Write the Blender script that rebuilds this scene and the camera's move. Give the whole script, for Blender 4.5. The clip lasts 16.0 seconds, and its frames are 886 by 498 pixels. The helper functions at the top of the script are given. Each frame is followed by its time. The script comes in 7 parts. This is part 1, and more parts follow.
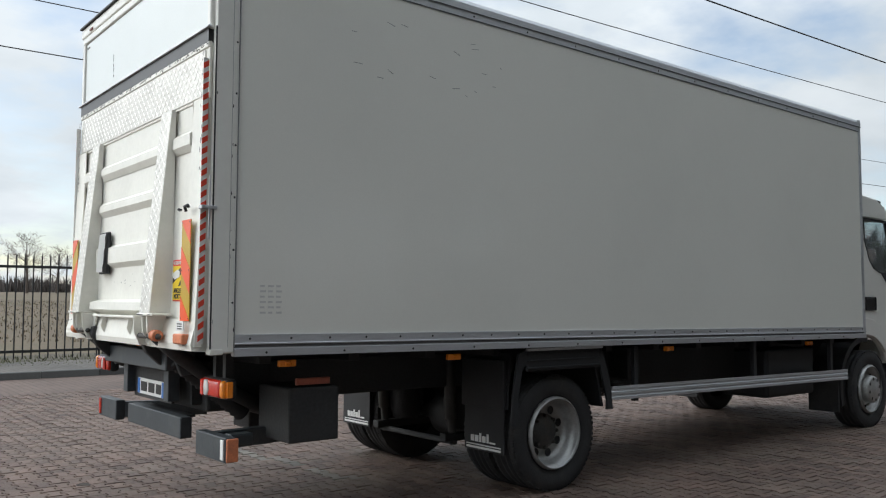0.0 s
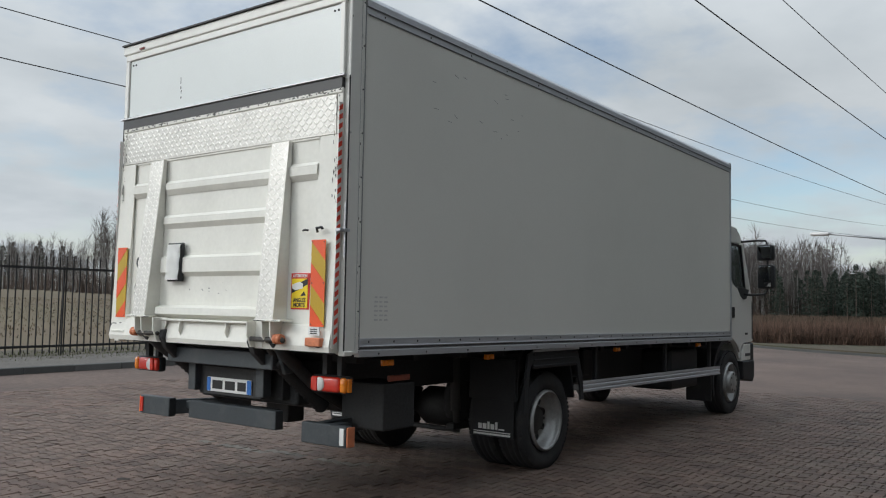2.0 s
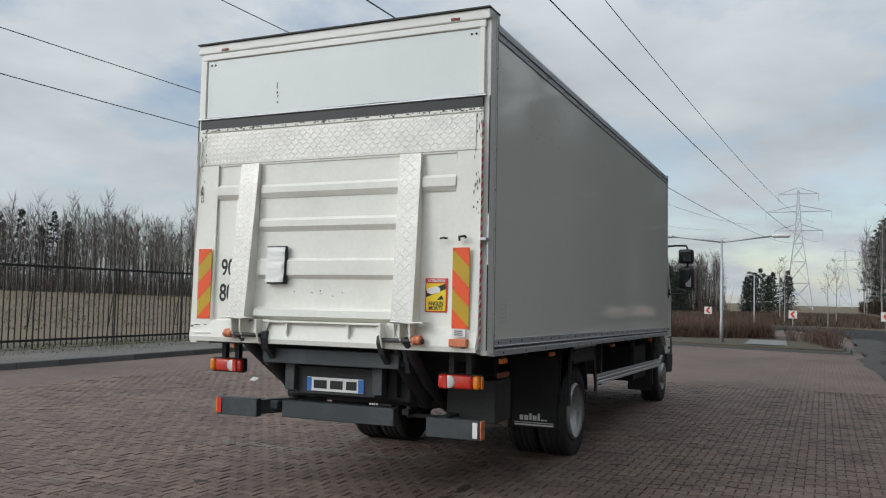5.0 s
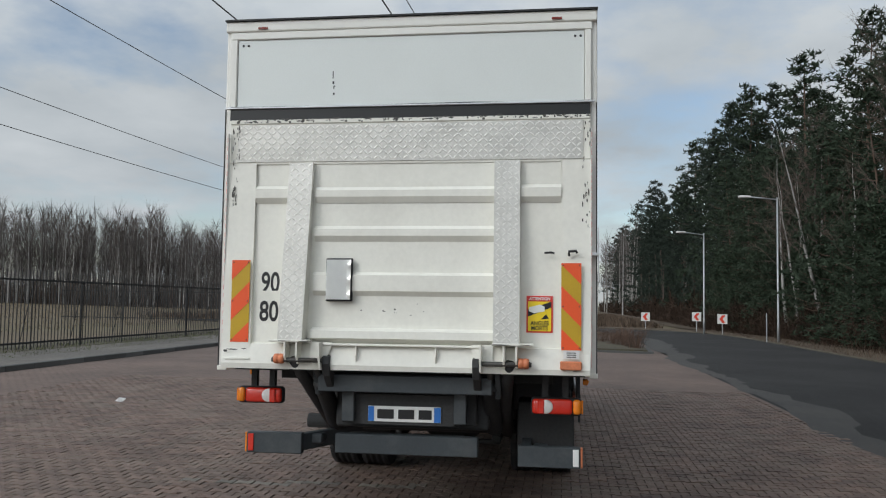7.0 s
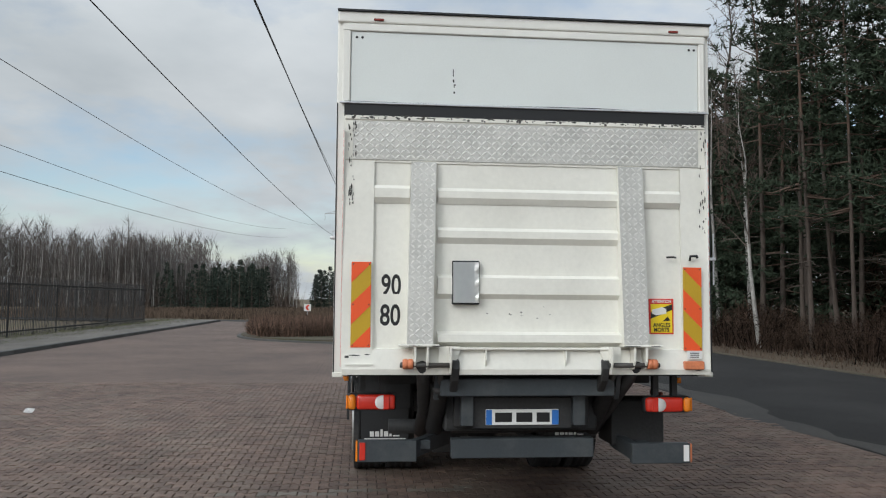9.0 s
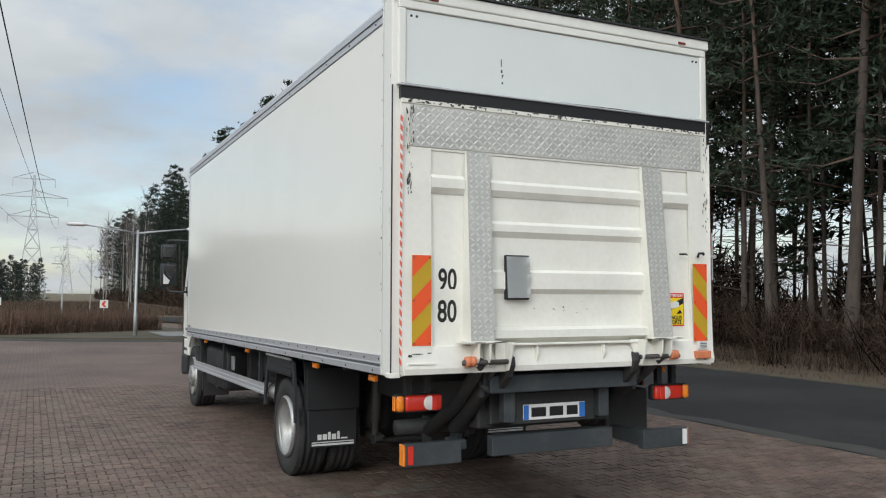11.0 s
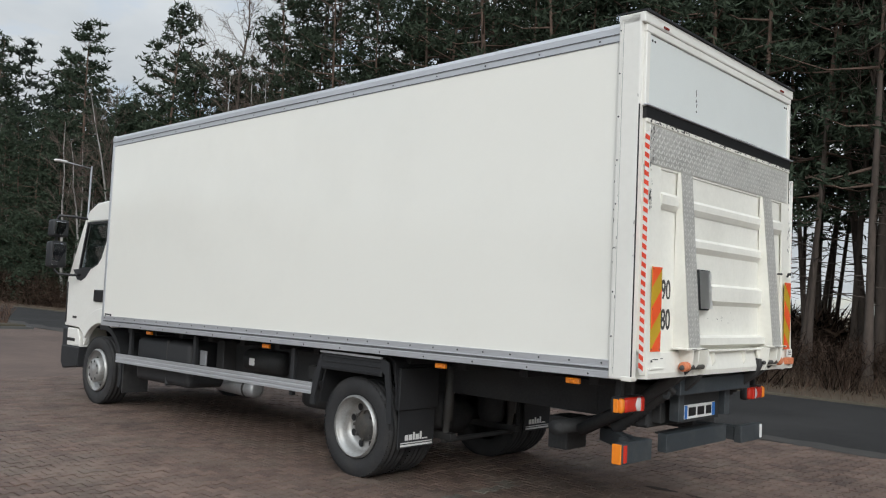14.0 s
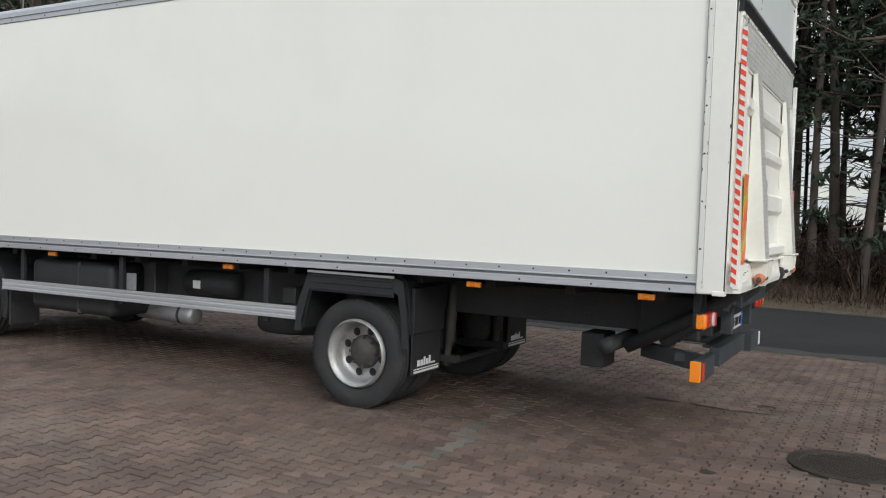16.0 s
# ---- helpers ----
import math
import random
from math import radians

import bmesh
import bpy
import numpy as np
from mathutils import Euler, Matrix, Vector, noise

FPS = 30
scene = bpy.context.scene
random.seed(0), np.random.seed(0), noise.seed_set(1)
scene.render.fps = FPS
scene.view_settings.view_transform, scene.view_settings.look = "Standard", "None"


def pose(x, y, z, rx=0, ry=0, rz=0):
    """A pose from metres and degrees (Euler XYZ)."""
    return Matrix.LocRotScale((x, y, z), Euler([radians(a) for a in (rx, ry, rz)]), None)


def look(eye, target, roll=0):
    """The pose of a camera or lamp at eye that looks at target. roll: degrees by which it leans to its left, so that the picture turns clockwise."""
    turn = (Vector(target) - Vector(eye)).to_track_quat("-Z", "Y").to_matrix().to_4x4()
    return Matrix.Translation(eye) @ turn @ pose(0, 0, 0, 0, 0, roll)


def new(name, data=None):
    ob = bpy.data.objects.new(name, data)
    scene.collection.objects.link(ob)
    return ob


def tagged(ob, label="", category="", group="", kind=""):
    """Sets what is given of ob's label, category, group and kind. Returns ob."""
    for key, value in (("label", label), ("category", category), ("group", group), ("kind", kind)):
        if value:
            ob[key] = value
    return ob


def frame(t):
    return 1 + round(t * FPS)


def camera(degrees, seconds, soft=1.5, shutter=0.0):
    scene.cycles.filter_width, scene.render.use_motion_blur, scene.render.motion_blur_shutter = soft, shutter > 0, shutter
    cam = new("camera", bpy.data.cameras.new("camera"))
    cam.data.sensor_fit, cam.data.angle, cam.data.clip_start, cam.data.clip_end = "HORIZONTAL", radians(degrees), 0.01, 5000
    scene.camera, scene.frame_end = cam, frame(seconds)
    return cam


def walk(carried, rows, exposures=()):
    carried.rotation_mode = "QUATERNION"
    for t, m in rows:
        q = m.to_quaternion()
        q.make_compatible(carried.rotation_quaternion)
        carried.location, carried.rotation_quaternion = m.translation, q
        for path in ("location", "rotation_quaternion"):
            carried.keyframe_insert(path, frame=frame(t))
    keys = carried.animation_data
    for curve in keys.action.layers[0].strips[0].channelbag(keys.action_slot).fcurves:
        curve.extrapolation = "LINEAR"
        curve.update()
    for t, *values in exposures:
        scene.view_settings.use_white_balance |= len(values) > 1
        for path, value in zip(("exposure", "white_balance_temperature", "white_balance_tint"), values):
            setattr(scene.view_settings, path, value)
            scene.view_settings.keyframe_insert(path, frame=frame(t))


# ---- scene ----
cam = camera(55.6, 16.0, soft=1.15)
PATH = [
    (0, (0.308, 0.275, 1.425), (1.546, 1.842, 1.543), 0.2),
    (0.5, (-0.277, 0.394, 1.451), (1.077, 1.855, 1.63), 0.2),
    (1, (-0.78, 0.592, 1.465), (0.649, 1.974, 1.689), -0.0),
    (1.5, (-1.336, 0.673, 1.48), (0.179, 1.964, 1.673), 0.7),
    (2, (-1.732, 0.894, 1.477), (-0.141, 2.101, 1.6), 1.0),
    (2.5, (-2.217, 1.028, 1.506), (-0.563, 2.146, 1.619), 1.1),
    (3, (-2.602, 0.959, 1.485), (-0.941, 2.067, 1.607), 0.9),
    (3.5, (-2.956, 1.128, 1.481), (-1.272, 2.2, 1.601), 1.0),
    (3.7, (-3.063, 1.232, 1.481), (-1.37, 2.289, 1.603), 1.0),
    (5.8, (-3.295, 3.458, 1.572), (-1.394, 4.069, 1.682), 1.1),
    (6, (-3.316, 3.677, 1.588), (-1.398, 4.236, 1.699), 1.0),
    (6.5, (-3.313, 4.258, 1.577), (-1.365, 4.696, 1.698), 0.8),
    (7, (-3.386, 4.83, 1.584), (-1.41, 5.109, 1.713), 0.9),
    (7.5, (-3.405, 5.405, 1.577), (-1.415, 5.536, 1.721), 0.6),
    (8, (-3.47, 5.966, 1.599), (-1.474, 5.963, 1.729), 0.7),
    (8.5, (-3.422, 6.444, 1.597), (-1.428, 6.363, 1.722), 0.5),
    (9, (-3.398, 6.986, 1.607), (-1.412, 6.791, 1.731), 0.7),
    (9.2, (-3.357, 7.19, 1.624), (-1.375, 6.944, 1.745), 0.6),
    (11.3, (-2.444, 9.415, 1.6), (-0.697, 8.447, 1.71), 0.5),
    (11.5, (-2.339, 9.618, 1.59), (-0.624, 8.595, 1.702), 0.5),
    (12, (-2.082, 10.171, 1.59), (-0.449, 9.026, 1.743), 0.4),
    (12.5, (-1.751, 10.626, 1.573), (-0.194, 9.378, 1.718), 1.5),
    (13, (-1.428, 11.136, 1.574), (0.049, 9.794, 1.708), 2.1),
    (13.5, (-1.112, 11.568, 1.582), (0.303, 10.161, 1.708), 2.6),
    (14, (-0.666, 11.938, 1.588), (0.701, 10.482, 1.702), 2.9),
    (14.5, (-0.255, 12.28, 1.588), (1.021, 10.744, 1.697), 3.1),
    (15, (0.218, 12.473, 1.586), (1.436, 10.889, 1.679), 3.0),
    (15.5, (0.66, 12.551, 1.57), (1.766, 10.884, 1.566), 2.8),
    (16, (1.15, 12.391, 1.533), (2.125, 10.647, 1.452), 2.3),
]
walk(cam, [(t, look(eye, target, roll)) for t, eye, target, roll in PATH],
     [(0, 0.37, 6500, 10), (0.5, 0.17, 6500, 10), (1.0, -0.12, 6500, 10), (1.5, -0.14, 6500, 10), (2.5, 0.09, 6500, 10), (3.5, 0.08, 6500, 10), (6, -0.14, 6500, 10), (7, -0.16, 6500, 10),
      (8, -0.10, 6500, 10), (9, 0.00, 6550, 10), (11.5, 0.07, 6600, 10), (14, 0.10, 6600, 11), (16, 0.15, 6640, 11)])

# ---- world and sun ----
SUN_AZ, SUN_EL = radians(136), radians(28)      # direction towards the veiled sun, from +x towards +y
world = bpy.data.worlds.new("overcast_sky")
scene.world = world
world.use_nodes = True


def link(nt, a, b):
    nt.links.new(a, b)


def build_sky():
    nt = world.node_tree
    nt.nodes.clear()
    out = nt.nodes.new("ShaderNodeOutputWorld")
    sky = nt.nodes.new("ShaderNodeTexSky")
    sky.sky_type, sky.sun_disc = "NISHITA", False
    sky.sun_elevation, sky.sun_rotation = SUN_EL, radians(90) - SUN_AZ
    b1 = nt.nodes.new("ShaderNodeBackground")
    b1.inputs["Strength"].default_value = 0.14
    link(nt, sky.outputs[0], b1.inputs["Color"])
    geo = nt.nodes.new("ShaderNodeTexCoord")
    sep = nt.nodes.new("ShaderNodeSeparateXYZ")
    link(nt, geo.outputs["Generated"], sep.inputs[0])
    # flatten the direction onto a cloud deck
    add = nt.nodes.new("ShaderNodeMath")
    add.operation = "ADD"
    add.inputs[1].default_value = 0.22
    link(nt, sep.outputs["Z"], add.inputs[0])
    div = nt.nodes.new("ShaderNodeVectorMath")
    div.operation = "DIVIDE"
    comb = nt.nodes.new("ShaderNodeCombineXYZ")
    for k in range(3):
        link(nt, add.outputs[0], comb.inputs[k])
    link(nt, geo.outputs["Generated"], div.inputs[0])
    link(nt, comb.outputs[0], div.inputs[1])
    n1 = nt.nodes.new("ShaderNodeTexNoise")
    n1.inputs["Scale"].default_value, n1.inputs["Detail"].default_value = 1.7, 7
    n1.inputs["Roughness"].default_value = 0.55
    link(nt, div.outputs[0], n1.inputs["Vector"])
    r1 = nt.nodes.new("ShaderNodeValToRGB")
    r1.color_ramp.elements[0].position, r1.color_ramp.elements[1].position = 0.28, 0.52
    link(nt, n1.outputs["Fac"], r1.inputs["Fac"])
    n2 = nt.nodes.new("ShaderNodeTexNoise")
    n2.inputs["Scale"].default_value, n2.inputs["Detail"].default_value = 2.3, 8
    link(nt, div.outputs[0], n2.inputs["Vector"])
    r2 = nt.nodes.new("ShaderNodeValToRGB")
    r2.color_ramp.elements[0].position, r2.color_ramp.elements[1].position = 0.3, 0.72
    r2.color_ramp.elements[0].color, r2.color_ramp.elements[1].color = (0.515, 0.573, 0.618, 1), (0.715, 0.766, 0.802, 1)
    link(nt, n2.outputs["Fac"], r2.inputs["Fac"])
    # brighter cloud round the veiled sun
    dot = nt.nodes.new("ShaderNodeVectorMath")
    dot.operation = "DOT_PRODUCT"
    dot.inputs[1].default_value = (math.cos(SUN_EL) * math.cos(SUN_AZ), math.cos(SUN_EL) * math.sin(SUN_AZ), math.sin(SUN_EL))
    link(nt, geo.outputs["Generated"], dot.inputs[0])
    glow = nt.nodes.new("ShaderNodeMapRange")
    glow.inputs["From Min"].default_value, glow.inputs["From Max"].default_value = -0.3, 1.0
    glow.inputs["To Min"].default_value, glow.inputs["To Max"].default_value = CLOUD_LOW, CLOUD_HIGH
    link(nt, dot.outputs["Value"], glow.inputs["Value"])
    # an overcast sky is brighter overhead than at the horizon
    zen = nt.nodes.new("ShaderNodeMapRange")
    zen.inputs["From Min"].default_value, zen.inputs["From Max"].default_value = 0.25, 1.0
    zen.inputs["To Min"].default_value, zen.inputs["To Max"].default_value = 1.0, CLOUD_ZENITH
    link(nt, sep.outputs["Z"], zen.inputs["Value"])
    # the bright patch where the sun stands behind thin cloud
    lobe = nt.nodes.new("ShaderNodeMapRange")
    lobe.interpolation_type = "SMOOTHSTEP"
    lobe.inputs["From Min"].default_value, lobe.inputs["From Max"].default_value = 0.72, 1.0
    lobe.inputs["To Max"].default_value = CLOUD_SUN
    link(nt, dot.outputs["Value"], lobe.inputs["Value"])
    both = nt.nodes.new("ShaderNodeMath")
    both.operation = "ADD"
    link(nt, glow.outputs[0], both.inputs[0])
    link(nt, lobe.outputs[0], both.inputs[1])
    deck = nt.nodes.new("ShaderNodeMath")
    deck.operation = "MULTIPLY"
    link(nt, both.outputs[0], deck.inputs[0])
    link(nt, zen.outputs[0], deck.inputs[1])
    b2 = nt.nodes.new("ShaderNodeBackground")
    link(nt, r2.outputs[0], b2.inputs["Color"])
    link(nt, deck.outputs[0], b2.inputs["Strength"])
    mix = nt.nodes.new("ShaderNodeMixShader")
    link(nt, r1.outputs[0], mix.inputs["Fac"])
    link(nt, b1.outputs[0], mix.inputs[1])
    link(nt, b2.outputs[0], mix.inputs[2])
    link(nt, mix.outputs[0], out.inputs["Surface"])


CLOUD_LOW, CLOUD_HIGH, CLOUD_ZENITH, CLOUD_SUN = 0.88, 1.02, 2.4, 1.45
build_sky()
sun = new("sun", bpy.data.lights.new("sun", "SUN"))
sun.data.energy, sun.data.angle, sun.data.color = 0.85, radians(20), (1.0, 0.985, 0.95)
sun.matrix_world = look((math.cos(SUN_EL) * math.cos(SUN_AZ) * 50, math.cos(SUN_EL) * math.sin(SUN_AZ) * 50, math.sin(SUN_EL) * 50), (0, 0, 0))


# ---- materials ----
def material(name, color, rough=0.6, metal=0.0, var=0.12, scale=3.0, fine=60.0, bump=0.15, spec=0.5, dirt=None, dirt_amount=0.0, dirt_scale=1.2, coat=0.0, coat_rough=0.12, per_piece=0.0, per_island=0.0, stretch=(1, 1, 1), dirt2=None):
    """A procedural surface: base colour varied at two scales, grain bump, optional dirt patches."""
    m = bpy.data.materials.new(name)
    m.use_nodes = True
    nt = m.node_tree
    bs = nt.nodes["Principled BSDF"]
    bs.inputs["Roughness"].default_value, bs.inputs["Metallic"].default_value = rough, metal
    bs.inputs["Specular IOR Level"].default_value = spec
    bs.inputs["Coat Weight"].default_value = coat
    bs.inputs["Coat Roughness"].default_value = coat_rough
    co = nt.nodes.new("ShaderNodeTexCoord")
    mp = nt.nodes.new("ShaderNodeMapping")
    mp.inputs["Scale"].default_value = stretch
    link(nt, co.outputs["Object"], mp.inputs["Vector"])
    big = nt.nodes.new("ShaderNodeTexNoise")
    big.inputs["Scale"].default_value, big.inputs["Detail"].default_value = scale, 5
    small = nt.nodes.new("ShaderNodeTexNoise")
    small.inputs["Scale"].default_value, small.inputs["Detail"].default_value = fine, 3
    for n in (big, small):
        link(nt, mp.outputs[0], n.inputs["Vector"])
    s = nt.nodes.new("ShaderNodeMath")
    s.operation = "ADD"
    link(nt, big.outputs["Fac"], s.inputs[0])
    link(nt, small.outputs["Fac"], s.inputs[1])
    last = s.outputs[0]
    for amount, source in ((per_piece, "o"), (per_island, "i")):
        if amount:
            if source == "o":
                rnd = nt.nodes.new("ShaderNodeObjectInfo").outputs["Random"]
            else:
                rnd = nt.nodes.new("ShaderNodeNewGeometry").outputs["Random Per Island"]
            k = nt.nodes.new("ShaderNodeMath")
            k.operation = "MULTIPLY_ADD"
            k.inputs[1].default_value = 2 * amount / max(var, 0.01)
            link(nt, rnd, k.inputs[0])
            link(nt, last, k.inputs[2])
            half = nt.nodes.new("ShaderNodeMath")
            half.operation = "SUBTRACT"
            half.inputs[1].default_value = amount / max(var, 0.01)
            link(nt, k.outputs[0], half.inputs[0])
            last = half.outputs[0]
    rng = nt.nodes.new("ShaderNodeMapRange")
    rng.clamp = False
    rng.inputs["From Min"].default_value, rng.inputs["From Max"].default_value = 0.6, 1.4
    rng.inputs["To Min"].default_value, rng.inputs["To Max"].default_value = 1 - var, 1 + var
    link(nt, last, rng.inputs["Value"])
    mul = nt.nodes.new("ShaderNodeVectorMath")
    mul.operation = "SCALE"
    mul.inputs[0].default_value = color[:3]
    link(nt, rng.outputs[0], mul.inputs["Scale"])
    col = mul.outputs[0]
    if dirt:
        dn = nt.nodes.new("ShaderNodeTexNoise")
        dn.inputs["Scale"].default_value, dn.inputs["Detail"].default_value = dirt_scale, 9
        dn.inputs["Roughness"].default_value = 0.65
        link(nt, mp.outputs[0], dn.inputs["Vector"])
        dr = nt.nodes.new("ShaderNodeMapRange")
        dr.inputs["From Min"].default_value, dr.inputs["From Max"].default_value = 0.47, 0.75
        dr.inputs["To Max"].default_value = dirt_amount
        link(nt, dn.outputs["Fac"], dr.inputs["Value"])
        dm = nt.nodes.new("ShaderNodeMix")
        dm.data_type = "RGBA"
        dm.inputs["B"].default_value = (*dirt, 1)
        link(nt, dr.outputs[0], dm.inputs["Factor"])
        link(nt, col, dm.inputs["A"])
        col = dm.outputs["Result"]
    if dirt2:
        dn = nt.nodes.new("ShaderNodeTexNoise")
        dn.inputs["Scale"].default_value, dn.inputs["Detail"].default_value = dirt2[4], 7
        dn.inputs["Roughness"].default_value = 0.7
        sh = nt.nodes.new("ShaderNodeVectorMath")
        sh.inputs[1].default_value = (17.3, 5.1, 2.2)
        link(nt, mp.outputs[0], sh.inputs[0])
        link(nt, sh.outputs[0], dn.inputs["Vector"])
        dr = nt.nodes.new("ShaderNodeMapRange")
        dr.inputs["From Min"].default_value, dr.inputs["From Max"].default_value = 0.48, 0.68
        dr.inputs["To Max"].default_value = dirt2[3]
        link(nt, dn.outputs["Fac"], dr.inputs["Value"])
        dm = nt.nodes.new("ShaderNodeMix")
        dm.data_type = "RGBA"
        dm.inputs["B"].default_value = (*dirt2[:3], 1)
        link(nt, dr.outputs[0], dm.inputs["Factor"])
        link(nt, col, dm.inputs["A"])
        col = dm.outputs["Result"]
    link(nt, col, bs.inputs["Base Color"])
    if bump:
        bp = nt.nodes.new("ShaderNodeBump")
        bp.inputs["Strength"].default_value, bp.inputs["Distance"].default_value = bump, 0.01
        link(nt, small.outputs["Fac"], bp.inputs["Height"])
        link(nt, bp.outputs[0], bs.inputs["Normal"])
    return m


def glass_material(name, color, rough=0.03, trans=1.0):
    m = bpy.data.materials.new(name)
    m.use_nodes = True
    bs = m.node_tree.nodes["Principled BSDF"]
    bs.inputs["Base Color"].default_value = (*color, 1)
    bs.inputs["Roughness"].default_value = rough
    bs.inputs["Transmission Weight"].default_value = trans
    return m


WHITE = material("white_paint", (0.775, 0.765, 0.715), 0.38, var=0.03, scale=0.8, fine=25, bump=0.03, dirt=(0.45, 0.44, 0.40), dirt_amount=0.16, dirt_scale=0.9)
PANEL = material("white_grp_panel", (0.82, 0.81, 0.75), 0.055, var=0.025, scale=0.5, fine=140, bump=0.008, dirt=(0.5, 0.49, 0.45), dirt_amount=0.13, dirt_scale=0.6)
LIFT_WHITE = material("lift_white_paint", (0.790, 0.775, 0.705), 0.45, var=0.05, scale=2.0, fine=30, bump=0.05, dirt=(0.42, 0.40, 0.35), dirt_amount=0.25, dirt_scale=1.6)
FLAP_WHITE = material("flap_panel", (0.70, 0.73, 0.71), 0.30, var=0.03, scale=0.8, fine=100, bump=0.02, dirt=(0.5, 0.5, 0.47), dirt_amount=0.12)
ALU = material("aluminium_rail", (0.60, 0.61, 0.63), 0.45, 0.65, var=0.10, scale=2.0, fine=40, bump=0.06, stretch=(0.3, 3, 3), dirt=(0.2, 0.2, 0.2), dirt_amount=0.35)
TREAD = material("tread_plate", (0.60, 0.585, 0.545), 0.44, 0.5, var=0.16, scale=3.5, fine=40, bump=0.08, dirt=(0.36, 0.35, 0.32), dirt_amount=0.6, dirt_scale=4)
# lighter than the plate: the relief's light contrast is put into the colour
TREAD_BAR = material("tread_plate_lozenge", (0.74, 0.725, 0.68), 0.50, 0.45, var=0.2, scale=4, fine=60, bump=0.05, dirt=(0.42, 0.42, 0.41), dirt_amount=0.5, dirt_scale=4)
BLACK = material("black_plastic", (0.024, 0.025, 0.027), 0.55, spec=0.35, var=0.25, scale=4, fine=80, bump=0.10, dirt=(0.06, 0.056, 0.052), dirt_amount=0.2)
CHASSIS = material("chassis_black", (0.034, 0.035, 0.036), 0.6, spec=0.35, var=0.3, scale=3, fine=50, bump=0.2, dirt=(0.045, 0.041, 0.037), dirt_amount=0.6, dirt_scale=2.5)
RUBBER = material("tyre_rubber", (0.030, 0.030, 0.031), 0.7, spec=0.35, var=0.2, scale=6, fine=90, bump=0.3, dirt=(0.07, 0.064, 0.058), dirt_amount=0.5, dirt_scale=5)
SLATE = material("slate_steel", (0.038, 0.046, 0.052), 0.5, var=0.15, scale=5, fine=60, bump=0.1, dirt=(0.16, 0.16, 0.15), dirt_amount=0.3, dirt_scale=4)
RIM = material("silver_rim", (0.40, 0.40, 0.39), 0.42, 0.5, var=0.15, scale=6, fine=60, bump=0.1, dirt=(0.16, 0.135, 0.105), dirt_amount=0.75, dirt_scale=5)
HUB = material("dark_hub", (0.06, 0.058, 0.055), 0.6, 0.2, var=0.25, scale=9, fine=60, dirt=(0.15, 0.12, 0.09), dirt_amount=0.5, dirt_scale=6)
AMBER = material("amber_lens", (0.85, 0.24, 0.015), 0.18, var=0.12, fine=220, bump=0.25, coat=0.5)
RED = material("red_lens", (0.62, 0.03, 0.015), 0.18, var=0.12, fine=220, bump=0.25, coat=0.5)
CLEAR = material("clear_lens", (0.72, 0.70, 0.68), 0.15, var=0.1, fine=220, bump=0.25, coat=0.5)
ORANGE = material("orange_roller", (0.62, 0.20, 0.09), 0.55, var=0.2, scale=14, fine=80, dirt=(0.12, 0.07, 0.05), dirt_amount=0.45, dirt_scale=9)
TAPE_RED = material("red_reflective", (0.72, 0.065, 0.03), 0.35, var=0.1, fine=160, bump=0.05)
TAPE_ORANGE = material("orange_red_reflective", (0.82, 0.10, 0.025), 0.35, var=0.08, fine=160, bump=0.05)
TAPE_YELLOW = material("yellow_reflective", (0.52, 0.33, 0.02), 0.35, var=0.10, fine=160, bump=0.05)
TAPE_WHITE = material("white_reflective", (0.75, 0.75, 0.73), 0.35, var=0.05, fine=160, bump=0.05)
INK = material("black_ink", (0.012, 0.012, 0.013), 0.4, var=0.1, bump=0.0)
STICKER_YELLOW = material("yellow_sticker", (0.85, 0.62, 0.02), 0.35, var=0.05, bump=0.0)
STICKER_RED = material("red_sticker", (0.68, 0.04, 0.03), 0.35, var=0.05, bump=0.0)
PLATE_BLUE = material("blue_band", (0.03, 0.16, 0.5), 0.35, var=0.05, bump=0.0)
GLASS = glass_material("tinted_cab_glass", (0.62, 0.68, 0.70), 0.01, 1.0)
MIRROR = material("mirror_glass", (0.85, 0.86, 0.87), 0.03, 1.0, var=0.01, bump=0.0)
SEAT = material("dark_seat_cloth", (0.03, 0.03, 0.035), 0.9, var=0.2, fine=150)
GALV = material("galvanised_steel", (0.42, 0.43, 0.44), 0.5, 0.6, var=0.15, scale=5, fine=30, bump=0.05)
GROOVE = material("grimy_groove", (0.14, 0.145, 0.15), 0.7, var=0.3, scale=5, fine=60, dirt=(0.05, 0.05, 0.05), dirt_amount=0.7, dirt_scale=4)
SEAM = material("seam_sealant", (0.36, 0.365, 0.36), 0.6, var=0.25, scale=4, fine=60)
GALV_DARK = material("dull_grey_steel", (0.075, 0.075, 0.073), 0.6, 0.2, var=0.2, scale=6, fine=50, dirt=(0.07, 0.06, 0.05), dirt_amount=0.6)
FENCE = material("black_fence_paint", (0.014, 0.014, 0.015), 0.5, var=0.2, fine=60)
PAVER = material("red_paver", (0.142, 0.094, 0.074), 0.75, var=0.22, scale=0.55, fine=120, bump=0.6, per_island=0.11, dirt=(0.052, 0.036, 0.028), dirt_amount=0.75, dirt_scale=1.4, dirt2=(0.185, 0.150, 0.120, 0.55, 1.7))
PAVER_PIECE = material("red_paver_piece", (0.142, 0.094, 0.074), 0.75, var=0.22, scale=0.55, fine=120, bump=0.6, per_piece=0.11, dirt=(0.052, 0.036, 0.028), dirt_amount=0.75, dirt_scale=1.4, dirt2=(0.185, 0.150, 0.120, 0.55, 1.7))
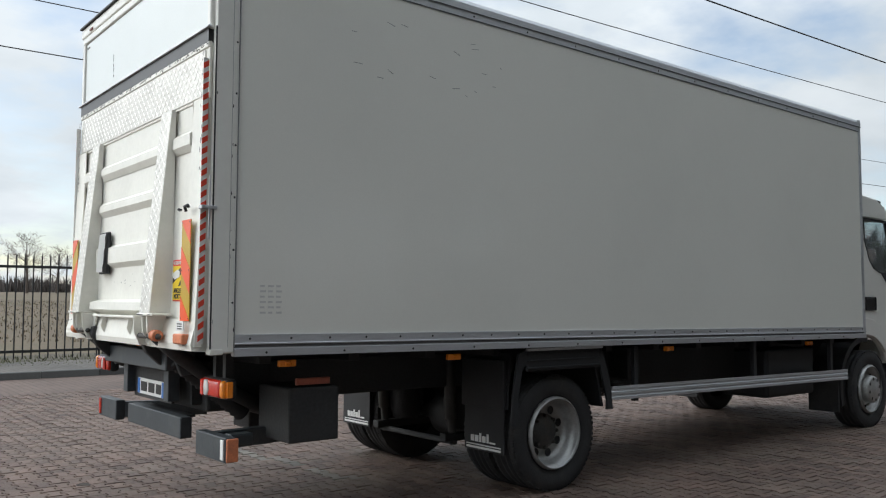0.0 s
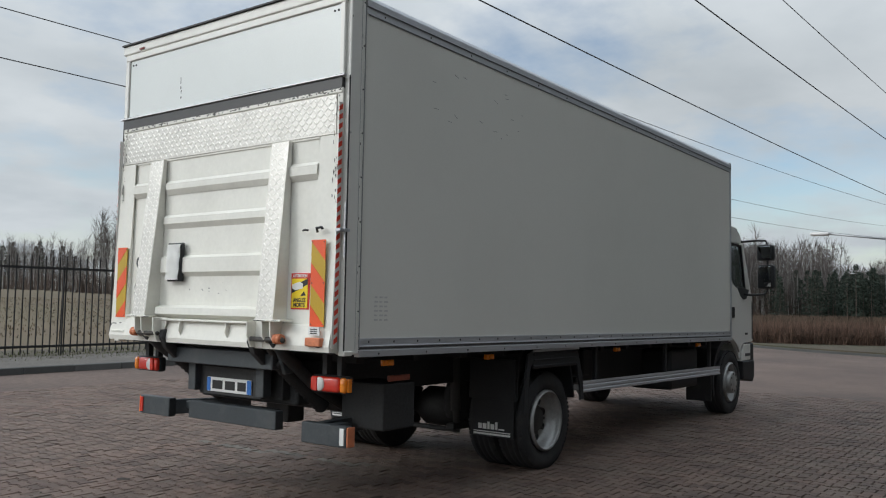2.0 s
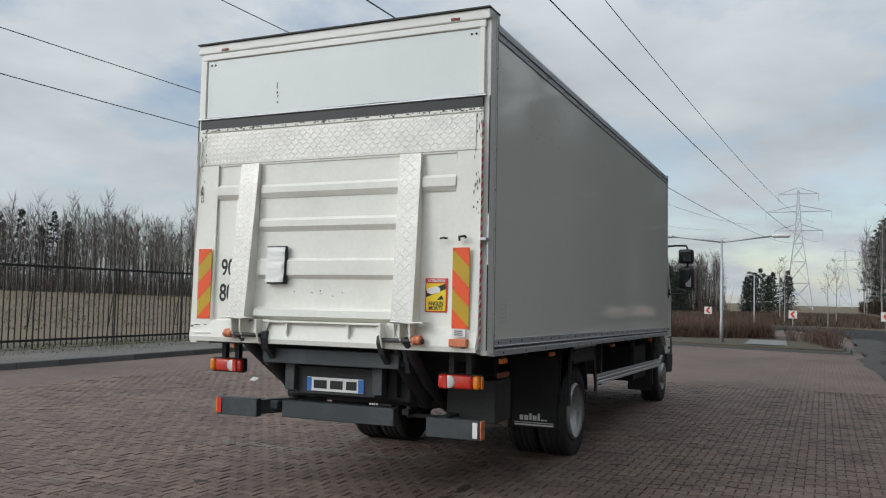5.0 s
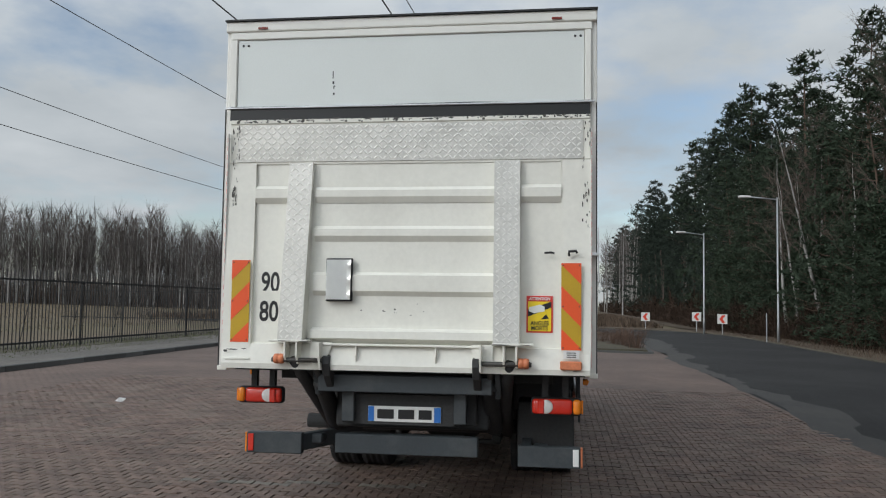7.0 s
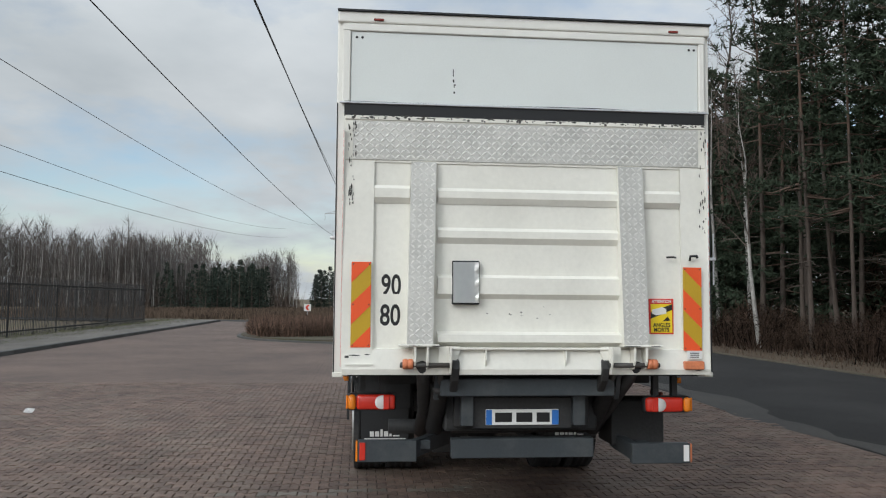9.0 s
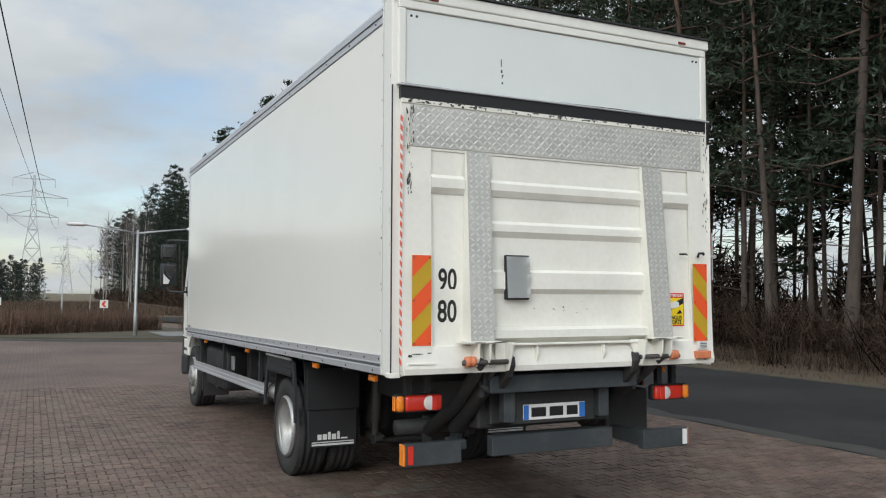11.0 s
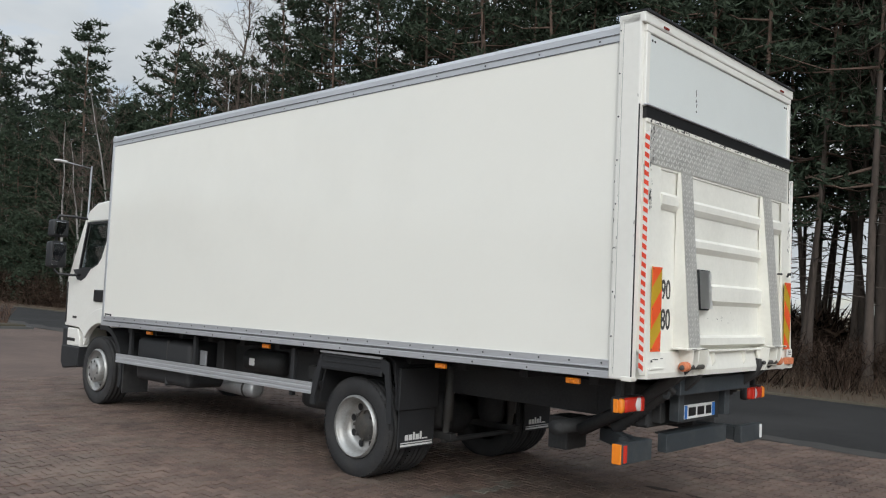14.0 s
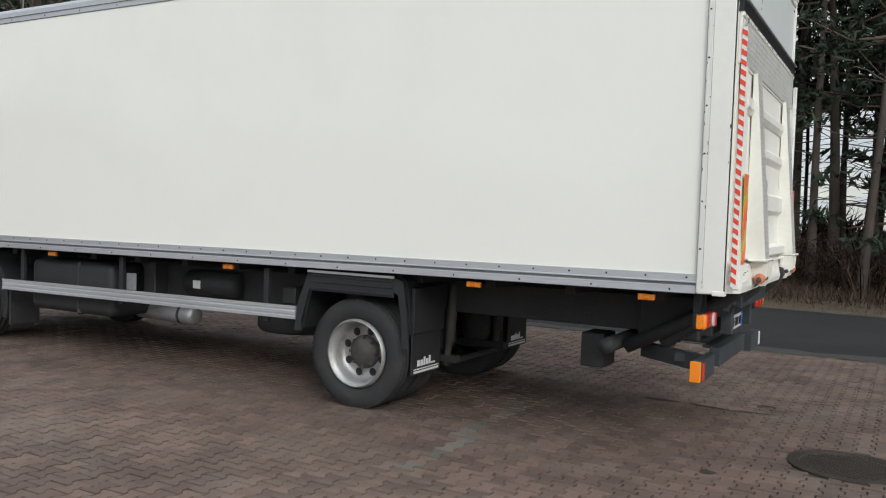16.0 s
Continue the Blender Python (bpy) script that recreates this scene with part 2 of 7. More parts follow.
PAVER_PALE = material("pale_paver", (0.138, 0.122, 0.102), 0.75, var=0.15, scale=1.5, fine=120, bump=0.4, per_island=0.1)
JOINT = material("joint_sand", (0.060, 0.045, 0.035), 0.95, var=0.3, scale=3, fine=150, bump=0.5)
CONCRETE = material("grey_concrete", (0.19, 0.19, 0.18), 0.85, var=0.15, scale=2, fine=60, bump=0.3, dirt=(0.13, 0.13, 0.12), dirt_amount=0.4)
KERB = material("kerb_concrete", (0.085, 0.085, 0.083), 0.85, var=0.2, scale=2, fine=60, bump=0.3, per_piece=0.1)
ASPHALT = material("asphalt", (0.028, 0.027, 0.0265), 0.9, var=0.3, scale=0.35, fine=180, bump=0.5, spec=0.25, dirt=(0.044, 0.043, 0.041), dirt_amount=0.7, dirt_scale=0.35)
FIELD = material("brown_field", (0.115, 0.085, 0.05), 0.95, var=0.35, scale=0.08, fine=4, bump=0.8, dirt=(0.10, 0.095, 0.04), dirt_amount=0.7, dirt_scale=0.05)
VERGE = material("winter_grass_soil", (0.072, 0.058, 0.038), 0.95, var=0.3, scale=0.6, fine=40, bump=0.8, dirt=(0.046, 0.054, 0.024), dirt_amount=0.8, dirt_scale=0.5)
FOREST_FLOOR = material("forest_floor", (0.085, 0.058, 0.035), 0.95, var=0.35, scale=0.7, fine=30, bump=0.8, dirt=(0.04, 0.035, 0.02), dirt_amount=0.6, dirt_scale=0.9)
PINE_BARK = material("pine_bark", (0.082, 0.064, 0.053), 0.95, var=0.35, scale=2.0, fine=14, bump=0.8, stretch=(1, 1, 0.25))
PINE_BARK_HIGH = material("pine_bark_orange", (0.104, 0.068, 0.050), 0.9, var=0.3, scale=2.0, fine=14, bump=0.5, stretch=(1, 1, 0.25))
NEEDLES = material("pine_needles", (0.043, 0.059, 0.039), 0.9, spec=0.12, var=0.35, scale=0.6, fine=6, bump=0.0, per_island=0.12)
BIRCH_BARK = material("birch_bark", (0.33, 0.315, 0.295), 0.85, var=0.3, scale=1.5, fine=9, bump=0.3, dirt=(0.07, 0.06, 0.055), dirt_amount=0.9, dirt_scale=3, stretch=(1, 1, 0.6))
# greyer than the near needles, a tint of distance haze in the colour
FAR_NEEDLES = material("grey_green_spruce", (0.040, 0.052, 0.041), 0.9, spec=0.12, var=0.35, scale=0.3, fine=4, bump=0.0, per_island=0.1)
TWIG = material("bare_twigs", (0.105, 0.080, 0.066), 0.95, var=0.3, scale=1.0, fine=9, bump=0.0)
# paler and greyer than TWIG: the haze of distance is put into the colour
FAR_TWIG = material("grey_birch_twigs", (0.118, 0.103, 0.096), 0.95, spec=0.1, var=0.3, scale=0.15, fine=3, bump=0.0, per_island=0.15)
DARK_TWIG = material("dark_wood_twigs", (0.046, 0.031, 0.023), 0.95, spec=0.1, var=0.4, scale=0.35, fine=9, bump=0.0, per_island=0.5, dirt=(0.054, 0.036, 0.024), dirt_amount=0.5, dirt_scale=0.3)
EDGING = material("dusty_edging", (0.115, 0.100, 0.075), 0.95, spec=0.2, var=0.3, scale=1.5, fine=40, bump=0.3, dirt=(0.07, 0.06, 0.045), dirt_amount=0.6)
SCRUB = material("dull_brown_scrub", (0.098, 0.072, 0.054), 0.95, spec=0.1, var=0.3, scale=0.2, fine=5, bump=0.0, per_island=0.25)
SHOULDER = material("dusty_road_edge", (0.050, 0.046, 0.041), 0.85, var=0.25, scale=1.0, fine=120, bump=0.5, dirt=(0.034, 0.033, 0.032), dirt_amount=1.0, dirt_scale=1.1)
HEDGE = material("brown_shrub_twigs", (0.112, 0.068, 0.048), 0.95, var=0.35, scale=1.0, fine=9, bump=0.0, per_island=0.3)
STRAW = material("dry_straw_grass", (0.155, 0.120, 0.076), 0.95, var=0.3, scale=1.0, fine=9, bump=0.0, per_island=0.3)
GRASS = material("short_grass", (0.075, 0.085, 0.03), 0.95, var=0.3, scale=1.0, fine=9, bump=0.0, per_island=0.3)
IRON = material("cast_iron", (0.052, 0.041, 0.034), 0.65, 0.4, var=0.3, scale=9, fine=60, bump=0.4)
WIRE = material("power_cable", (0.03, 0.03, 0.032), 0.6, var=0.05, bump=0.0)
PAPER = material("white_litter_paper", (0.75, 0.75, 0.74), 0.8, var=0.05, bump=0.1)


# ---- mesh helpers ----
def thing(name, label, category, group="", at=(0, 0, 0)):
    e = tagged(new(name), label, category, group)
    e.empty_display_size = 0.2
    e.location = at
    HOME[e.name] = Vector(at)
    return e


HOME = {}


def home(parent):
    """Where a thing's empty stood when its parts were drawn in the world's measure."""
    return Matrix.Translation(HOME.get(parent.name, (0, 0, 0)))


def finish(name, bm, mat, parent=None, label="", smooth=False, kind=""):
    me = bpy.data.meshes.new(name)
    bm.normal_update()
    bm.to_mesh(me)
    bm.free()
    if smooth:
        for p in me.polygons:
            p.use_smooth = True
    me.materials.append(mat)
    ob = new(name, me)
    if parent:
        ob.parent = parent
        ob.matrix_parent_inverse = home(parent).inverted() if parent.type == "EMPTY" else Matrix.Identity(4)
    if label or kind:
        tagged(ob, label, kind=kind)
    return ob


def part(name, bm, mat, parent, label="", smooth=False, kind=""):
    return finish(name, bm, mat, parent, label, smooth, kind)


def share(ob, parent, m):
    """Another piece on the same mesh."""
    o = new(ob.name.split(".")[0], ob.data)
    o.parent = parent
    if parent.type == "EMPTY":
        o.matrix_parent_inverse = home(parent).inverted()
    o.matrix_basis = m
    return o


def box(bm, x0, x1, y0, y1, z0, z1, bevel=0.0, seg=1):
    vs = [bm.verts.new((x, y, z)) for x in (x0, x1) for y in (y0, y1) for z in (z0, z1)]
    fs = [bm.faces.new([vs[i] for i in q]) for q in ((0, 1, 3, 2), (4, 6, 7, 5), (0, 4, 5, 1), (2, 3, 7, 6), (0, 2, 6, 4), (1, 5, 7, 3))]
    if bevel:
        es = {e for f in fs for e in f.edges}
        bmesh.ops.bevel(bm, geom=list(es), offset=bevel, segments=seg, affect="EDGES", profile=0.5)
    return bm


def cube(x0, x1, y0, y1, z0, z1, bevel=0.0, seg=1):
    return box(bmesh.new(), x0, x1, y0, y1, z0, z1, bevel, seg)


def prism(bm, pts, axis, a0, a1, bevel=0.0):
    """A polygon in the two other axes, in order, drawn out along axis from a0 to a1."""
    def put(p, a):
        return {"x": (a, p[0], p[1]), "y": (p[0], a, p[1]), "z": (p[0], p[1], a)}[axis]
    lo = [bm.verts.new(put(p, a0)) for p in pts]
    hi = [bm.verts.new(put(p, a1)) for p in pts]
    fs = [bm.faces.new(lo), bm.faces.new(hi[::-1])]
    n = len(pts)
    for i in range(n):
        fs.append(bm.faces.new((lo[i], hi[i], hi[(i + 1) % n], lo[(i + 1) % n])))
    bmesh.ops.recalc_face_normals(bm, faces=fs)
    if bevel:
        es = {e for f in fs[:2] for e in f.edges}
        bmesh.ops.bevel(bm, geom=list(es), offset=bevel, segments=1, affect="EDGES", profile=0.5)
    return bm


def tube(bm, pts, radii, n=8, cap=True):
    """A round bar through points, with a radius at each."""
    pts = [Vector(p) for p in pts]
    if not hasattr(radii, "__len__"):
        radii = [radii] * len(pts)
    rings = []
    for i, p in enumerate(pts):
        d = (pts[min(i + 1, len(pts) - 1)] - pts[max(i - 1, 0)]).normalized()
        a = d.orthogonal().normalized() if i == 0 else (rings_a - d * rings_a.dot(d)).normalized()
        rings_a = a
        b = d.cross(a)
        rings.append([bm.verts.new(p + radii[i] * (math.cos(k * math.tau / n) * a + math.sin(k * math.tau / n) * b)) for k in range(n)])
    for r0, r1 in zip(rings, rings[1:]):
        for k in range(n):
            bm.faces.new((r0[k], r0[(k + 1) % n], r1[(k + 1) % n], r1[k]))
    if cap:
        bm.faces.new(rings[0][::-1])
        bm.faces.new(rings[-1])
    return bm


def lathe(bm, profile, centre, axis="y", n=32):
    """A turned shape: profile of (along, radius) about an axis through centre."""
    c = Vector(centre)
    rings = []
    for a, r in profile:
        ring = []
        for k in range(n):
            u, v = r * math.cos(k * math.tau / n), r * math.sin(k * math.tau / n)
            ring.append(bm.verts.new(c + Vector({"y": (u, a, v), "x": (a, u, v), "z": (u, v, a)}[axis])))
        rings.append(ring)
    fs = []
    for r0, r1 in zip(rings, rings[1:]):
        for k in range(n):
            fs.append(bm.faces.new((r0[k], r0[(k + 1) % n], r1[(k + 1) % n], r1[k])))
    bmesh.ops.recalc_face_normals(bm, faces=fs)
    return bm


RAKE = -0.008                               # the body's slope down towards the cab


def rake(ob, slope=RAKE, x0=2.2):
    """The body leans slightly down towards the cab."""
    for v in ob.data.vertices:
        v.co.z += slope * (v.co.x - x0)
    return ob


def raw(name, verts, faces, mat, parent=None, label="", kind="", smooth=False):
    me = bpy.data.meshes.new(name)
    me.from_pydata(verts, [], faces)
    me.materials.append(mat)
    if smooth:
        for p in me.polygons:
            p.use_smooth = True
    ob = new(name, me)
    if parent:
        ob.parent = parent
        if parent.type == "EMPTY":
            ob.matrix_parent_inverse = home(parent).inverted()
    if label or kind:
        tagged(ob, label, kind=kind)
    return ob


# ---- the truck ----
CY = 5.83                                   # the truck's middle line
LY, RY = 7.092, 4.575                       # outer faces of the box body
XF = 9.60                                   # its front end
truck = thing("box_truck", "white box-body delivery truck with a raised tail lift", "truck", at=(6.0, CY, 0))


# body leans left and nose down, turned and shifted to fit the camera's view
LEAN_X, LEAN_Y, TURN_Z, RIDE = 0.0038, 0.004, 0.0025, 0.024
LEAN_TURN = Euler((-LEAN_X, LEAN_Y, TURN_Z)).to_matrix().to_4x4()
PIVOT = Matrix.Translation((5.0, 5.4, 0.0))
truck.matrix_basis = Matrix.Translation((0, 0.036, RIDE)) @ PIVOT @ LEAN_TURN @ PIVOT.inverted() @ Matrix.Translation((6.0, CY, 0))


def ground_under(x, y):
    """Height of the paving in the leaning body's own measure."""
    return LEAN_Y * (x - 5.0) + LEAN_X * (y - 5.4) - RIDE


def both(f):
    """Once for each side: the outer face's y and the way inwards."""
    for y, s in ((LY, -1), (RY, 1)):
        f(y, s)


body = rake(part("cargo_box", cube(2.16, XF - 0.01, RY + 0.035, LY - 0.035, 1.12, 3.43, 0.004), PANEL, truck, "white cargo body shell"))


def side(y, s):
    lab = "plain white side panel"
    drop = 0.018 if s > 0 else 0.0
    xp = 2.265 if s > 0 else 2.297
    fl = 0.012 if s > 0 else 0.028
    rake(part("side_panel", cube(xp + 0.003, 9.56, min(y, y + s * 0.03), max(y, y + s * 0.03), 1.17, 3.35, 0.002), PANEL, truck, lab))
    # lower rail of stepped aluminium
    bm = bmesh.new()
    o = -s
    prism(bm, [(y + s * 0.03, 1.085), (y + o * 0.012, 1.085), (y + o * 0.012, 1.125), (y + o * 0.004, 1.131), (y + o * 0.004, 1.150), (y + o * 0.009, 1.156), (y + o * 0.009, 1.205), (y + s * 0.03, 1.205)], "x", xp + 0.003, 9.60)
    bmesh.ops.translate(bm, verts=bm.verts, vec=(0, 0, -drop))
    rail = rake(part("lower_rail", bm, ALU, truck, "stepped aluminium lower rail"))
    bm = bmesh.new()
    prism(bm, [(y + s * 0.10, 3.32), (y + o * 0.005, 3.332), (y + o * 0.005, 3.375), (y + o * 0.010, 3.380), (y + o * 0.010, 3.425), (y + o * 0.003, 3.43), (y + s * 0.01, 3.455), (y + s * 0.10, 3.47)], "x", 2.28, 9.60)
    top = rake(part("roof_rail", bm, ALU, truck, "aluminium roof rail"))
    # dark strips: shade of the rail's recesses and lower edge, put into colour
    for host, x0, z0, z1, d in ((rail, xp + 0.003, 1.1335 - drop, 1.1495 - drop, 0.0050), (top, 2.28, 3.3755, 3.3805, 0.0118), (top, 2.30, 3.3240, 3.3315, 0.0045)):
        rake(part("rail_groove", cube(x0, 9.60, min(y, y + o * d), max(y, y + o * d), z0, z1), GROOVE, host, "dark strip for the groove's shade"))
    rake(part("rail_lip", cube(xp + 0.003, 9.60, min(y, y + o * 0.0155), max(y, y + o * 0.0155), 1.1500 - drop, 1.1590 - drop, 0.002), ALU, rail))
    front = rake(part("front_post", cube(9.55, 9.605, min(y - s * 0.006, y + s * 0.05), max(y - s * 0.006, y + s * 0.05), 1.09, 3.46, 0.004), ALU, truck, "aluminium corner post"))
    post = rake(part("rear_post", cube(2.13, xp, min(y - s * fl, y + s * 0.07), max(y - s * fl, y + s * 0.07), 1.085, 3.488, 0.010, 2), WHITE, truck, "white rear corner post"))
    part("post_edge", cube(xp - 0.035, xp - 0.027, min(y - s * (fl + 0.004), y), max(y - s * (fl + 0.004), y), 1.10, 3.45), WHITE, post)
    # grey strips: the panel joint, and the post edge's shading line as colour
    for x, d in ((xp + 0.0015, 0.0125), (xp - 0.039, fl + 0.0012)):
        rake(part("post_seam", cube(x, x + 0.0028, min(y, y + o * d), max(y, y + o * d), 1.12, 3.44), SEAM, post))
    rs = random.Random(5 + int(y))
    bm = bmesh.new()
    for k in range(16):
        z, x = rs.uniform(1.1, 3.4), rs.choice((2.1345, xp - 0.035, xp - 0.007)) + rs.uniform(-0.002, 0.003)
        a, b = rs.uniform(0.002, 0.005), rs.uniform(0.004, 0.022)
        vs = [bm.verts.new((x + a * math.cos(q) * rs.uniform(0.5, 1), y + o * (fl + 0.0055), z + b * math.sin(q) * rs.uniform(0.5, 1))) for q in [i * math.tau / 7 for i in range(7)]]
        bm.faces.new(vs if o < 0 else vs[::-1])
    part("chipped_paint", bm, HUB, post, "dark paint chips", kind="stuff")
    part("scuffed_foot", cube(2.126, 2.20, min(y - s * (fl + 0.004), y + s * 0.04), max(y - s * (fl + 0.004), y + s * 0.04), 1.078, 1.11, 0.004), LIFT_WHITE, post)
    # rivets along rails and post
    bm = bmesh.new()
    lathe(bm, [(0.0, 0.007), (o * 0.003, 0.0062), (o * 0.005, 0.003), (o * 0.005, 0.0003)], (0, 0, 0), "y", 8)
    first = part("rivet", bm, CHASSIS, rail, "dark rivet", True)
    first.matrix_basis = pose(2.36, y + o * 0.009, 1.182 - drop)
    first_rake = lambda x: RAKE * (x - 2.2)
    first.location.z += first_rake(2.36)
    n = 0
    for k in range(1, 29):
        x = 2.36 + k * 0.2555
        share(first, rail, pose(x, y + o * 0.009, 1.182 - drop + first_rake(x)))
    for k in range(0, 14):
        x = 2.46 + k * 0.51
        share(first, rail, pose(x, y + o * 0.012, 1.104 - drop + first_rake(x)))
        share(first, top, pose(x, y + o * 0.005, 3.353 + first_rake(x)))
    for k in range(8):
        share(first, post, pose(xp - 0.015, y + o * (fl - 0.002), 1.36 + k * 0.29))


both(side)
rake(part("roof", cube(2.2, 9.58, RY + 0.06, LY - 0.06, 3.42, 3.452, 0.004), PANEL, truck, "flat white roof"))
rake(part("front_wall", cube(9.575, 9.603, RY + 0.05, LY - 0.05, 1.10, 3.45), PANEL, truck))
# maker's plate with unreadable lines, low on the left side panel's front end
bm = bmesh.new()
box(bm, 9.36, 9.52, LY, LY + 0.003, 1.125, 1.175)
plate = part("maker_plate", bm, INK, truck, "small dark maker's plate")
part("plate_line", cube(9.385, 9.495, LY + 0.003, LY + 0.005, 1.142, 1.158), CLEAR, plate)
# faint lines of an old sticker on the right panel
bm = bmesh.new()
for k in range(6):
    for j in range(3):
        box(bm, 2.42 + j * 0.05, 2.455 + j * 0.05 - 0.008 * ((k + j) % 2), RY - 0.0016, RY, 1.30 + k * 0.03, 1.311 + k * 0.03)
part("faded_notice", bm, material("faded_print", (0.56, 0.55, 0.53), 0.5, var=0.1), truck, "faded printed notice")
# ghost scratches left by removed lettering
bm = bmesh.new()
rs = random.Random(5)
for k in range(16):
    x, z = 3.0 + rs.random() * 1.3, 2.75 + rs.random() * 0.42
    a = rs.uniform(-0.3, 0.9)
    w = rs.uniform(0.02, 0.07)
    d = Vector((math.cos(a) * w, 0, -math.sin(a) * w * 0.5))
    p = Vector((x, RY - 0.0012, z))
    vs = [bm.verts.new(q) for q in (p, p + d, p + d + Vector((0.004, 0, 0.004)), p + Vector((0, 0, 0.003)))]
    bm.faces.new(vs)
part("scratching", bm, material("scratch_grey", (0.25, 0.25, 0.24), 0.7, var=0.3, scale=20), truck, "dark scratches on the side panel", kind="stuff")

# rear portal: header, frame and roller flap above the lift
bm = bmesh.new()
box(bm, 2.10, 2.30, RY - 0.012, LY + 0.028, 3.42, 3.494, 0.010, 2)
header = part("rear_header", bm, WHITE, truck, "white rear header beam")
part("drip_edge", cube(2.085, 2.30, RY - 0.014, LY + 0.030, 3.494, 3.505), BLACK, header)
for y in (6.850, 4.827):
    part("marker_lamp", cube(2.090, 2.10, y - 0.034, y + 0.034, 3.433, 3.449, 0.003), material("dark_red_lens", (0.22, 0.03, 0.02), 0.25, var=0.1), header, "small red marker lamp")
bm = bmesh.new()
box(bm, 2.105, 2.14, 4.595, 7.085, 3.365, 3.418, 0.006)
box(bm, 2.105, 2.14, 7.033, 7.085, 2.87, 3.365, 0.006)
box(bm, 2.105, 2.14, 4.60, 4.645, 2.87, 3.365, 0.006)
part("flap_frame", bm, WHITE, truck, "white upper door frame")
flap = part("upper_flap", cube(2.118, 2.145, 4.647, 7.031, 2.885, 3.363, 0.003), FLAP_WHITE, truck, "pale grey-white upper flap panel")
for y in (6.995, 6.958, 4.708, 4.672):
    bm = bmesh.new()
    lathe(bm, [(0, 0.009), (-0.004, 0.008), (-0.005, 0.0002)], (2.118, y, 3.325), "x", 8)
    part("bolt", bm, INK, flap, "", True)
bm = bmesh.new()
for k, (y, z, h) in enumerate(((6.345, 3.08, 0.05), (6.34, 3.04, 0.02), (6.338, 3.005, 0.022), (6.335, 2.965, 0.014), (6.332, 3.02, 0.01))):
    box(bm, 2.1165, 2.1185, y, y + 0.006 + 0.005 * (k % 2), z, z + h)
part("scratching", bm, CHASSIS, flap, "dark scratch marks", kind="stuff")
# black rubber seal in the gap, sagging a little
bm = bmesh.new()
prism(bm, [(4.61, 2.795), (7.07, 2.795), (7.07, 2.89), (6.2, 2.886), (5.4, 2.893), (5.0, 2.884), (4.61, 2.89)], "x", 2.10, 2.15)
part("rubber_seal", bm, INK, truck, "black rubber seal strip")
part("seal_bar", cube(2.085, 2.11, 4.58, 7.10, 2.872, 2.884, 0.003), ALU, truck)

# ---- tail lift platform, folded up against the body ----
bm = cube(2.115, 2.135, 4.612, 7.060, 1.10, 2.80)
for v in bm.verts:
    if v.co.x < 2.12:
        v.co.x = 2.122 - 0.035 * (2.80 - v.co.z) / 1.7
lift = part("lift_platform", bm, LIFT_WHITE, truck, "white steel tail lift platform with chipped paint")


def taper(bm, top, bottom, z0, z1):
    """Shift in x so that the plate is proud by top at z1 and by bottom at z0."""
    for v in bm.verts:
        f = (v.co.z - z0) / (z1 - z0)
        if v.co.x < 2.09:
            v.co.x = 2.09 - (top * f + bottom * (1 - f))
    return bm


for y0, y1 in ((6.868, 7.066), (4.605, 4.794)):
    part("edge_strip", taper(cube(2.05, 2.10, y0, y1, 1.12, 2.50, 0.006), -0.008, 0.035, 1.12, 2.50), LIFT_WHITE, lift, "white edge strip with worn paint")
part("top_edge", cube(2.100, 2.125, 4.605, 7.066, 2.765, 2.803, 0.006), LIFT_WHITE, lift, "chipped white top edge")
part("top_frame", cube(2.108, 2.125, 4.605, 7.066, 2.485, 2.77, 0.003), LIFT_WHITE, lift)


def lozenges(bm, y0, y1, z0, z1, xa, xb, skew0=0.0, skew1=0.0):
    """Raised bars of a tread plate, set at alternate slants. xa and xb: the plate's face at top and bottom."""
    p = 0.0335
    rows = int((z1 - z0) / p)
    for i in range(rows):
        z = z0 + (i + 0.5) * (z1 - z0) / rows
        f = (z - z0) / (z1 - z0)
        sh = skew0 * (1 - f)
        x = xb + (xa - xb) * f
        cols = int((y1 - y0) / p)
        for j in range(cols):
            y = y0 + (j + 0.5) * (y1 - y0) / cols + sh
            a = radians(42 if (i + j) % 2 else -42)
            ca, sa = math.cos(a), math.sin(a)
            v = []
            for u, w, h in ((-0.0240, 0, 0), (0, 0.0085, 0), (0.0240, 0, 0), (0, -0.0085, 0), (-0.015, 0, 0.0021), (0.015, 0, 0.0021)):
                v.append(bm.verts.new((x - h, y + u * ca - w * sa, z + u * sa + w * ca)))
            for q in ((0, 4, 3), (3, 4, 5), (3, 5, 2), (2, 5, 1), (1, 5, 4), (1, 4, 0)):
                bm.faces.new([v[k] for k in q])
    return bm


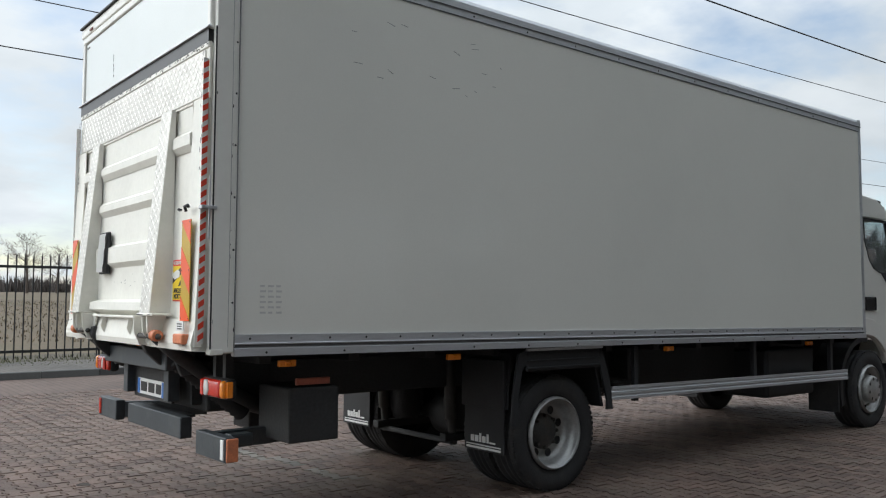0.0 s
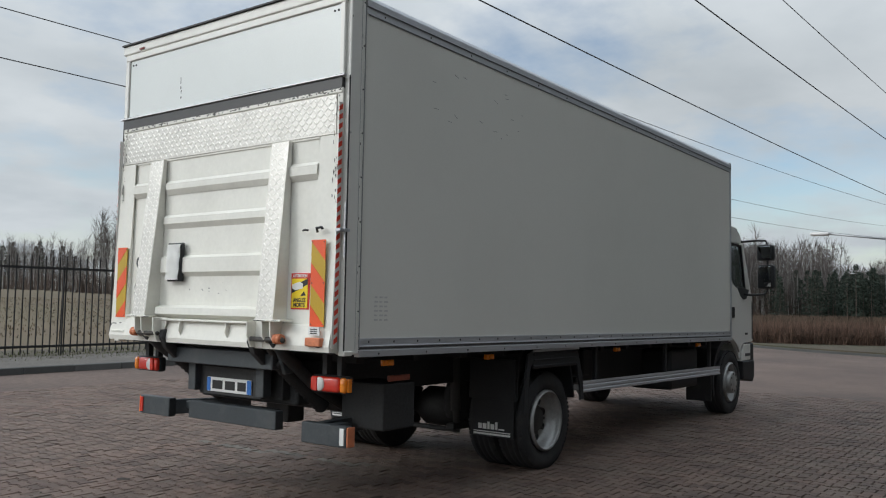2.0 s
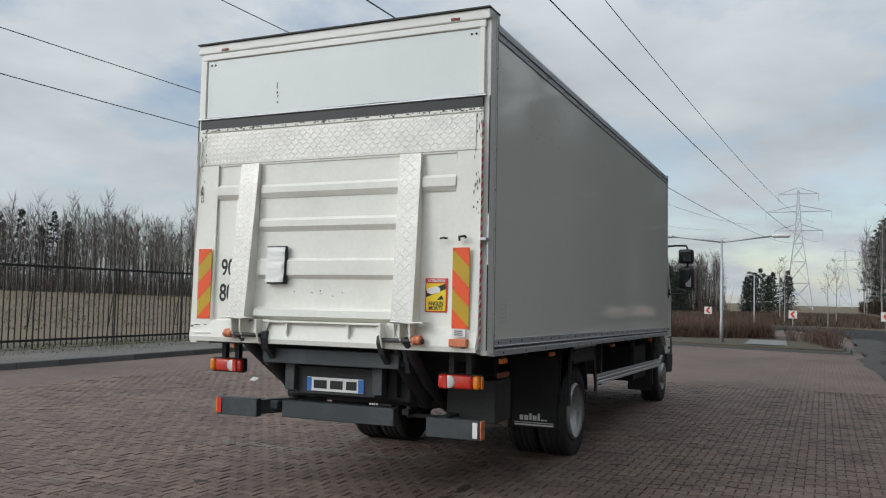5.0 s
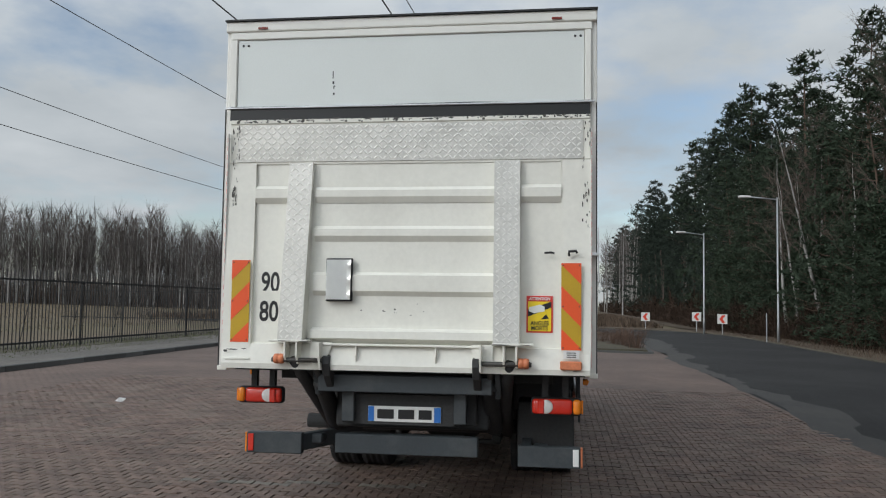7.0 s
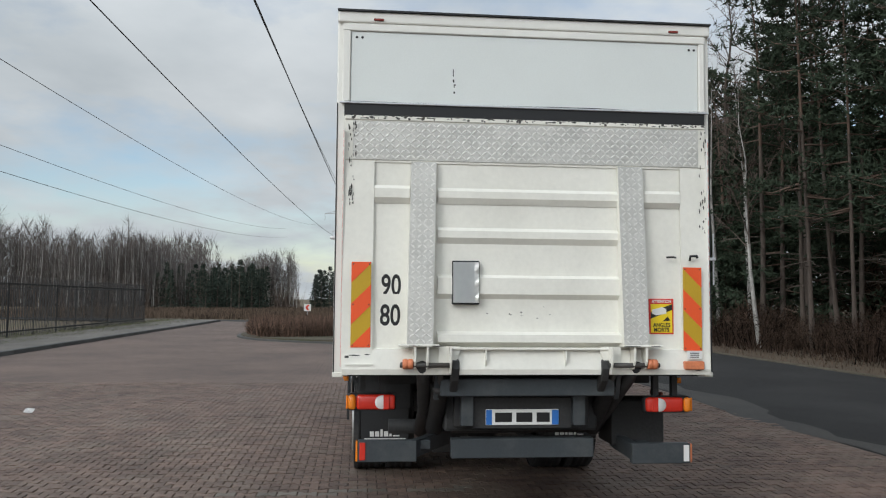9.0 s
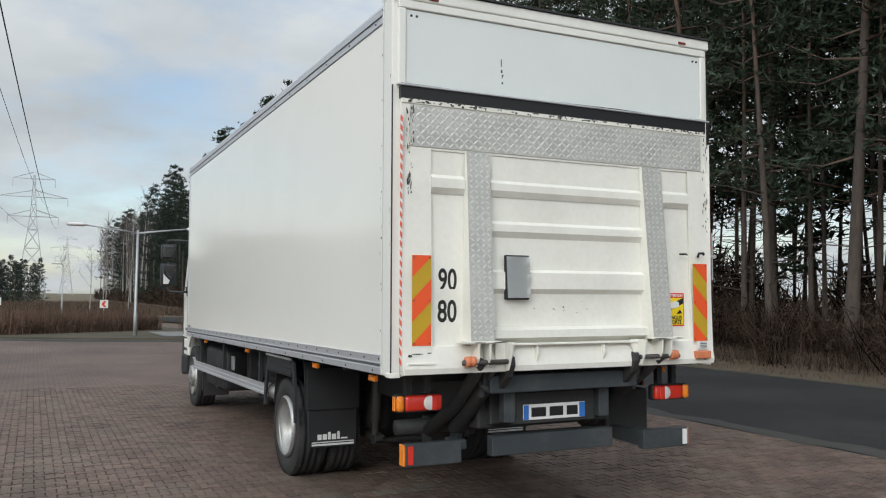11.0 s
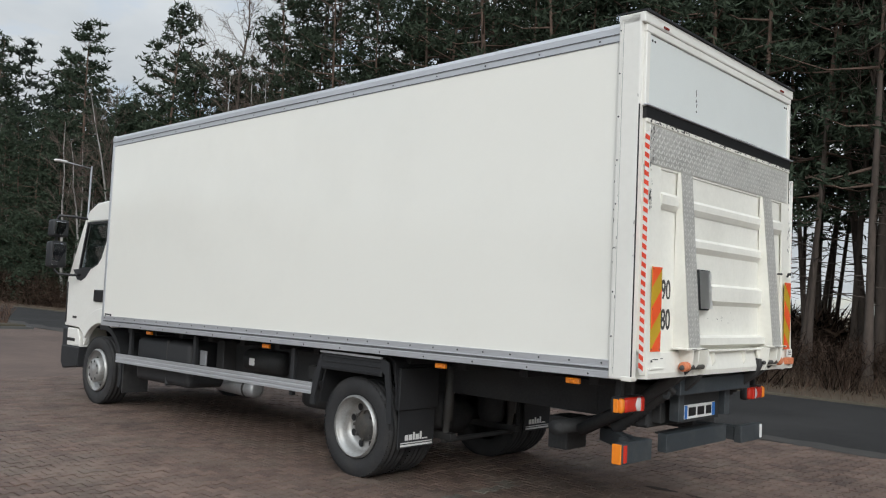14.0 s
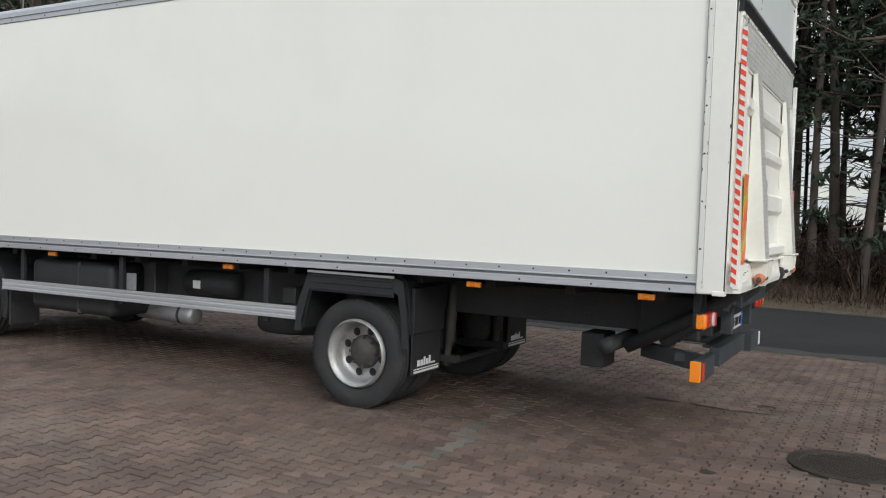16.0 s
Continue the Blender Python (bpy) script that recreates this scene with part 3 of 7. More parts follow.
band = part("tread_band", cube(2.102, 2.115, 4.655, 7.012, 2.502, 2.762, 0.002), TREAD, lift, "worn aluminium tread plate band")
part("tread_pattern", lozenges(bmesh.new(), 4.665, 7.002, 2.508, 2.757, 2.102, 2.102), TREAD_BAR, band, kind="stuff")
for y0, y1 in ((6.460, 6.626), (5.062, 5.231)):
    bm = cube(2.05, 2.10, y0, y1, 1.295, 2.492)
    d = 0.022 if y0 > 6 else -0.006
    for v in bm.verts:
        f = (v.co.z - 1.295) / 1.197
        if v.co.x < 2.09:
            v.co.x = 2.076 - 0.105 * (1 - f)
        v.co.y += d * (1 - f)
    wedge = part("strip_wedge", bm, LIFT_WHITE, lift, "white wedge below the tread strip")
    bm = bmesh.new()
    prism(bm, [(2.076, 2.492), (2.0735, 2.492), (1.9685, 1.295), (1.971, 1.295)], "y", y0, y1)
    for v in bm.verts:
        v.co.y += d * (1 - (v.co.z - 1.295) / 1.197)
    st = part("tread_strip", bm, TREAD, wedge, "aluminium tread plate strip")
    part("tread_pattern", lozenges(bmesh.new(), y0 + 0.006, y1 - 0.006, 1.30, 2.487, 2.0738, 1.9692, d), TREAD_BAR, st, kind="stuff")
# cross ribs between the strips, sloping faces above and below
for z0, z1, px in ((2.222, 2.325, 0.016), (1.958, 2.062, 0.022), (1.588, 1.752, 0.036), (1.275, 1.382, 0.070)):
    bm = bmesh.new()
    prism(bm, [(2.105, z0 - 0.004), (2.10 - px, z0 + 0.036), (2.10 - px * 0.95, z1 - 0.022), (2.105, z1)], "y", 5.218, 6.445)
    part("cross_rib", bm, LIFT_WHITE, lift)
for y0, y1 in ((6.634, 6.866), (4.796, 5.058)):
    bm = bmesh.new()
    prism(bm, [(2.105, 2.216), (2.080, 2.252), (2.080, 2.312), (2.105, 2.335)], "y", y0, y1)
    part("short_rib", bm, LIFT_WHITE, lift)
# lower lip with gussets
bm = bmesh.new()
prism(bm, [(2.13, 1.095), (2.045, 1.10), (2.038, 1.135), (2.065, 1.265), (2.13, 1.275)], "y", 4.612, 7.060)
lip = part("lower_lip", bm, LIFT_WHITE, lift, "scuffed lower lip")
for y in (6.13, 5.60):
    bm = bmesh.new()
    prism(bm, [(2.06, 1.12), (2.02, 1.20), (2.03, 1.27), (2.08, 1.27)], "y", y - 0.004, y + 0.004)
    part("gusset", bm, LIFT_WHITE, lip)
part("lip_crossbar", cube(2.025, 2.06, 5.30, 6.35, 1.262, 1.276, 0.003), LIFT_WHITE, lip)
for y, o in ((6.54, 1), (5.13, -1)):
    top = cube(1.955, 2.07, min(y - o * 0.10, y + o * 0.16), max(y - o * 0.10, y + o * 0.16), 1.284, 1.298, 0.003)
    br = part("hinge_bracket", top, LIFT_WHITE, lip, "white hinge bracket, paint worn to bare steel")
    for dy, zb in ((-0.175, 1.10), (-0.025, 1.13), (0.055, 1.13)):
        bm = bmesh.new()
        prism(bm, [(2.07, zb), (2.0, zb + 0.01), (1.965, 1.19), (1.96, 1.284), (2.07, 1.284)], "y", y + o * dy - 0.007, y + o * dy + 0.007, 0.002)
        part("hinge_lug", bm, LIFT_WHITE, br)
    # slanting gusset towards the middle
    bm = bmesh.new()
    ya, yb = y - o * 0.10, y - o * 0.24
    prism(bm, [(ya, 1.284), (yb, 1.284), (yb, 1.25), (y - o * 0.18, 1.11), (ya, 1.11)], "x", 2.035, 2.048)
    part("gusset", bm, LIFT_WHITE, br)
    bm = bmesh.new()
    tube(bm, [(2.0, y - o * 0.19, 1.165), (2.0, y + o * 0.15, 1.165)], 0.016, 10)
    part("hinge_pin", bm, HUB, br, "dark greasy hinge pin", True)
for y, o in ((6.640, 1), (5.030, -1)):
    bm = bmesh.new()
    lathe(bm, [(-0.034, 0.012), (-0.034, 0.026), (-0.030, 0.032), (-0.006, 0.034), (-0.003, 0.030), (0.003, 0.030), (0.006, 0.034), (0.030, 0.032), (0.034, 0.026), (0.034, 0.012)], (2.0, y, 1.172), "y", 18)
    bm2 = bmesh.new()
    tube(bm2, [(2.0, y - 0.04, 1.172), (2.0, y + 0.045, 1.172)], 0.013, 8)
    part("roller_axle", bm2, HUB, lip, "", True)
    part("ground_roller", bm, ORANGE, lip, "orange plastic ground roller", True)
# foot plates beside the lip
part("foot_plate", cube(2.035, 2.06, 6.86, 7.04, 1.16, 1.17), LIFT_WHITE, lip)
# small access hatch, its cover bent
bm = cube(2.060, 2.085, 6.170, 6.352, 1.554, 1.842, 0.008, 2)
hatch = part("hatch_frame", bm, BLACK, lift, "small hatch with black surround")
bm = bmesh.new()
nz, ny = 8, 6
g = [[bm.verts.new((2.057 - 0.018 * (1 - i / nz) - 0.05 * max(0, j / ny - 0.8) * (0.7 + 0.3 * math.sin(2 * i)), 6.346 - j * 0.168 / ny, 1.566 + i * 0.266 / nz)) for j in range(ny + 1)] for i in range(nz + 1)]
for i in range(nz):
    for j in range(ny):
        bm.faces.new((g[i][j], g[i][j + 1], g[i + 1][j + 1], g[i + 1][j]))
bmesh.ops.solidify(bm, geom=bm.faces[:], thickness=0.002)
part("hatch_cover", bm, material("bare_aluminium_sheet", (0.88, 0.875, 0.85), 0.30, 0.8, var=0.04, scale=3, fine=20, bump=0.02), hatch, "bent bare aluminium hatch cover")
part("key_hole", cube(2.070, 2.078, 5.978, 5.992, 1.665, 1.72, 0.003), INK, lift, "black lock slot")
# latch handle by the edge
bm = bmesh.new()
tube(bm, [(2.05, 4.745, 1.862), (2.04, 4.745, 1.890), (2.04, 4.70, 1.893), (2.045, 4.695, 1.880)], 0.009, 8)
part("latch_handle", bm, INK, lift, "black latch handle", True)
bm = bmesh.new()
tube(bm, [(2.07, 4.90, 1.882), (2.05, 4.86, 1.884), (2.06, 4.84, 1.880)], 0.007, 6)
part("hook", bm, INK, lift, "small black hook", True)
part("side_catch", cube(2.06, 2.15, 4.555, 4.60, 1.865, 1.885, 0.003), ALU, lift)
part("catch_rod", cube(2.10, 2.108, 4.553, 4.561, 1.70, 2.05), ALU, lift)


def slanted(bm, y0, y1, z0, z1, x, k, lean):
    """The k-th of five slanted stripes, cut to the board's outline (in y and z)."""
    s = lean * (y1 - y0)
    step = (z1 - z0 + abs(s)) / 5
    a = z0 - max(s, 0) + k * step
    b = a + step
    poly = [(y0, a), (y1, a + s), (y1, b + s), (y0, b)]

    def clip(poly, test, cut):
        out = []
        for i in range(len(poly)):
            p, q = poly[i], poly[(i + 1) % len(poly)]
            if test(p):
                out.append(p)
            if test(p) != test(q):
                f = (cut - p[1]) / (q[1] - p[1])
                out.append((p[0] + f * (q[0] - p[0]), cut))
        return out
    poly = clip(poly, lambda p: p[1] >= z0, z0)
    if len(poly) > 2:
        poly = clip(poly, lambda p: p[1] <= z1, z1)
    if len(poly) > 2:
        prism(bm, poly, "x", x - 0.002, x)
        return True
    return False


# slanted marker boards
for y0, y1, z0, z1, lean in ((6.880, 7.007, 1.274, 1.825, -1.0), (4.667, 4.794, 1.260, 1.815, 1.0)):
    xb = 2.048 if y0 < 6 else 2.058
    board = part("marker_board", cube(xb, xb + 0.004, y0, y1, z0, z1), TAPE_YELLOW, lift, "orange and yellow striped marker board")
    for k in (0, 2, 4):
        bm = bmesh.new()
        if slanted(bm, y0, y1, z0, z1, xb, k, lean):
            part("orange_stripe", bm, TAPE_ORANGE, board)
        else:
            bm.free()
for y0, y1, z0, z1 in ((6.880, 7.007, 1.274, 1.825), (4.667, 4.794, 1.260, 1.815)):
    for y in (y0 + 0.012, y1 - 0.012):
        for z in (z0 + 0.014, (z0 + z1) / 2, z1 - 0.014):
            part("screw", lathe(bmesh.new(), [(0.0, 0.0055), (-0.002, 0.005), (-0.003, 0.0003)], (2.0475 if y < 6 else 2.0575, y, z), "x", 7), HUB, lift)
part("maker_label", cube(2.022, 2.030, 4.68, 4.78, 1.205, 1.258), TAPE_WHITE, lift, "white label with unreadable lines")
for k in range(3):
    part("print_line", cube(2.020, 2.022, 4.70, 4.76, 1.215 + k * 0.013, 1.221 + k * 0.013), HUB, lift)
part("orange_end_block", cube(2.010, 2.06, 4.665, 4.80, 1.135, 1.19, 0.006), ORANGE, lift, "orange end block")
# red and white tape down the platform's sides
for y, o in ((7.067, 1), (4.604, -1)):
    tape = part("edge_tape", cube(2.072, 2.104, min(y, y + o * 0.002), max(y, y + o * 0.002), 1.14, 2.70), TAPE_WHITE, lift, "red and white reflective tape")
    for k in range(26):
        bm = bmesh.new()
        z = 1.15 + k * 0.0595
        prism(bm, [(2.072, z), (2.104, z + 0.022), (2.104, z + 0.054), (2.072, z + 0.032)], "y", min(y + o * 0.002, y + o * 0.004), max(y + o * 0.002, y + o * 0.004))
        part("red_stripe", bm, TAPE_RED, tape)


def text(name, words, x, y, z, size, mat, parent, width=None, bold=0.0):
    """Words on the rear, facing backwards (towards -x); y and z: the middle."""
    cu = bpy.data.curves.new(name, "FONT")
    cu.body, cu.size, cu.align_x, cu.align_y = words, size, "CENTER", "CENTER"
    cu.offset, cu.extrude = bold, 0.0008
    tmp = bpy.data.objects.new(name, cu)
    scene.collection.objects.link(tmp)
    bpy.context.view_layer.update()
    me = bpy.data.meshes.new_from_object(tmp.evaluated_get(bpy.context.evaluated_depsgraph_get()))
    bpy.data.objects.remove(tmp)
    xs = [v.co.x for v in me.vertices]
    ys = [v.co.y for v in me.vertices]
    fx = (width / (max(xs) - min(xs))) if width else 1.0
    cx, cy = (max(xs) + min(xs)) / 2, (max(ys) + min(ys)) / 2
    for v in me.vertices:
        a, b, c = v.co
        v.co = (x - c, y - (a - cx) * fx, z + (b - cy))
    me.materials.clear()
    me.materials.append(mat)
    ob = new(name, me)
    ob.parent = parent
    if parent.type == "EMPTY":
        ob.matrix_parent_inverse = home(parent).inverted()
    return ob


tagged(text("speed_number", "90", 2.0985, 6.748, 1.678, 0.190, INK, lift, 0.128, 0.0035), "black number 90")
tagged(text("speed_number", "80", 2.094, 6.753, 1.483, 0.190, INK, lift, 0.132, 0.0035), "black number 80")
# warning sticker
st = part("warning_sticker", cube(2.088, 2.0985, 4.848, 5.017, 1.367, 1.604), STICKER_RED, lift, "yellow and red blind-spot warning sticker")
part("yellow_field", cube(2.0835, 2.085, 4.858, 5.007, 1.377, 1.568), STICKER_YELLOW, st)
text("sticker_words", "ATTENTION", 2.0845, 4.9325, 1.586, 0.026, TAPE_WHITE, st, 0.135, 0.0008)
text("sticker_words", "ANGLES", 2.083, 4.9325, 1.428, 0.038, INK, st, 0.118, 0.0012)
text("sticker_words", "MORTS", 2.083, 4.9325, 1.396, 0.038, INK, st, 0.106, 0.0012)
bm = bmesh.new()
prism(bm, [(5.007, 1.515), (5.007, 1.470), (4.858, 1.530), (4.858, 1.568)], "x", 2.0820, 2.0835)
part("road_shape", bm, INK, st)
bm = bmesh.new()
prism(bm, [(5.000, 1.530), (4.93, 1.548), (4.90, 1.535), (4.90, 1.505), (4.97, 1.492), (5.000, 1.505)], "x", 2.0805, 2.0820)
part("lorry_shape", bm, TAPE_WHITE, st)
bm = bmesh.new()
prism(bm, [(4.925, 1.452), (4.872, 1.458), (4.890, 1.486)], "x", 2.0820, 2.0835)
part("triangle_shape", bm, INK, st)
# paint chips on the platform
bm = bmesh.new()
rs = random.Random(8)
for k in range(230):
    edge = rs.random()
    if edge < 0.55:
        y, z, x = rs.uniform(4.62, 7.03), 2.775 + rs.random() * 0.027, 2.0995
    elif edge < 0.7:
        y, z, x = rs.uniform(6.99, 7.04), rs.uniform(2.2, 2.75), 2.0840
    elif edge < 0.85:
        y, z, x = rs.uniform(4.61, 4.66), rs.uniform(2.0, 2.75), 2.0840
    elif k % 3 == 0:
        y, z, x = rs.gauss(5.95, 0.12), rs.gauss(1.49, 0.03), 2.0945
    else:
        continue
    a, b = rs.uniform(0.004, 0.022), rs.uniform(0.003, 0.012)
    if 0.55 < edge < 0.85:
        a, b = b * 0.6, a * 1.3
    elif edge > 0.85:
        a, b = a * 0.45, b * 0.7
    vs = [bm.verts.new((x, y + a * math.cos(q) * rs.uniform(0.5, 1), z + b * math.sin(q) * rs.uniform(0.5, 1))) for q in [i * math.tau / 7 for i in range(7)]]
    bm.faces.new(vs[::-1])
part("chipped_paint", bm, HUB, lift, "dark paint chips", kind="stuff")
for y0, y1 in ((LY + 0.020, LY + 0.027), (RY - 0.011, RY - 0.004)):
    part("post_trim", cube(2.126, 2.133, y0, y1, 1.11, 2.88), BLACK, truck, "thin black strip on the corner post's rear edge")
# scuffs on the feet and brackets
bm = bmesh.new()
for y, z, a, b in ((6.98, 1.225, 0.055, 0.006), (7.03, 1.215, 0.02, 0.012), (6.90, 1.23, 0.02, 0.005), (4.70, 1.13, 0.03, 0.004), (6.45, 1.289, 0.07, 0.004), (6.60, 1.291, 0.05, 0.003), (5.18, 1.290, 0.08, 0.004), (5.02, 1.291, 0.04, 0.003), (5.33, 1.27, 0.05, 0.004), (6.33, 1.27, 0.05, 0.003)):
    x = 1.9535 if z > 1.28 else 2.034
    vs = [bm.verts.new((x, y + a * math.cos(q) * rs.uniform(0.6, 1), z + b * math.sin(q) * rs.uniform(0.5, 1))) for q in [i * math.tau / 9 for i in range(9)]]
    bm.faces.new(vs[::-1])
part("scuffing", bm, HUB, lip, "black scuffs on the white paint", kind="stuff")

# ---- under the rear: lift frame, bumpers, lamps, plate ----
frame_beam = part("lift_beam", cube(2.14, 2.25, 5.240, 6.415, 0.950, 1.066, 0.006), SLATE, truck, "slate-grey steel lift beam")
for y in (6.225, 5.46):
    part("beam_bracket", cube(2.225, 2.30, y - 0.042, y + 0.042, 0.745, 0.946, 0.004), SLATE, frame_beam)
for y in (6.435, 5.205):
    bm = bmesh.new()
    prism(bm, [(2.14, 1.10), (2.20, 1.16), (2.30, 1.10), (2.31, 0.93), (2.22, 0.92)], "y", y - 0.018, y + 0.018, 0.004)
    part("beam_end", bm, SLATE, frame_beam)
bm = bmesh.new()
box(bm, 2.28, 2.355, 5.345, 6.325, 0.522, 0.652, 0.005)
part("underrun_bar", bm, SLATE, truck, "slate-grey underrun bar")
part("bar_top", cube(2.30, 2.42, 5.45, 6.25, 0.635, 0.65, 0.003), CHASSIS, truck)
for y0, y1, z0, z1, o in ((6.558, 6.95, 0.505, 0.647, 1), (4.665, 5.077, 0.475, 0.612, -1)):
    bm = cube(2.27, 2.335, y0, y1, z0, z1, 0.005)
    bb = part("bumper_bar", bm, SLATE, truck, "slate-grey bumper bar")
    ye = y1 if o > 0 else y0
    part("end_reflector", cube(2.262, 2.275, ye - 0.05 if o > 0 else ye + 0.012, ye - 0.012 if o > 0 else ye + 0.05, z0 + 0.015, z1 - 0.012, 0.002), RED if o > 0 else TAPE_WHITE, bb, "small reflector")
    part("side_marker", cube(2.275, 2.345, min(ye, ye + o * 0.014), max(ye, ye + o * 0.014), z0 + 0.004, z1 - 0.004, 0.004), ORANGE if o < 0 else AMBER, bb, "amber side marker lamp")
    ym = 6.60 if o > 0 else 5.03
    bm = bmesh.new()
    prism(bm, [(2.33, z0 + 0.015), (2.33, z1 - 0.015), (2.84, z1 - 0.005), (2.84, z0 + 0.03)], "y", ym - 0.035, ym + 0.035, 0.004)
    if o > 0:
        # this arm slants inwards
        for v in bm.verts:
            v.co.y -= 0.60 * (v.co.x - 2.33)
    part("bumper_arm", bm, SLATE, bb)
    bm = bmesh.new()
    box(bm, 2.40, 2.55, ym - 0.05 - 0.1, ym + 0.05 - 0.1, z1 - 0.09, z1 - 0.02, 0.01)
    part("arm_joint", bm, SLATE, bb)
box_l = part("lift_power_box", cube(3.10, 3.28, 6.10, 6.38, 0.42, 0.674, 0.012, 2), CHASSIS, truck, "plain black block under the lift")
part("lift_power_box", cube(2.68, 3.02, 4.70, 5.10, 0.535, 0.86, 0.012, 2), CHASSIS, truck, "black steel battery and pump box")
bm = bmesh.new()
tube(bm, [(2.98, 4.95, 0.64), (2.98, 6.72, 0.64)], 0.055, 14)
part("lift_tube", bm, CHASSIS, truck, "", True)
for y, o in ((6.55, 1), (5.12, -1)):
    bm = bmesh.new()
    tube(bm, [(2.03, y, 1.165), (2.16, y - o * 0.02, 1.06), (2.50, y - o * 0.06, 0.83), (2.90, y - o * 0.06, 0.62)], [0.034, 0.042, 0.048, 0.05], 12)
    part("lift_arm", bm, CHASSIS, truck, "black lift arm", True)
    # ribbed rubber bellows on the ram
    pts, rad = [], []
    for k in range(29):
        f = k / 28
        pts.append((2.20 + f * 0.46, y - o * 0.14, 1.02 - f * 0.36))
        rad.append(0.062 if k % 2 else 0.050)
    bm = bmesh.new()
    tube(bm, pts, rad, 14)
    part("ram_bellows", bm, RUBBER, truck, "black ribbed rubber bellows", True)
    bm = bmesh.new()
    tube(bm, [(2.09, y - o * 0.13, 1.12), (2.22, y - o * 0.14, 1.01)], 0.022, 10)
    part("ram_rod", bm, HUB, truck, "", True)
# added block; its black stands for the dark space behind the lift
part("lift_housing", cube(2.42, 2.86, 5.28, 6.36, 0.68, 1.0, 0.02, 2), CHASSIS, truck, "plain black block under the lift")
# flat curved arms between hinge and beam
for y in (6.33, 5.335):
    bm = bmesh.new()
    prism(bm, [(2.02, 1.19), (2.05, 1.20), (2.09, 1.12), (2.16, 1.06), (2.22, 1.05), (2.22, 0.96), (2.14, 0.98), (2.05, 1.06), (2.01, 1.14)], "y", y - 0.026, y + 0.026, 0.006)
    part("hinge_arm", bm, CHASSIS, truck, "black curved hinge arm")
# number plate: plain bars in place of its characters
pl = part("number_plate", cube(2.268, 2.275, 5.592, 6.094, 0.744, 0.849, 0.003), TAPE_WHITE, truck, "white number plate with plain dark bars")
part("plate_band", cube(2.2655, 2.268, 6.052, 6.092, 0.747, 0.846), PLATE_BLUE, pl)
part("plate_band", cube(2.2655, 2.268, 5.594, 5.640, 0.747, 0.846), PLATE_BLUE, pl)
for y0, y1 in ((5.915, 6.03), (5.775, 5.885), (5.655, 5.745)):
    part("character_bar", cube(2.2655, 2.268, y0, y1, 0.765, 0.828), INK, pl)
part("plate_backing", cube(2.277, 2.30, 5.50, 6.19, 0.72, 0.93, 0.004), CHASSIS, truck)
# tail lamps on drop brackets
for y0, y1, z, o in ((6.697, 7.024, 0.902, 1), (4.657, 4.992, 0.877, -1)):
    bm = cube(2.265, 2.335, y0, y1, z - 0.058, z + 0.058, 0.022, 3)
    lamp = part("tail_lamp", bm, BLACK, truck, "tail lamp cluster with red, white and amber lenses", True)
    w = y1 - y0
    outer = y1 if o > 0 else y0
    for name, a, b, mat in (("amber_lens", 0.015, 0.175, AMBER), ("red_lens", 0.185, 0.975, RED)):
        ya, yb = outer - o * a * w, outer - o * b * w
        part(name, cube(2.245, 2.29, min(ya, yb), max(ya, yb), z - 0.050, z + 0.050, 0.020, 3), mat, lamp, "", True)
    part("white_lens", lathe(bmesh.new(), [(0.01, 0.046), (-0.004, 0.046), (-0.009, 0.040), (-0.010, 0.001)], (2.247, outer - o * 0.70 * w, z), "x", 24), CLEAR, lamp, "", True)
    part("red_lens", cube(2.2325, 2.25, min(outer - o * 0.73 * w, outer - o * 0.86 * w), max(outer - o * 0.73 * w, outer - o * 0.86 * w), z - 0.047, z + 0.047, 0.006), RED, lamp)
    ys = outer
    part("amber_lens", cube(2.268, 2.305, min(ys - o * 0.004, ys + o * 0.008), max(ys - o * 0.004, ys + o * 0.008), z - 0.045, z + 0.045, 0.004), AMBER, lamp)
    for a in (0.32, 0.72):
        part("lamp_bracket", cube(2.30, 2.345, outer - o * a * w - 0.02, outer - o * a * w + 0.02, z + 0.05, 1.11), CHASSIS, lamp)

# ---- chassis and running gear ----
for y in (CY + 0.43, CY - 0.43):
    bm = cube(2.35, 10.4, y - 0.04, y + 0.04, 0.72, 0.98, 0.006)
    part("frame_rail", bm, CHASSIS, truck, "black chassis rail")
for x in [2.6 + k * 0.62 for k in range(12)]:
    part("cross_bearer", cube(x - 0.04, x + 0.04, 4.85, 6.81, 1.0 + RAKE * (x - 2.2), 1.085 + RAKE * (x - 2.2), 0.004), CHASSIS, truck)
rake(part("floor_pan", cube(2.25, 9.58, 4.62, 7.04, 1.075, 1.11), CHASSIS, truck))


def tyre_mesh(w, r, ri):
    """Tyre about the y axis, its middle at y=0, with circumferential grooves."""
    h = w / 2
    prof = [(-h * 0.72, ri), (-h * 0.86, ri + 0.02), (-h, r - 0.10), (-h * 0.97, r - 0.035), (-h * 0.86, r - 0.008), (-h * 0.80, r)]
    for a in (-0.42, 0.0, 0.42):
        prof += [(h * a - 0.016, r), (h * a - 0.010, r - 0.010), (h * a + 0.010, r - 0.010), (h * a + 0.016, r)]
    prof += [(h * 0.80, r), (h * 0.86, r - 0.008), (h * 0.97, r - 0.035), (h, r - 0.10), (h * 0.86, ri + 0.02), (h * 0.72, ri)]
    return prof


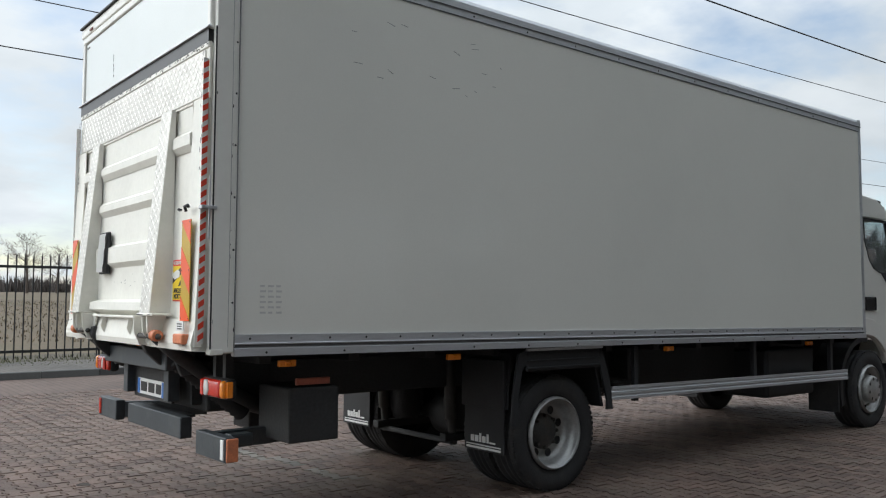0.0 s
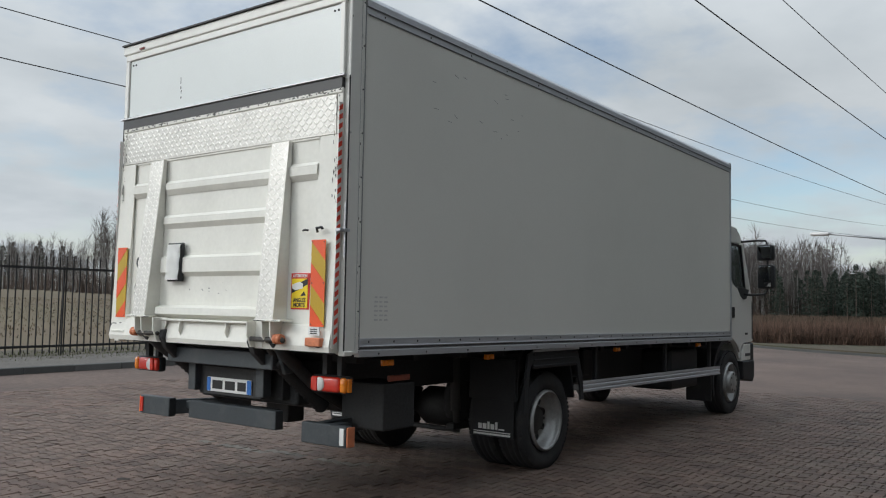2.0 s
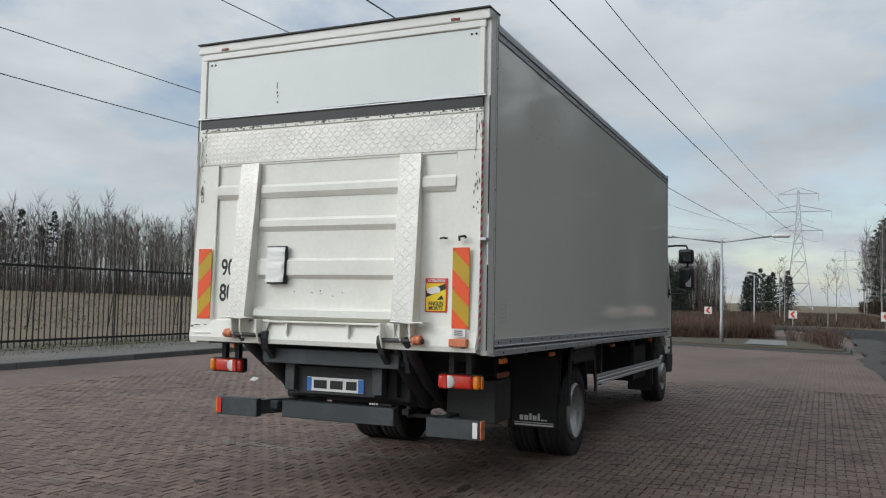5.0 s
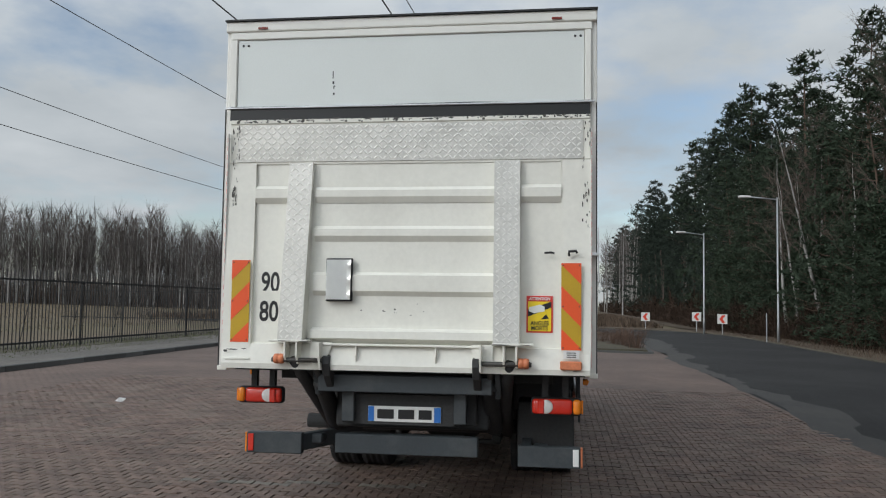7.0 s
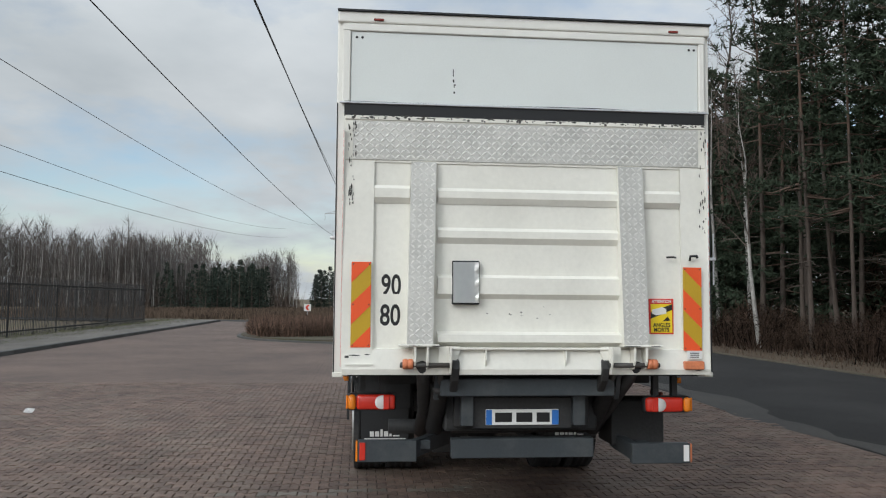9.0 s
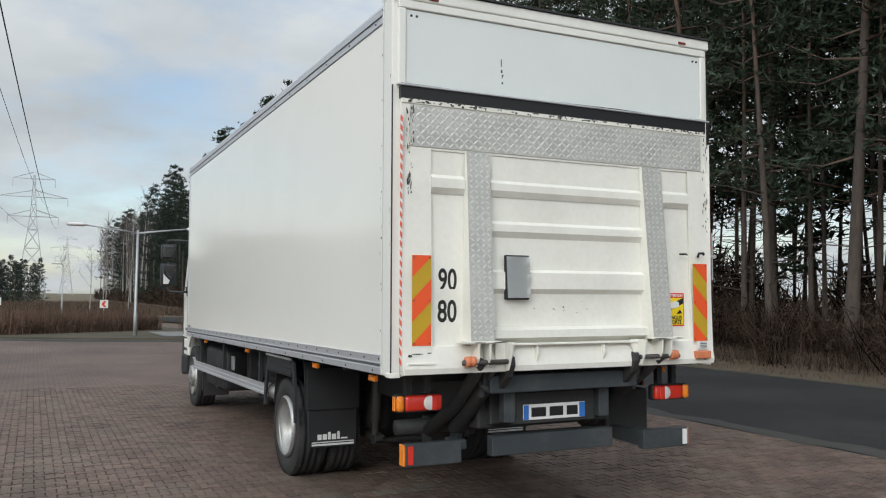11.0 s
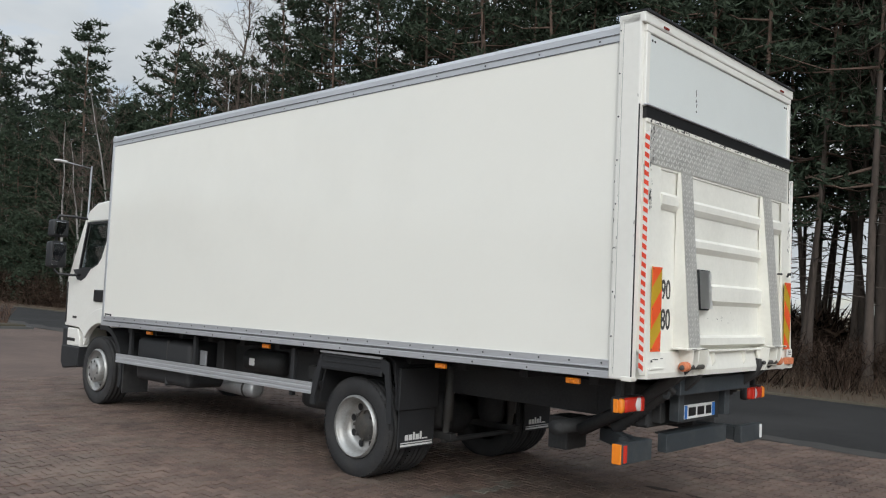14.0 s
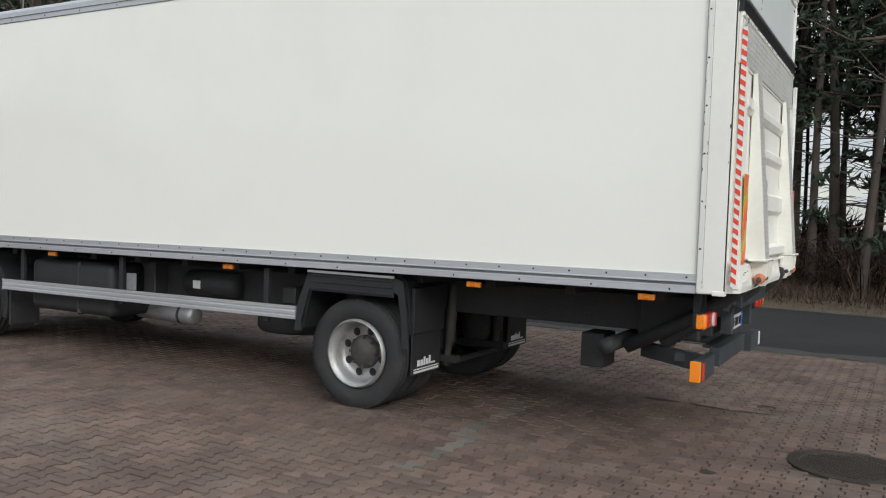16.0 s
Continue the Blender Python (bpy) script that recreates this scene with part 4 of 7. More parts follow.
def wheel(x, y, r, o, front):
    """A wheel whose outer face looks along o in y; rear wheels carry a deep dish."""
    w = 0.265
    c = r + ground_under(x, y - o * 0.13)
    hub = part("wheel", lathe(bmesh.new(), [(-0.10, 0.02), (-0.10, 0.16), (0.10, 0.16), (0.10, 0.02)], (x, y - o * 0.34, c), "y", 24), HUB, truck, "truck wheel", True)
    for k in range(1 if front else 2):
        yc = y - o * (w / 2 + k * 0.30)
        bm = lathe(bmesh.new(), tyre_mesh(w, r + 0.008, 0.262), (x, yc, c), "y", 48)
        ty = part("tyre", bm, RUBBER, hub, "worn dusty black tyre", True)
        # shoulder blocks round the tread
        bm = bmesh.new()
        for q in range(64):
            a = q * math.tau / 64
            for e in (-1, 1):
                q0 = Vector((x + (r + 0.004) * math.cos(a), yc + e * w * 0.40, c + (r + 0.004) * math.sin(a)))
                t = Vector((-math.sin(a), 0, math.cos(a))) * 0.014
                u = Vector((0, e * 0.022, 0))
                n = Vector((math.cos(a), 0, math.sin(a))) * 0.007
                vs = [bm.verts.new(p) for p in (q0 - t - u, q0 + t - u, q0 + t + u - n * 2, q0 - t + u - n * 2, q0 - t - u + n, q0 + t - u + n, q0 + t + u * 0.9 - n * 0.4, q0 - t + u * 0.9 - n * 0.4)]
                for f in ((4, 5, 6, 7), (0, 1, 5, 4), (1, 2, 6, 5), (2, 3, 7, 6), (3, 0, 4, 7)):
                    bm.faces.new([vs[i] for i in f])
        bmesh.ops.recalc_face_normals(bm, faces=bm.faces[:])
        part("tread_pattern", bm, RUBBER, hub, kind="stuff")
    R = [(0.030, 0.255), (0.012, 0.272), (-0.004, 0.272), (-0.012, 0.262), (-0.02, 0.245), (-0.05, 0.236), (-0.075, 0.222)]
    if front:
        R += [(-0.07, 0.200), (-0.045, 0.175), (-0.03, 0.155), (-0.02, 0.150)]
    else:
        R += [(-0.115, 0.215), (-0.125, 0.19), (-0.128, 0.165), (-0.132, 0.12)]
    part("rim", lathe(bmesh.new(), [(o * (-a) * -1 if False else o * a, q) for a, q in R], (x, y - o * 0.015, c), "y", 48), RIM, hub, "silver steel rim with dust", True)
    if front:
        cap = part("wheel_cap", lathe(bmesh.new(), [(-o * 0.02, 0.155), (o * 0.035, 0.152), (o * 0.055, 0.140), (o * 0.060, 0.12), (o * 0.060, 0.055), (o * 0.068, 0.045), (o * 0.068, 0.001)], (x, y - o * 0.015, c), "y", 40), RIM, hub, "pale grey wheel cap with nut holes", True)
        # black discs stand for the shade inside nut and vent holes
        for k in range(8):
            a = k * math.tau / 8 + 0.2
            part("nut_hole", lathe(bmesh.new(), [(o * 0.003, 0.019), (o * 0.004, 0.016), (o * 0.002, 0.0003)], (x + 0.118 * math.cos(a), y + o * 0.043, c + 0.118 * math.sin(a)), "y", 10), INK, cap)
        for k in range(8):
            a = k * math.tau / 8
            part("vent_hole", lathe(bmesh.new(), [(o * 0.008, 0.027), (0.0, 0.022), (0, 0.0003)], (x + 0.192 * math.cos(a), y - o * 0.072, c + 0.192 * math.sin(a)), "y", 10), INK, hub)
    else:
        # black discs in place of cut vent holes, their shade as colour
        for k in range(8):
            a = k * math.tau / 8 + 0.3
            part("vent_hole", lathe(bmesh.new(), [(o * 0.006, 0.033), (o * 0.002, 0.027), (0, 0.0003)], (x + 0.172 * math.cos(a), y - o * 0.1385, c + 0.172 * math.sin(a)), "y", 12), INK, hub)
        part("hub_flange", lathe(bmesh.new(), [(-o * 0.03, 0.135), (o * 0.02, 0.132), (o * 0.03, 0.115), (o * 0.05, 0.10), (o * 0.055, 0.001)], (x, y - o * 0.145, c), "y", 30), HUB, hub, "dusty dark hub", True)
        for k in range(8):
            a = k * math.tau / 8
            part("wheel_nut", lathe(bmesh.new(), [(0, 0.016), (o * 0.03, 0.014), (o * 0.032, 0.001)], (x + 0.118 * math.cos(a), y - o * 0.125, c + 0.118 * math.sin(a)), "y", 6), HUB, hub)


XW, XWF = 4.90, 10.0
for y, o in ((6.985, 1), (4.690, -1)):
    wheel(XW, y, 0.425, o, False)
for y, o in ((6.93, 1), (4.72, -1)):
    wheel(XWF, y, 0.425, o, True)
bm = bmesh.new()
tube(bm, [(XW, 4.8, 0.43), (XW, 5.5, 0.43), (XW, 5.65, 0.43), (XW, 6.0, 0.43), (XW, 6.16, 0.43), (XW, 6.85, 0.43)], [0.07, 0.08, 0.19, 0.19, 0.08, 0.07], 14)
part("rear_axle", bm, CHASSIS, truck, "", True)
bm = bmesh.new()
tube(bm, [(XWF, 4.9, 0.40), (XWF, 6.76, 0.40)], 0.06, 10)
part("front_axle", bm, CHASSIS, truck, "", True)
# air springs and shock absorbers behind the rear axle
for y in (CY + 0.46, CY - 0.46):
    part("air_spring", lathe(bmesh.new(), [(0.38, 0.05), (0.38, 0.11), (0.42, 0.12), (0.44, 0.135), (0.60, 0.14), (0.66, 0.12), (0.72, 0.11), (0.72, 0.02)], (4.62, CY + (y - CY) * 0.8, 0.0), "z", 20), RUBBER, truck, "black air spring", True)
    bm = bmesh.new()
    tube(bm, [(4.47, y, 0.27), (4.465, y, 0.33), (4.46, y, 0.345), (4.45, y, 0.46), (4.445, y, 0.47), (4.42, y, 0.95)], [0.030, 0.034, 0.030, 0.032, 0.045, 0.045], 12)
    part("damper", bm, GALV_DARK, truck, "dull grey shock absorber", True)
    part("spring_beam", cube(4.36, 5.2, y - 0.04, y + 0.04, 0.30, 0.36, 0.006), CHASSIS, truck)
part("stabiliser_bar", cube(4.42, 4.47, 5.35, 6.31, 0.275, 0.315, 0.01), CHASSIS, truck)
for x, y0, y1, z0, z1 in ((7.0, 5.2, 6.5, 0.55, 0.98), (8.7, 5.2, 6.5, 0.5, 1.0)):
    part("cross_member", cube(x, x + 0.5, y0, y1, z0, z1, 0.02, 2), CHASSIS, truck)


def mudguards(y, o):
    """Rear wheel guard: flat top with a bright edge, sloped ends and a flap."""
    yi = y - o * 0.60
    a, b = min(y, yi), max(y, yi)
    y_out0, y_out1 = min(y, y - o * 0.02), max(y, y - o * 0.02)
    bm = bmesh.new()
    prism(bm, [(5.44, 0.555), (5.40, 0.75), (5.32, 1.03), (4.56, 1.03), (4.50, 0.98), (4.455, 0.80), (4.442, 0.60), (4.430, 0.60), (4.440, 0.80), (4.47, 1.0), (4.54, 1.05), (5.335, 1.05), (5.42, 0.76), (5.465, 0.555)], "y", min(y - o * 0.10, yi), max(y - o * 0.10, yi))
    g = part("mudguard", bm, BLACK, truck, "black plastic rear mudguard")
    part("guard_skirt", cube(4.53, 5.32, y_out0, y_out1, 0.875, 1.035, 0.006), BLACK, g)
    for z in (0.893, 0.945, 0.992):
        part("skirt_rib", cube(4.535, 5.315, min(y, y + o * 0.008), max(y, y + o * 0.008), z, z + 0.012, 0.002), BLACK, g)
    part("guard_trim", cube(4.52, 5.33, min(y, y + o * 0.018), max(y, y + o * 0.018), 1.022, 1.040), ALU, g, "bright trim strip")
    bm = bmesh.new()
    prism(bm, [(5.33, 1.03), (5.31, 0.93), (5.40, 0.62), (5.395, 0.545), (5.465, 0.545), (5.43, 0.78)], "y", y_out0, y_out1)
    part("guard_lip", bm, BLACK, g)
    bm = bmesh.new()
    prism(bm, [(4.53, 1.03), (4.54, 0.93), (4.49, 0.90), (4.45, 0.70), (4.44, 0.50), (4.385, 0.50), (4.40, 0.72), (4.45, 1.0)], "y", y_out0, y_out1)
    part("guard_lip", bm, BLACK, g)
    # flap with a plain pale mark and a double line
    fl = part("mud_flap", cube(4.425, 4.440, min(y - o * 0.565, y - o * 0.13), max(y - o * 0.565, y - o * 0.13), 0.275, 0.62, 0.003), BLACK, truck, "black rubber mud flap with pale markings")
    part("flap_hanger", cube(4.405, 4.435, min(y - o * 0.58, y - o * 0.11), max(y - o * 0.58, y - o * 0.11), 0.60, 0.95, 0.003), BLACK, fl)
    ya, yb = (y - 0.54, y - 0.16) if o > 0 else (y + 0.16, y + 0.54)
    for z0, z1 in ((0.290, 0.306), (0.315, 0.323)):
        part("white_line", cube(4.421, 4.4255, ya, yb, z0, z1), TAPE_WHITE, fl)
    left = max(ya, yb) - 0.05
    for k, (w, h, dz) in enumerate(((0.036, 0.046, 0), (0.038, 0.046, 0), (0.022, 0.064, 0), (0.038, 0.046, 0), (0.022, 0.066, 0), (0.060, 0.012, 0))):
        part("mark_bar", cube(4.421, 4.4255, left - w, left, 0.340 + dz, 0.340 + h), TAPE_WHITE, fl)
        left -= w + 0.011


mudguards(7.045, 1)
mudguards(4.615, -1)


def side_guard(y, o):
    bm = bmesh.new()
    pts = [(y - o * 0.02, 0.585), (y, 0.585), (y, 0.607), (y - o * 0.006, 0.612), (y - o * 0.006, 0.622), (y, 0.627), (y, 0.648), (y - o * 0.006, 0.653), (y - o * 0.006, 0.663), (y, 0.668), (y, 0.69), (y - o * 0.02, 0.69)]
    prism(bm, pts, "x", 5.46, 9.28)
    g = part("side_guard", bm, ALU, truck, "ribbed aluminium side guard rail")
    for v in g.data.vertices:
        v.co.z += 0.045 - 0.0095 * (v.co.x - 5.46) - (0.02 if o < 0 else 0.0)
    for x in (5.8, 7.55, 9.0):
        part("guard_post", cube(x - 0.025, x + 0.025, y - o * 0.05 - 0.02, y - o * 0.05 + 0.02, 0.58, 1.02, 0.004), BLACK, g)
    for x in (2.62, 3.86, 6.19, 8.49):
        lz = (1.035 if o > 0 else 1.014) - 0.0065 * (x - 2.6)
        am = part("side_marker", cube(x - 0.055, x + 0.055, min(y - o * 0.02, y + o * 0.012), max(y - o * 0.02, y + o * 0.012), lz - 0.02, lz + 0.02, 0.005), AMBER, truck, "amber side marker lamp")
        part("lens_bulge", cube(x - 0.02, x + 0.02, min(y, y + o * 0.018), max(y, y + o * 0.018), lz - 0.013, lz + 0.013, 0.005), AMBER, am)


side_guard(7.04, 1)
side_guard(4.62, -1)
# red rear reflector strip on the right
part("side_reflector", cube(2.72, 2.95, 4.69, 4.71, 0.875, 0.915, 0.004), material("faded_red_reflector", (0.33, 0.085, 0.05), 0.4, var=0.2, scale=8, dirt=(0.08, 0.06, 0.05), dirt_amount=0.6, dirt_scale=8), truck, "dull red reflector strip")
# fuel tank, battery box, air tank, silencer, spare wheel
part("fuel_tank", cube(7.75, 8.95, 6.42, 6.95, 0.42, 0.93, 0.07, 3), BLACK, truck, "black plastic fuel tank", True)
part("battery_box", cube(7.9, 8.8, 4.74, 5.25, 0.45, 0.92, 0.03, 2), BLACK, truck, "black battery box")
part("tank_strap", cube(8.2, 8.24, 6.41, 6.957, 0.412, 0.937, 0.02), CHASSIS, truck)
bm = bmesh.new()
tube(bm, [(8.05, 6.35, 0.47), (7.95, 6.40, 0.46), (7.25, 6.42, 0.45), (7.18, 6.42, 0.45), (7.17, 6.42, 0.45)], [0.06, 0.095, 0.095, 0.085, 0.05], 16)
sil = part("silencer", bm, GALV, truck, "dull steel exhaust silencer", True)
part("exhaust_clamp", lathe(bmesh.new(), [(0, 0.097), (0.0, 0.102), (0.03, 0.102), (0.03, 0.097)], (7.32, 6.42, 0.45), "x", 18), HUB, sil)
bm = bmesh.new()
tube(bm, [(7.05, 6.60, 0.80), (6.45, 6.60, 0.80)], 0.12, 16)
at = part("air_tank", bm, CHASSIS, truck, "black air tank", True)
part("tank_label", cube(6.83, 6.92, 6.717, 6.722, 0.755, 0.83), TAPE_WHITE, at, "small pale label")
bm = lathe(bmesh.new(), [(-0.13, 0.262), (-0.14, 0.30), (-0.13, 0.40), (-0.10, 0.43), (0.10, 0.43), (0.13, 0.40), (0.14, 0.30), (0.13, 0.262)], (6.15, 6.05, 0.51), "z", 40)
sp = part("spare_wheel", bm, RUBBER, truck, "spare tyre slung under the chassis", True)
part("spare_rim", lathe(bmesh.new(), [(0.12, 0.262), (0.02, 0.24), (-0.02, 0.06), (-0.02, 0.001)], (6.15, 6.05, 0.51), "z", 32), HUB, sp)
for x, y0, y1, z0, z1 in ((5.62, 6.2, 6.85, 0.72, 0.86), (7.42, 6.55, 6.72, 0.60, 0.98), (5.75, 4.85, 5.2, 0.66, 0.72), (6.0, 4.9, 5.2, 0.72, 0.98)):
    part("valve_bracket", cube(x, x + 0.14, y0, y1, z0, z1, 0.01), CHASSIS, truck)
part("steel_bracket", cube(7.48, 7.60, 6.88, 6.90, 0.70, 0.86, 0.003), GALV, truck)
part("air_reservoir_shield", cube(5.6, 9.3, 5.1, 6.56, 0.60, 0.98, 0.03), CHASSIS, truck)

# ---- cab ----
YL, YRT = 6.91, 4.75
ARC = [(9.95 + 0.60 * math.cos(radians(a)), 0.43 + 0.60 * math.sin(radians(a))) for a in range(28, 113, 12)]
LOWER = [(9.70, 0.99), (9.70, 2.12), (10.0, 2.12), (10.12, 1.88), (10.22, 1.79), (10.37, 1.738), (10.77, 1.722), (11.02, 1.70), (11.09, 1.62), (11.115, 1.50), (11.10, 0.95), (10.66, 0.935), (10.53, 0.86)] + ARC
bm = bmesh.new()
for y0, y1 in ((YL - 0.05, YL), (YRT, YRT + 0.05)):
    prism(bm, LOWER, "y", y0, y1, 0.008)
    prism(bm, [(11.02, 1.70), (10.66, 2.39), (10.585, 2.365), (10.775, 1.722)], "y", y0, y1)
    prism(bm, [(9.70, 2.12), (10.0, 2.12), (9.985, 2.365), (9.70, 2.37)], "y", y0, y1)
prism(bm, [(9.70, 2.365), (10.585, 2.36), (10.67, 2.385), (10.655, 2.47), (10.60, 2.53), (10.40, 2.61), (9.90, 2.645), (9.70, 2.62)], "y", YRT + 0.02, YL - 0.02, 0.02)
prism(bm, [(11.02, 1.70), (11.10, 1.62), (11.13, 1.50), (11.12, 0.95), (11.0, 0.95), (11.0, 1.66)], "y", YRT + 0.03, YL - 0.03, 0.012)
box(bm, 9.68, 9.72, YRT, YL, 0.99, 2.62, 0.005)
box(bm, 9.7, 11.05, YRT + 0.05, YL - 0.05, 1.02, 1.08)
cab = part("cab", bm, WHITE, truck, "white short truck cab")
SCREEN = bmesh.new()
prism(SCREEN, [(11.025, 1.705), (10.665, 2.38), (10.655, 2.375), (11.015, 1.70)], "y", YRT + 0.04, YL - 0.04)
sc = part("windscreen", SCREEN, GLASS, cab, "tinted windscreen")
sc.visible_shadow = False
WIN = [(10.595, 2.355), (9.99, 2.36), (10.005, 2.11), (10.125, 1.872), (10.225, 1.785), (10.375, 1.733), (10.775, 1.722)]
for y, o in ((YL, 1), (YRT, -1)):
    bm = bmesh.new()
    prism(bm, WIN, "y", min(y - o * 0.030, y - o * 0.024), max(y - o * 0.030, y - o * 0.024))
    w = part("side_window", bm, GLASS, cab, "tinted side window glass")
    w.visible_shadow = False
    # black weather strip round the glass and the dropped corner below it
    bm = bmesh.new()
    n = len(WIN)
    c = Vector((sum(p[0] for p in WIN) / n, 0, sum(p[1] for p in WIN) / n))
    for i in range(n):
        p, q = WIN[i], WIN[(i + 1) % n]
        p2 = (p[0] + (c.x - p[0]) * 0.07, p[1] + (c.z - p[1]) * 0.07)
        q2 = (q[0] + (c.x - q[0]) * 0.07, q[1] + (c.z - q[1]) * 0.07)
        prism(bm, [p, q, q2, p2], "y", min(y - o * 0.026, y + o * 0.004), max(y - o * 0.026, y + o * 0.004))
    part("window_seal", bm, INK, cab, "black window seal")
    bm = bmesh.new()
    prism(bm, [(10.93, 1.715), (10.77, 1.722), (10.40, 1.736), (10.55, 1.61), (10.68, 1.565), (10.80, 1.58)], "y", min(y, y + o * 0.006), max(y, y + o * 0.006))
    part("mirror_foot_trim", bm, BLACK, cab, "black trim below the window")
    part("door_handle", cube(9.98, 10.23, min(y, y + o * 0.012), max(y, y + o * 0.012), 1.30, 1.455, 0.02, 2), INK, cab, "black door handle recess")
    part("door_gap", cube(9.905, 9.915, min(y, y + o * 0.002), max(y, y + o * 0.002), 1.2, 2.35), HUB, cab)
    bm = bmesh.new()
    prism(bm, [(11.06, 1.55), (11.09, 1.53), (11.085, 0.99), (11.05, 0.99)], "y", min(y, y + o * 0.006), max(y, y + o * 0.006))
    part("air_slot", bm, INK, cab, "black corner air slot")
    part("badge_bars", cube(10.74, 10.86, min(y, y + o * 0.004), max(y, y + o * 0.004), 1.055, 1.085), HUB, cab, "small grey badge bars")
    # fender flare round the arch
    bm = bmesh.new()
    out = [(9.95 + 0.74 * math.cos(radians(a)), 0.45 + 0.77 * math.sin(radians(a))) for a in range(40, 110, 12)]
    inn = [(9.95 + 0.60 * math.cos(radians(a)), 0.43 + 0.60 * math.sin(radians(a))) for a in range(40, 110, 12)]
    prism(bm, out + inn[::-1], "y", min(y, y + o * 0.03), max(y, y + o * 0.03), 0.006)
    part("fender_flare", bm, WHITE, cab, "white wheel arch flare")
    # front mudguard behind the wheel, and its flap
    bm = bmesh.new()
    oa = [(9.95 + 0.56 * math.cos(radians(a)), 0.45 + 0.56 * math.sin(radians(a))) for a in range(80, 206, 12)]
    ob2 = [(9.95 + 0.50 * math.cos(radians(a)), 0.45 + 0.50 * math.sin(radians(a))) for a in range(80, 206, 12)]
    prism(bm, oa + ob2[::-1], "y", min(y - o * 0.34, y - o * 0.01), max(y - o * 0.34, y - o * 0.01))
    fg = part("front_mudguard", bm, BLACK, truck, "black front mudguard")
    part("front_flap", cube(9.36, 9.385, min(y - o * 0.36, y - o * 0.02), max(y - o * 0.36, y - o * 0.02), 0.20, 0.62, 0.004), RUBBER, fg)
    # bumper side and steps
    bm = bmesh.new()
    prism(bm, [(11.10, 0.92), (10.70, 0.915), (10.62, 0.80), (10.60, 0.68), (11.12, 0.68)], "y", min(y - o * 0.4, y - o * 0.005), max(y - o * 0.4, y - o * 0.005), 0.01)
    bp = part("bumper_corner", bm, WHITE, cab, "white bumper corner")
    part("step_slot", cube(10.76, 11.0, min(y - o * 0.01, y + o * 0.002), max(y - o * 0.01, y + o * 0.002), 0.745, 0.785), INK, bp)
    bm = bmesh.new()
    prism(bm, [(11.14, 0.675), (10.60, 0.675), (10.62, 0.42), (11.06, 0.36), (11.14, 0.44)], "y", min(y - o * 0.5, y + o * 0.01), max(y - o * 0.5, y + o * 0.01), 0.012)
    part("lower_bumper", bm, BLACK, cab, "dark plastic lower bumper")
    # mirrors on tubular arms
    ym = y + o * 0.27
    bm = bmesh.new()
    tube(bm, [(10.66, y - o * 0.04, 2.405), (10.80, y + o * 0.12, 2.43), (10.86, ym, 2.43), (10.87, ym + o * 0.02, 2.38), (10.87, ym + o * 0.02, 1.70), (10.82, ym - o * 0.02, 1.645), (10.74, y + o * 0.08, 1.635), (10.70, y, 1.645)], 0.017, 8)
    arm = part("mirror_arm", bm, INK, cab, "black tubular mirror arm", True)
    for z0, z1, dx in ((2.14, 2.37, 0.0), (1.73, 2.08, 0.02)):
        bm = cube(10.79 + dx, 10.95 + dx, ym - 0.115, ym + 0.115, z0, z1, 0.035, 3)
        mh = part("mirror_housing", bm, BLACK, cab, "black mirror housing", True)
        bm = cube(10.778 + dx, 10.784 + dx, ym - 0.088, ym + 0.088, z0 + 0.03, z1 - 0.03, 0.002)
        for v in bm.verts:
            v.co.x -= 0.10 * (v.co.z - (z0 + z1) / 2) + 0.20 * o * (v.co.y - ym)
        part("mirror_glass", bm, MIRROR, mh, "mirror glass")
part("grille", cube(11.13, 11.145, 5.1, 6.56, 1.0, 1.5, 0.006), BLACK, cab)
part("front_bumper", cube(10.98, 11.16, YRT, YL, 0.42, 0.93, 0.03, 2), BLACK, cab)
for y in (6.35, 5.30):
    bm = cube(9.95, 10.12, y - 0.24, y + 0.24, 1.45, 2.05, 0.06, 2)
    box(bm, 9.97, 10.07, y - 0.13, y + 0.13, 2.05, 2.25, 0.03)
    box(bm, 9.95, 10.5, y - 0.24, y + 0.24, 1.3, 1.45, 0.04)
    part("seat", bm, SEAT, cab, "dark cab seat")
part("dashboard", cube(10.65, 11.0, YRT + 0.06, YL - 0.06, 1.35, 1.68, 0.04, 2), BLACK, cab)
# roof beacons stubs at the roof front corners
for y in (YL - 0.1, YRT + 0.1):
    part("roof_marker", cube(10.50, 10.58, y - 0.05, y + 0.05, 2.56, 2.605, 0.015), INK, cab, "dark roof marker")
part("engine_block", cube(9.75, 10.8, 5.3, 6.36, 0.45, 1.02, 0.05), CHASSIS, truck)

# ---- ground ----
HORIZON = 1800


RISE_Y, RISE_Z = (-HORIZON, 32, 60, 150, 320, HORIZON), (-0.09, -0.09, 0.30, 2.1, 3.2, 4.0)


def field_z(y):
    """Height of the field, which rises gently away from the yard."""
    return float(np.interp(y, RISE_Y, RISE_Z))


tagged(raw("ground", [(x, y, z) for y, z in zip(RISE_Y, RISE_Z) for x in (-HORIZON, HORIZON)], [(2 * k, 2 * k + 1, 2 * k + 3, 2 * k + 2) for k in range(5)], FIELD), "brown winter field reaching the horizon", "ground", kind="structure")

# yard of interlocking pavers: the kerb on its field side and the road on the other, almost parallel to the truck
def kerb_y(x):
    return 16.33 + 0.006 * x


def fence_y(x):
    return 19.40 + 0.011 * x


def road_y(x):
    return 1.30 + 0.004 * x


JOINT_PAVER = bpy.data.materials.new("yard_pavers")


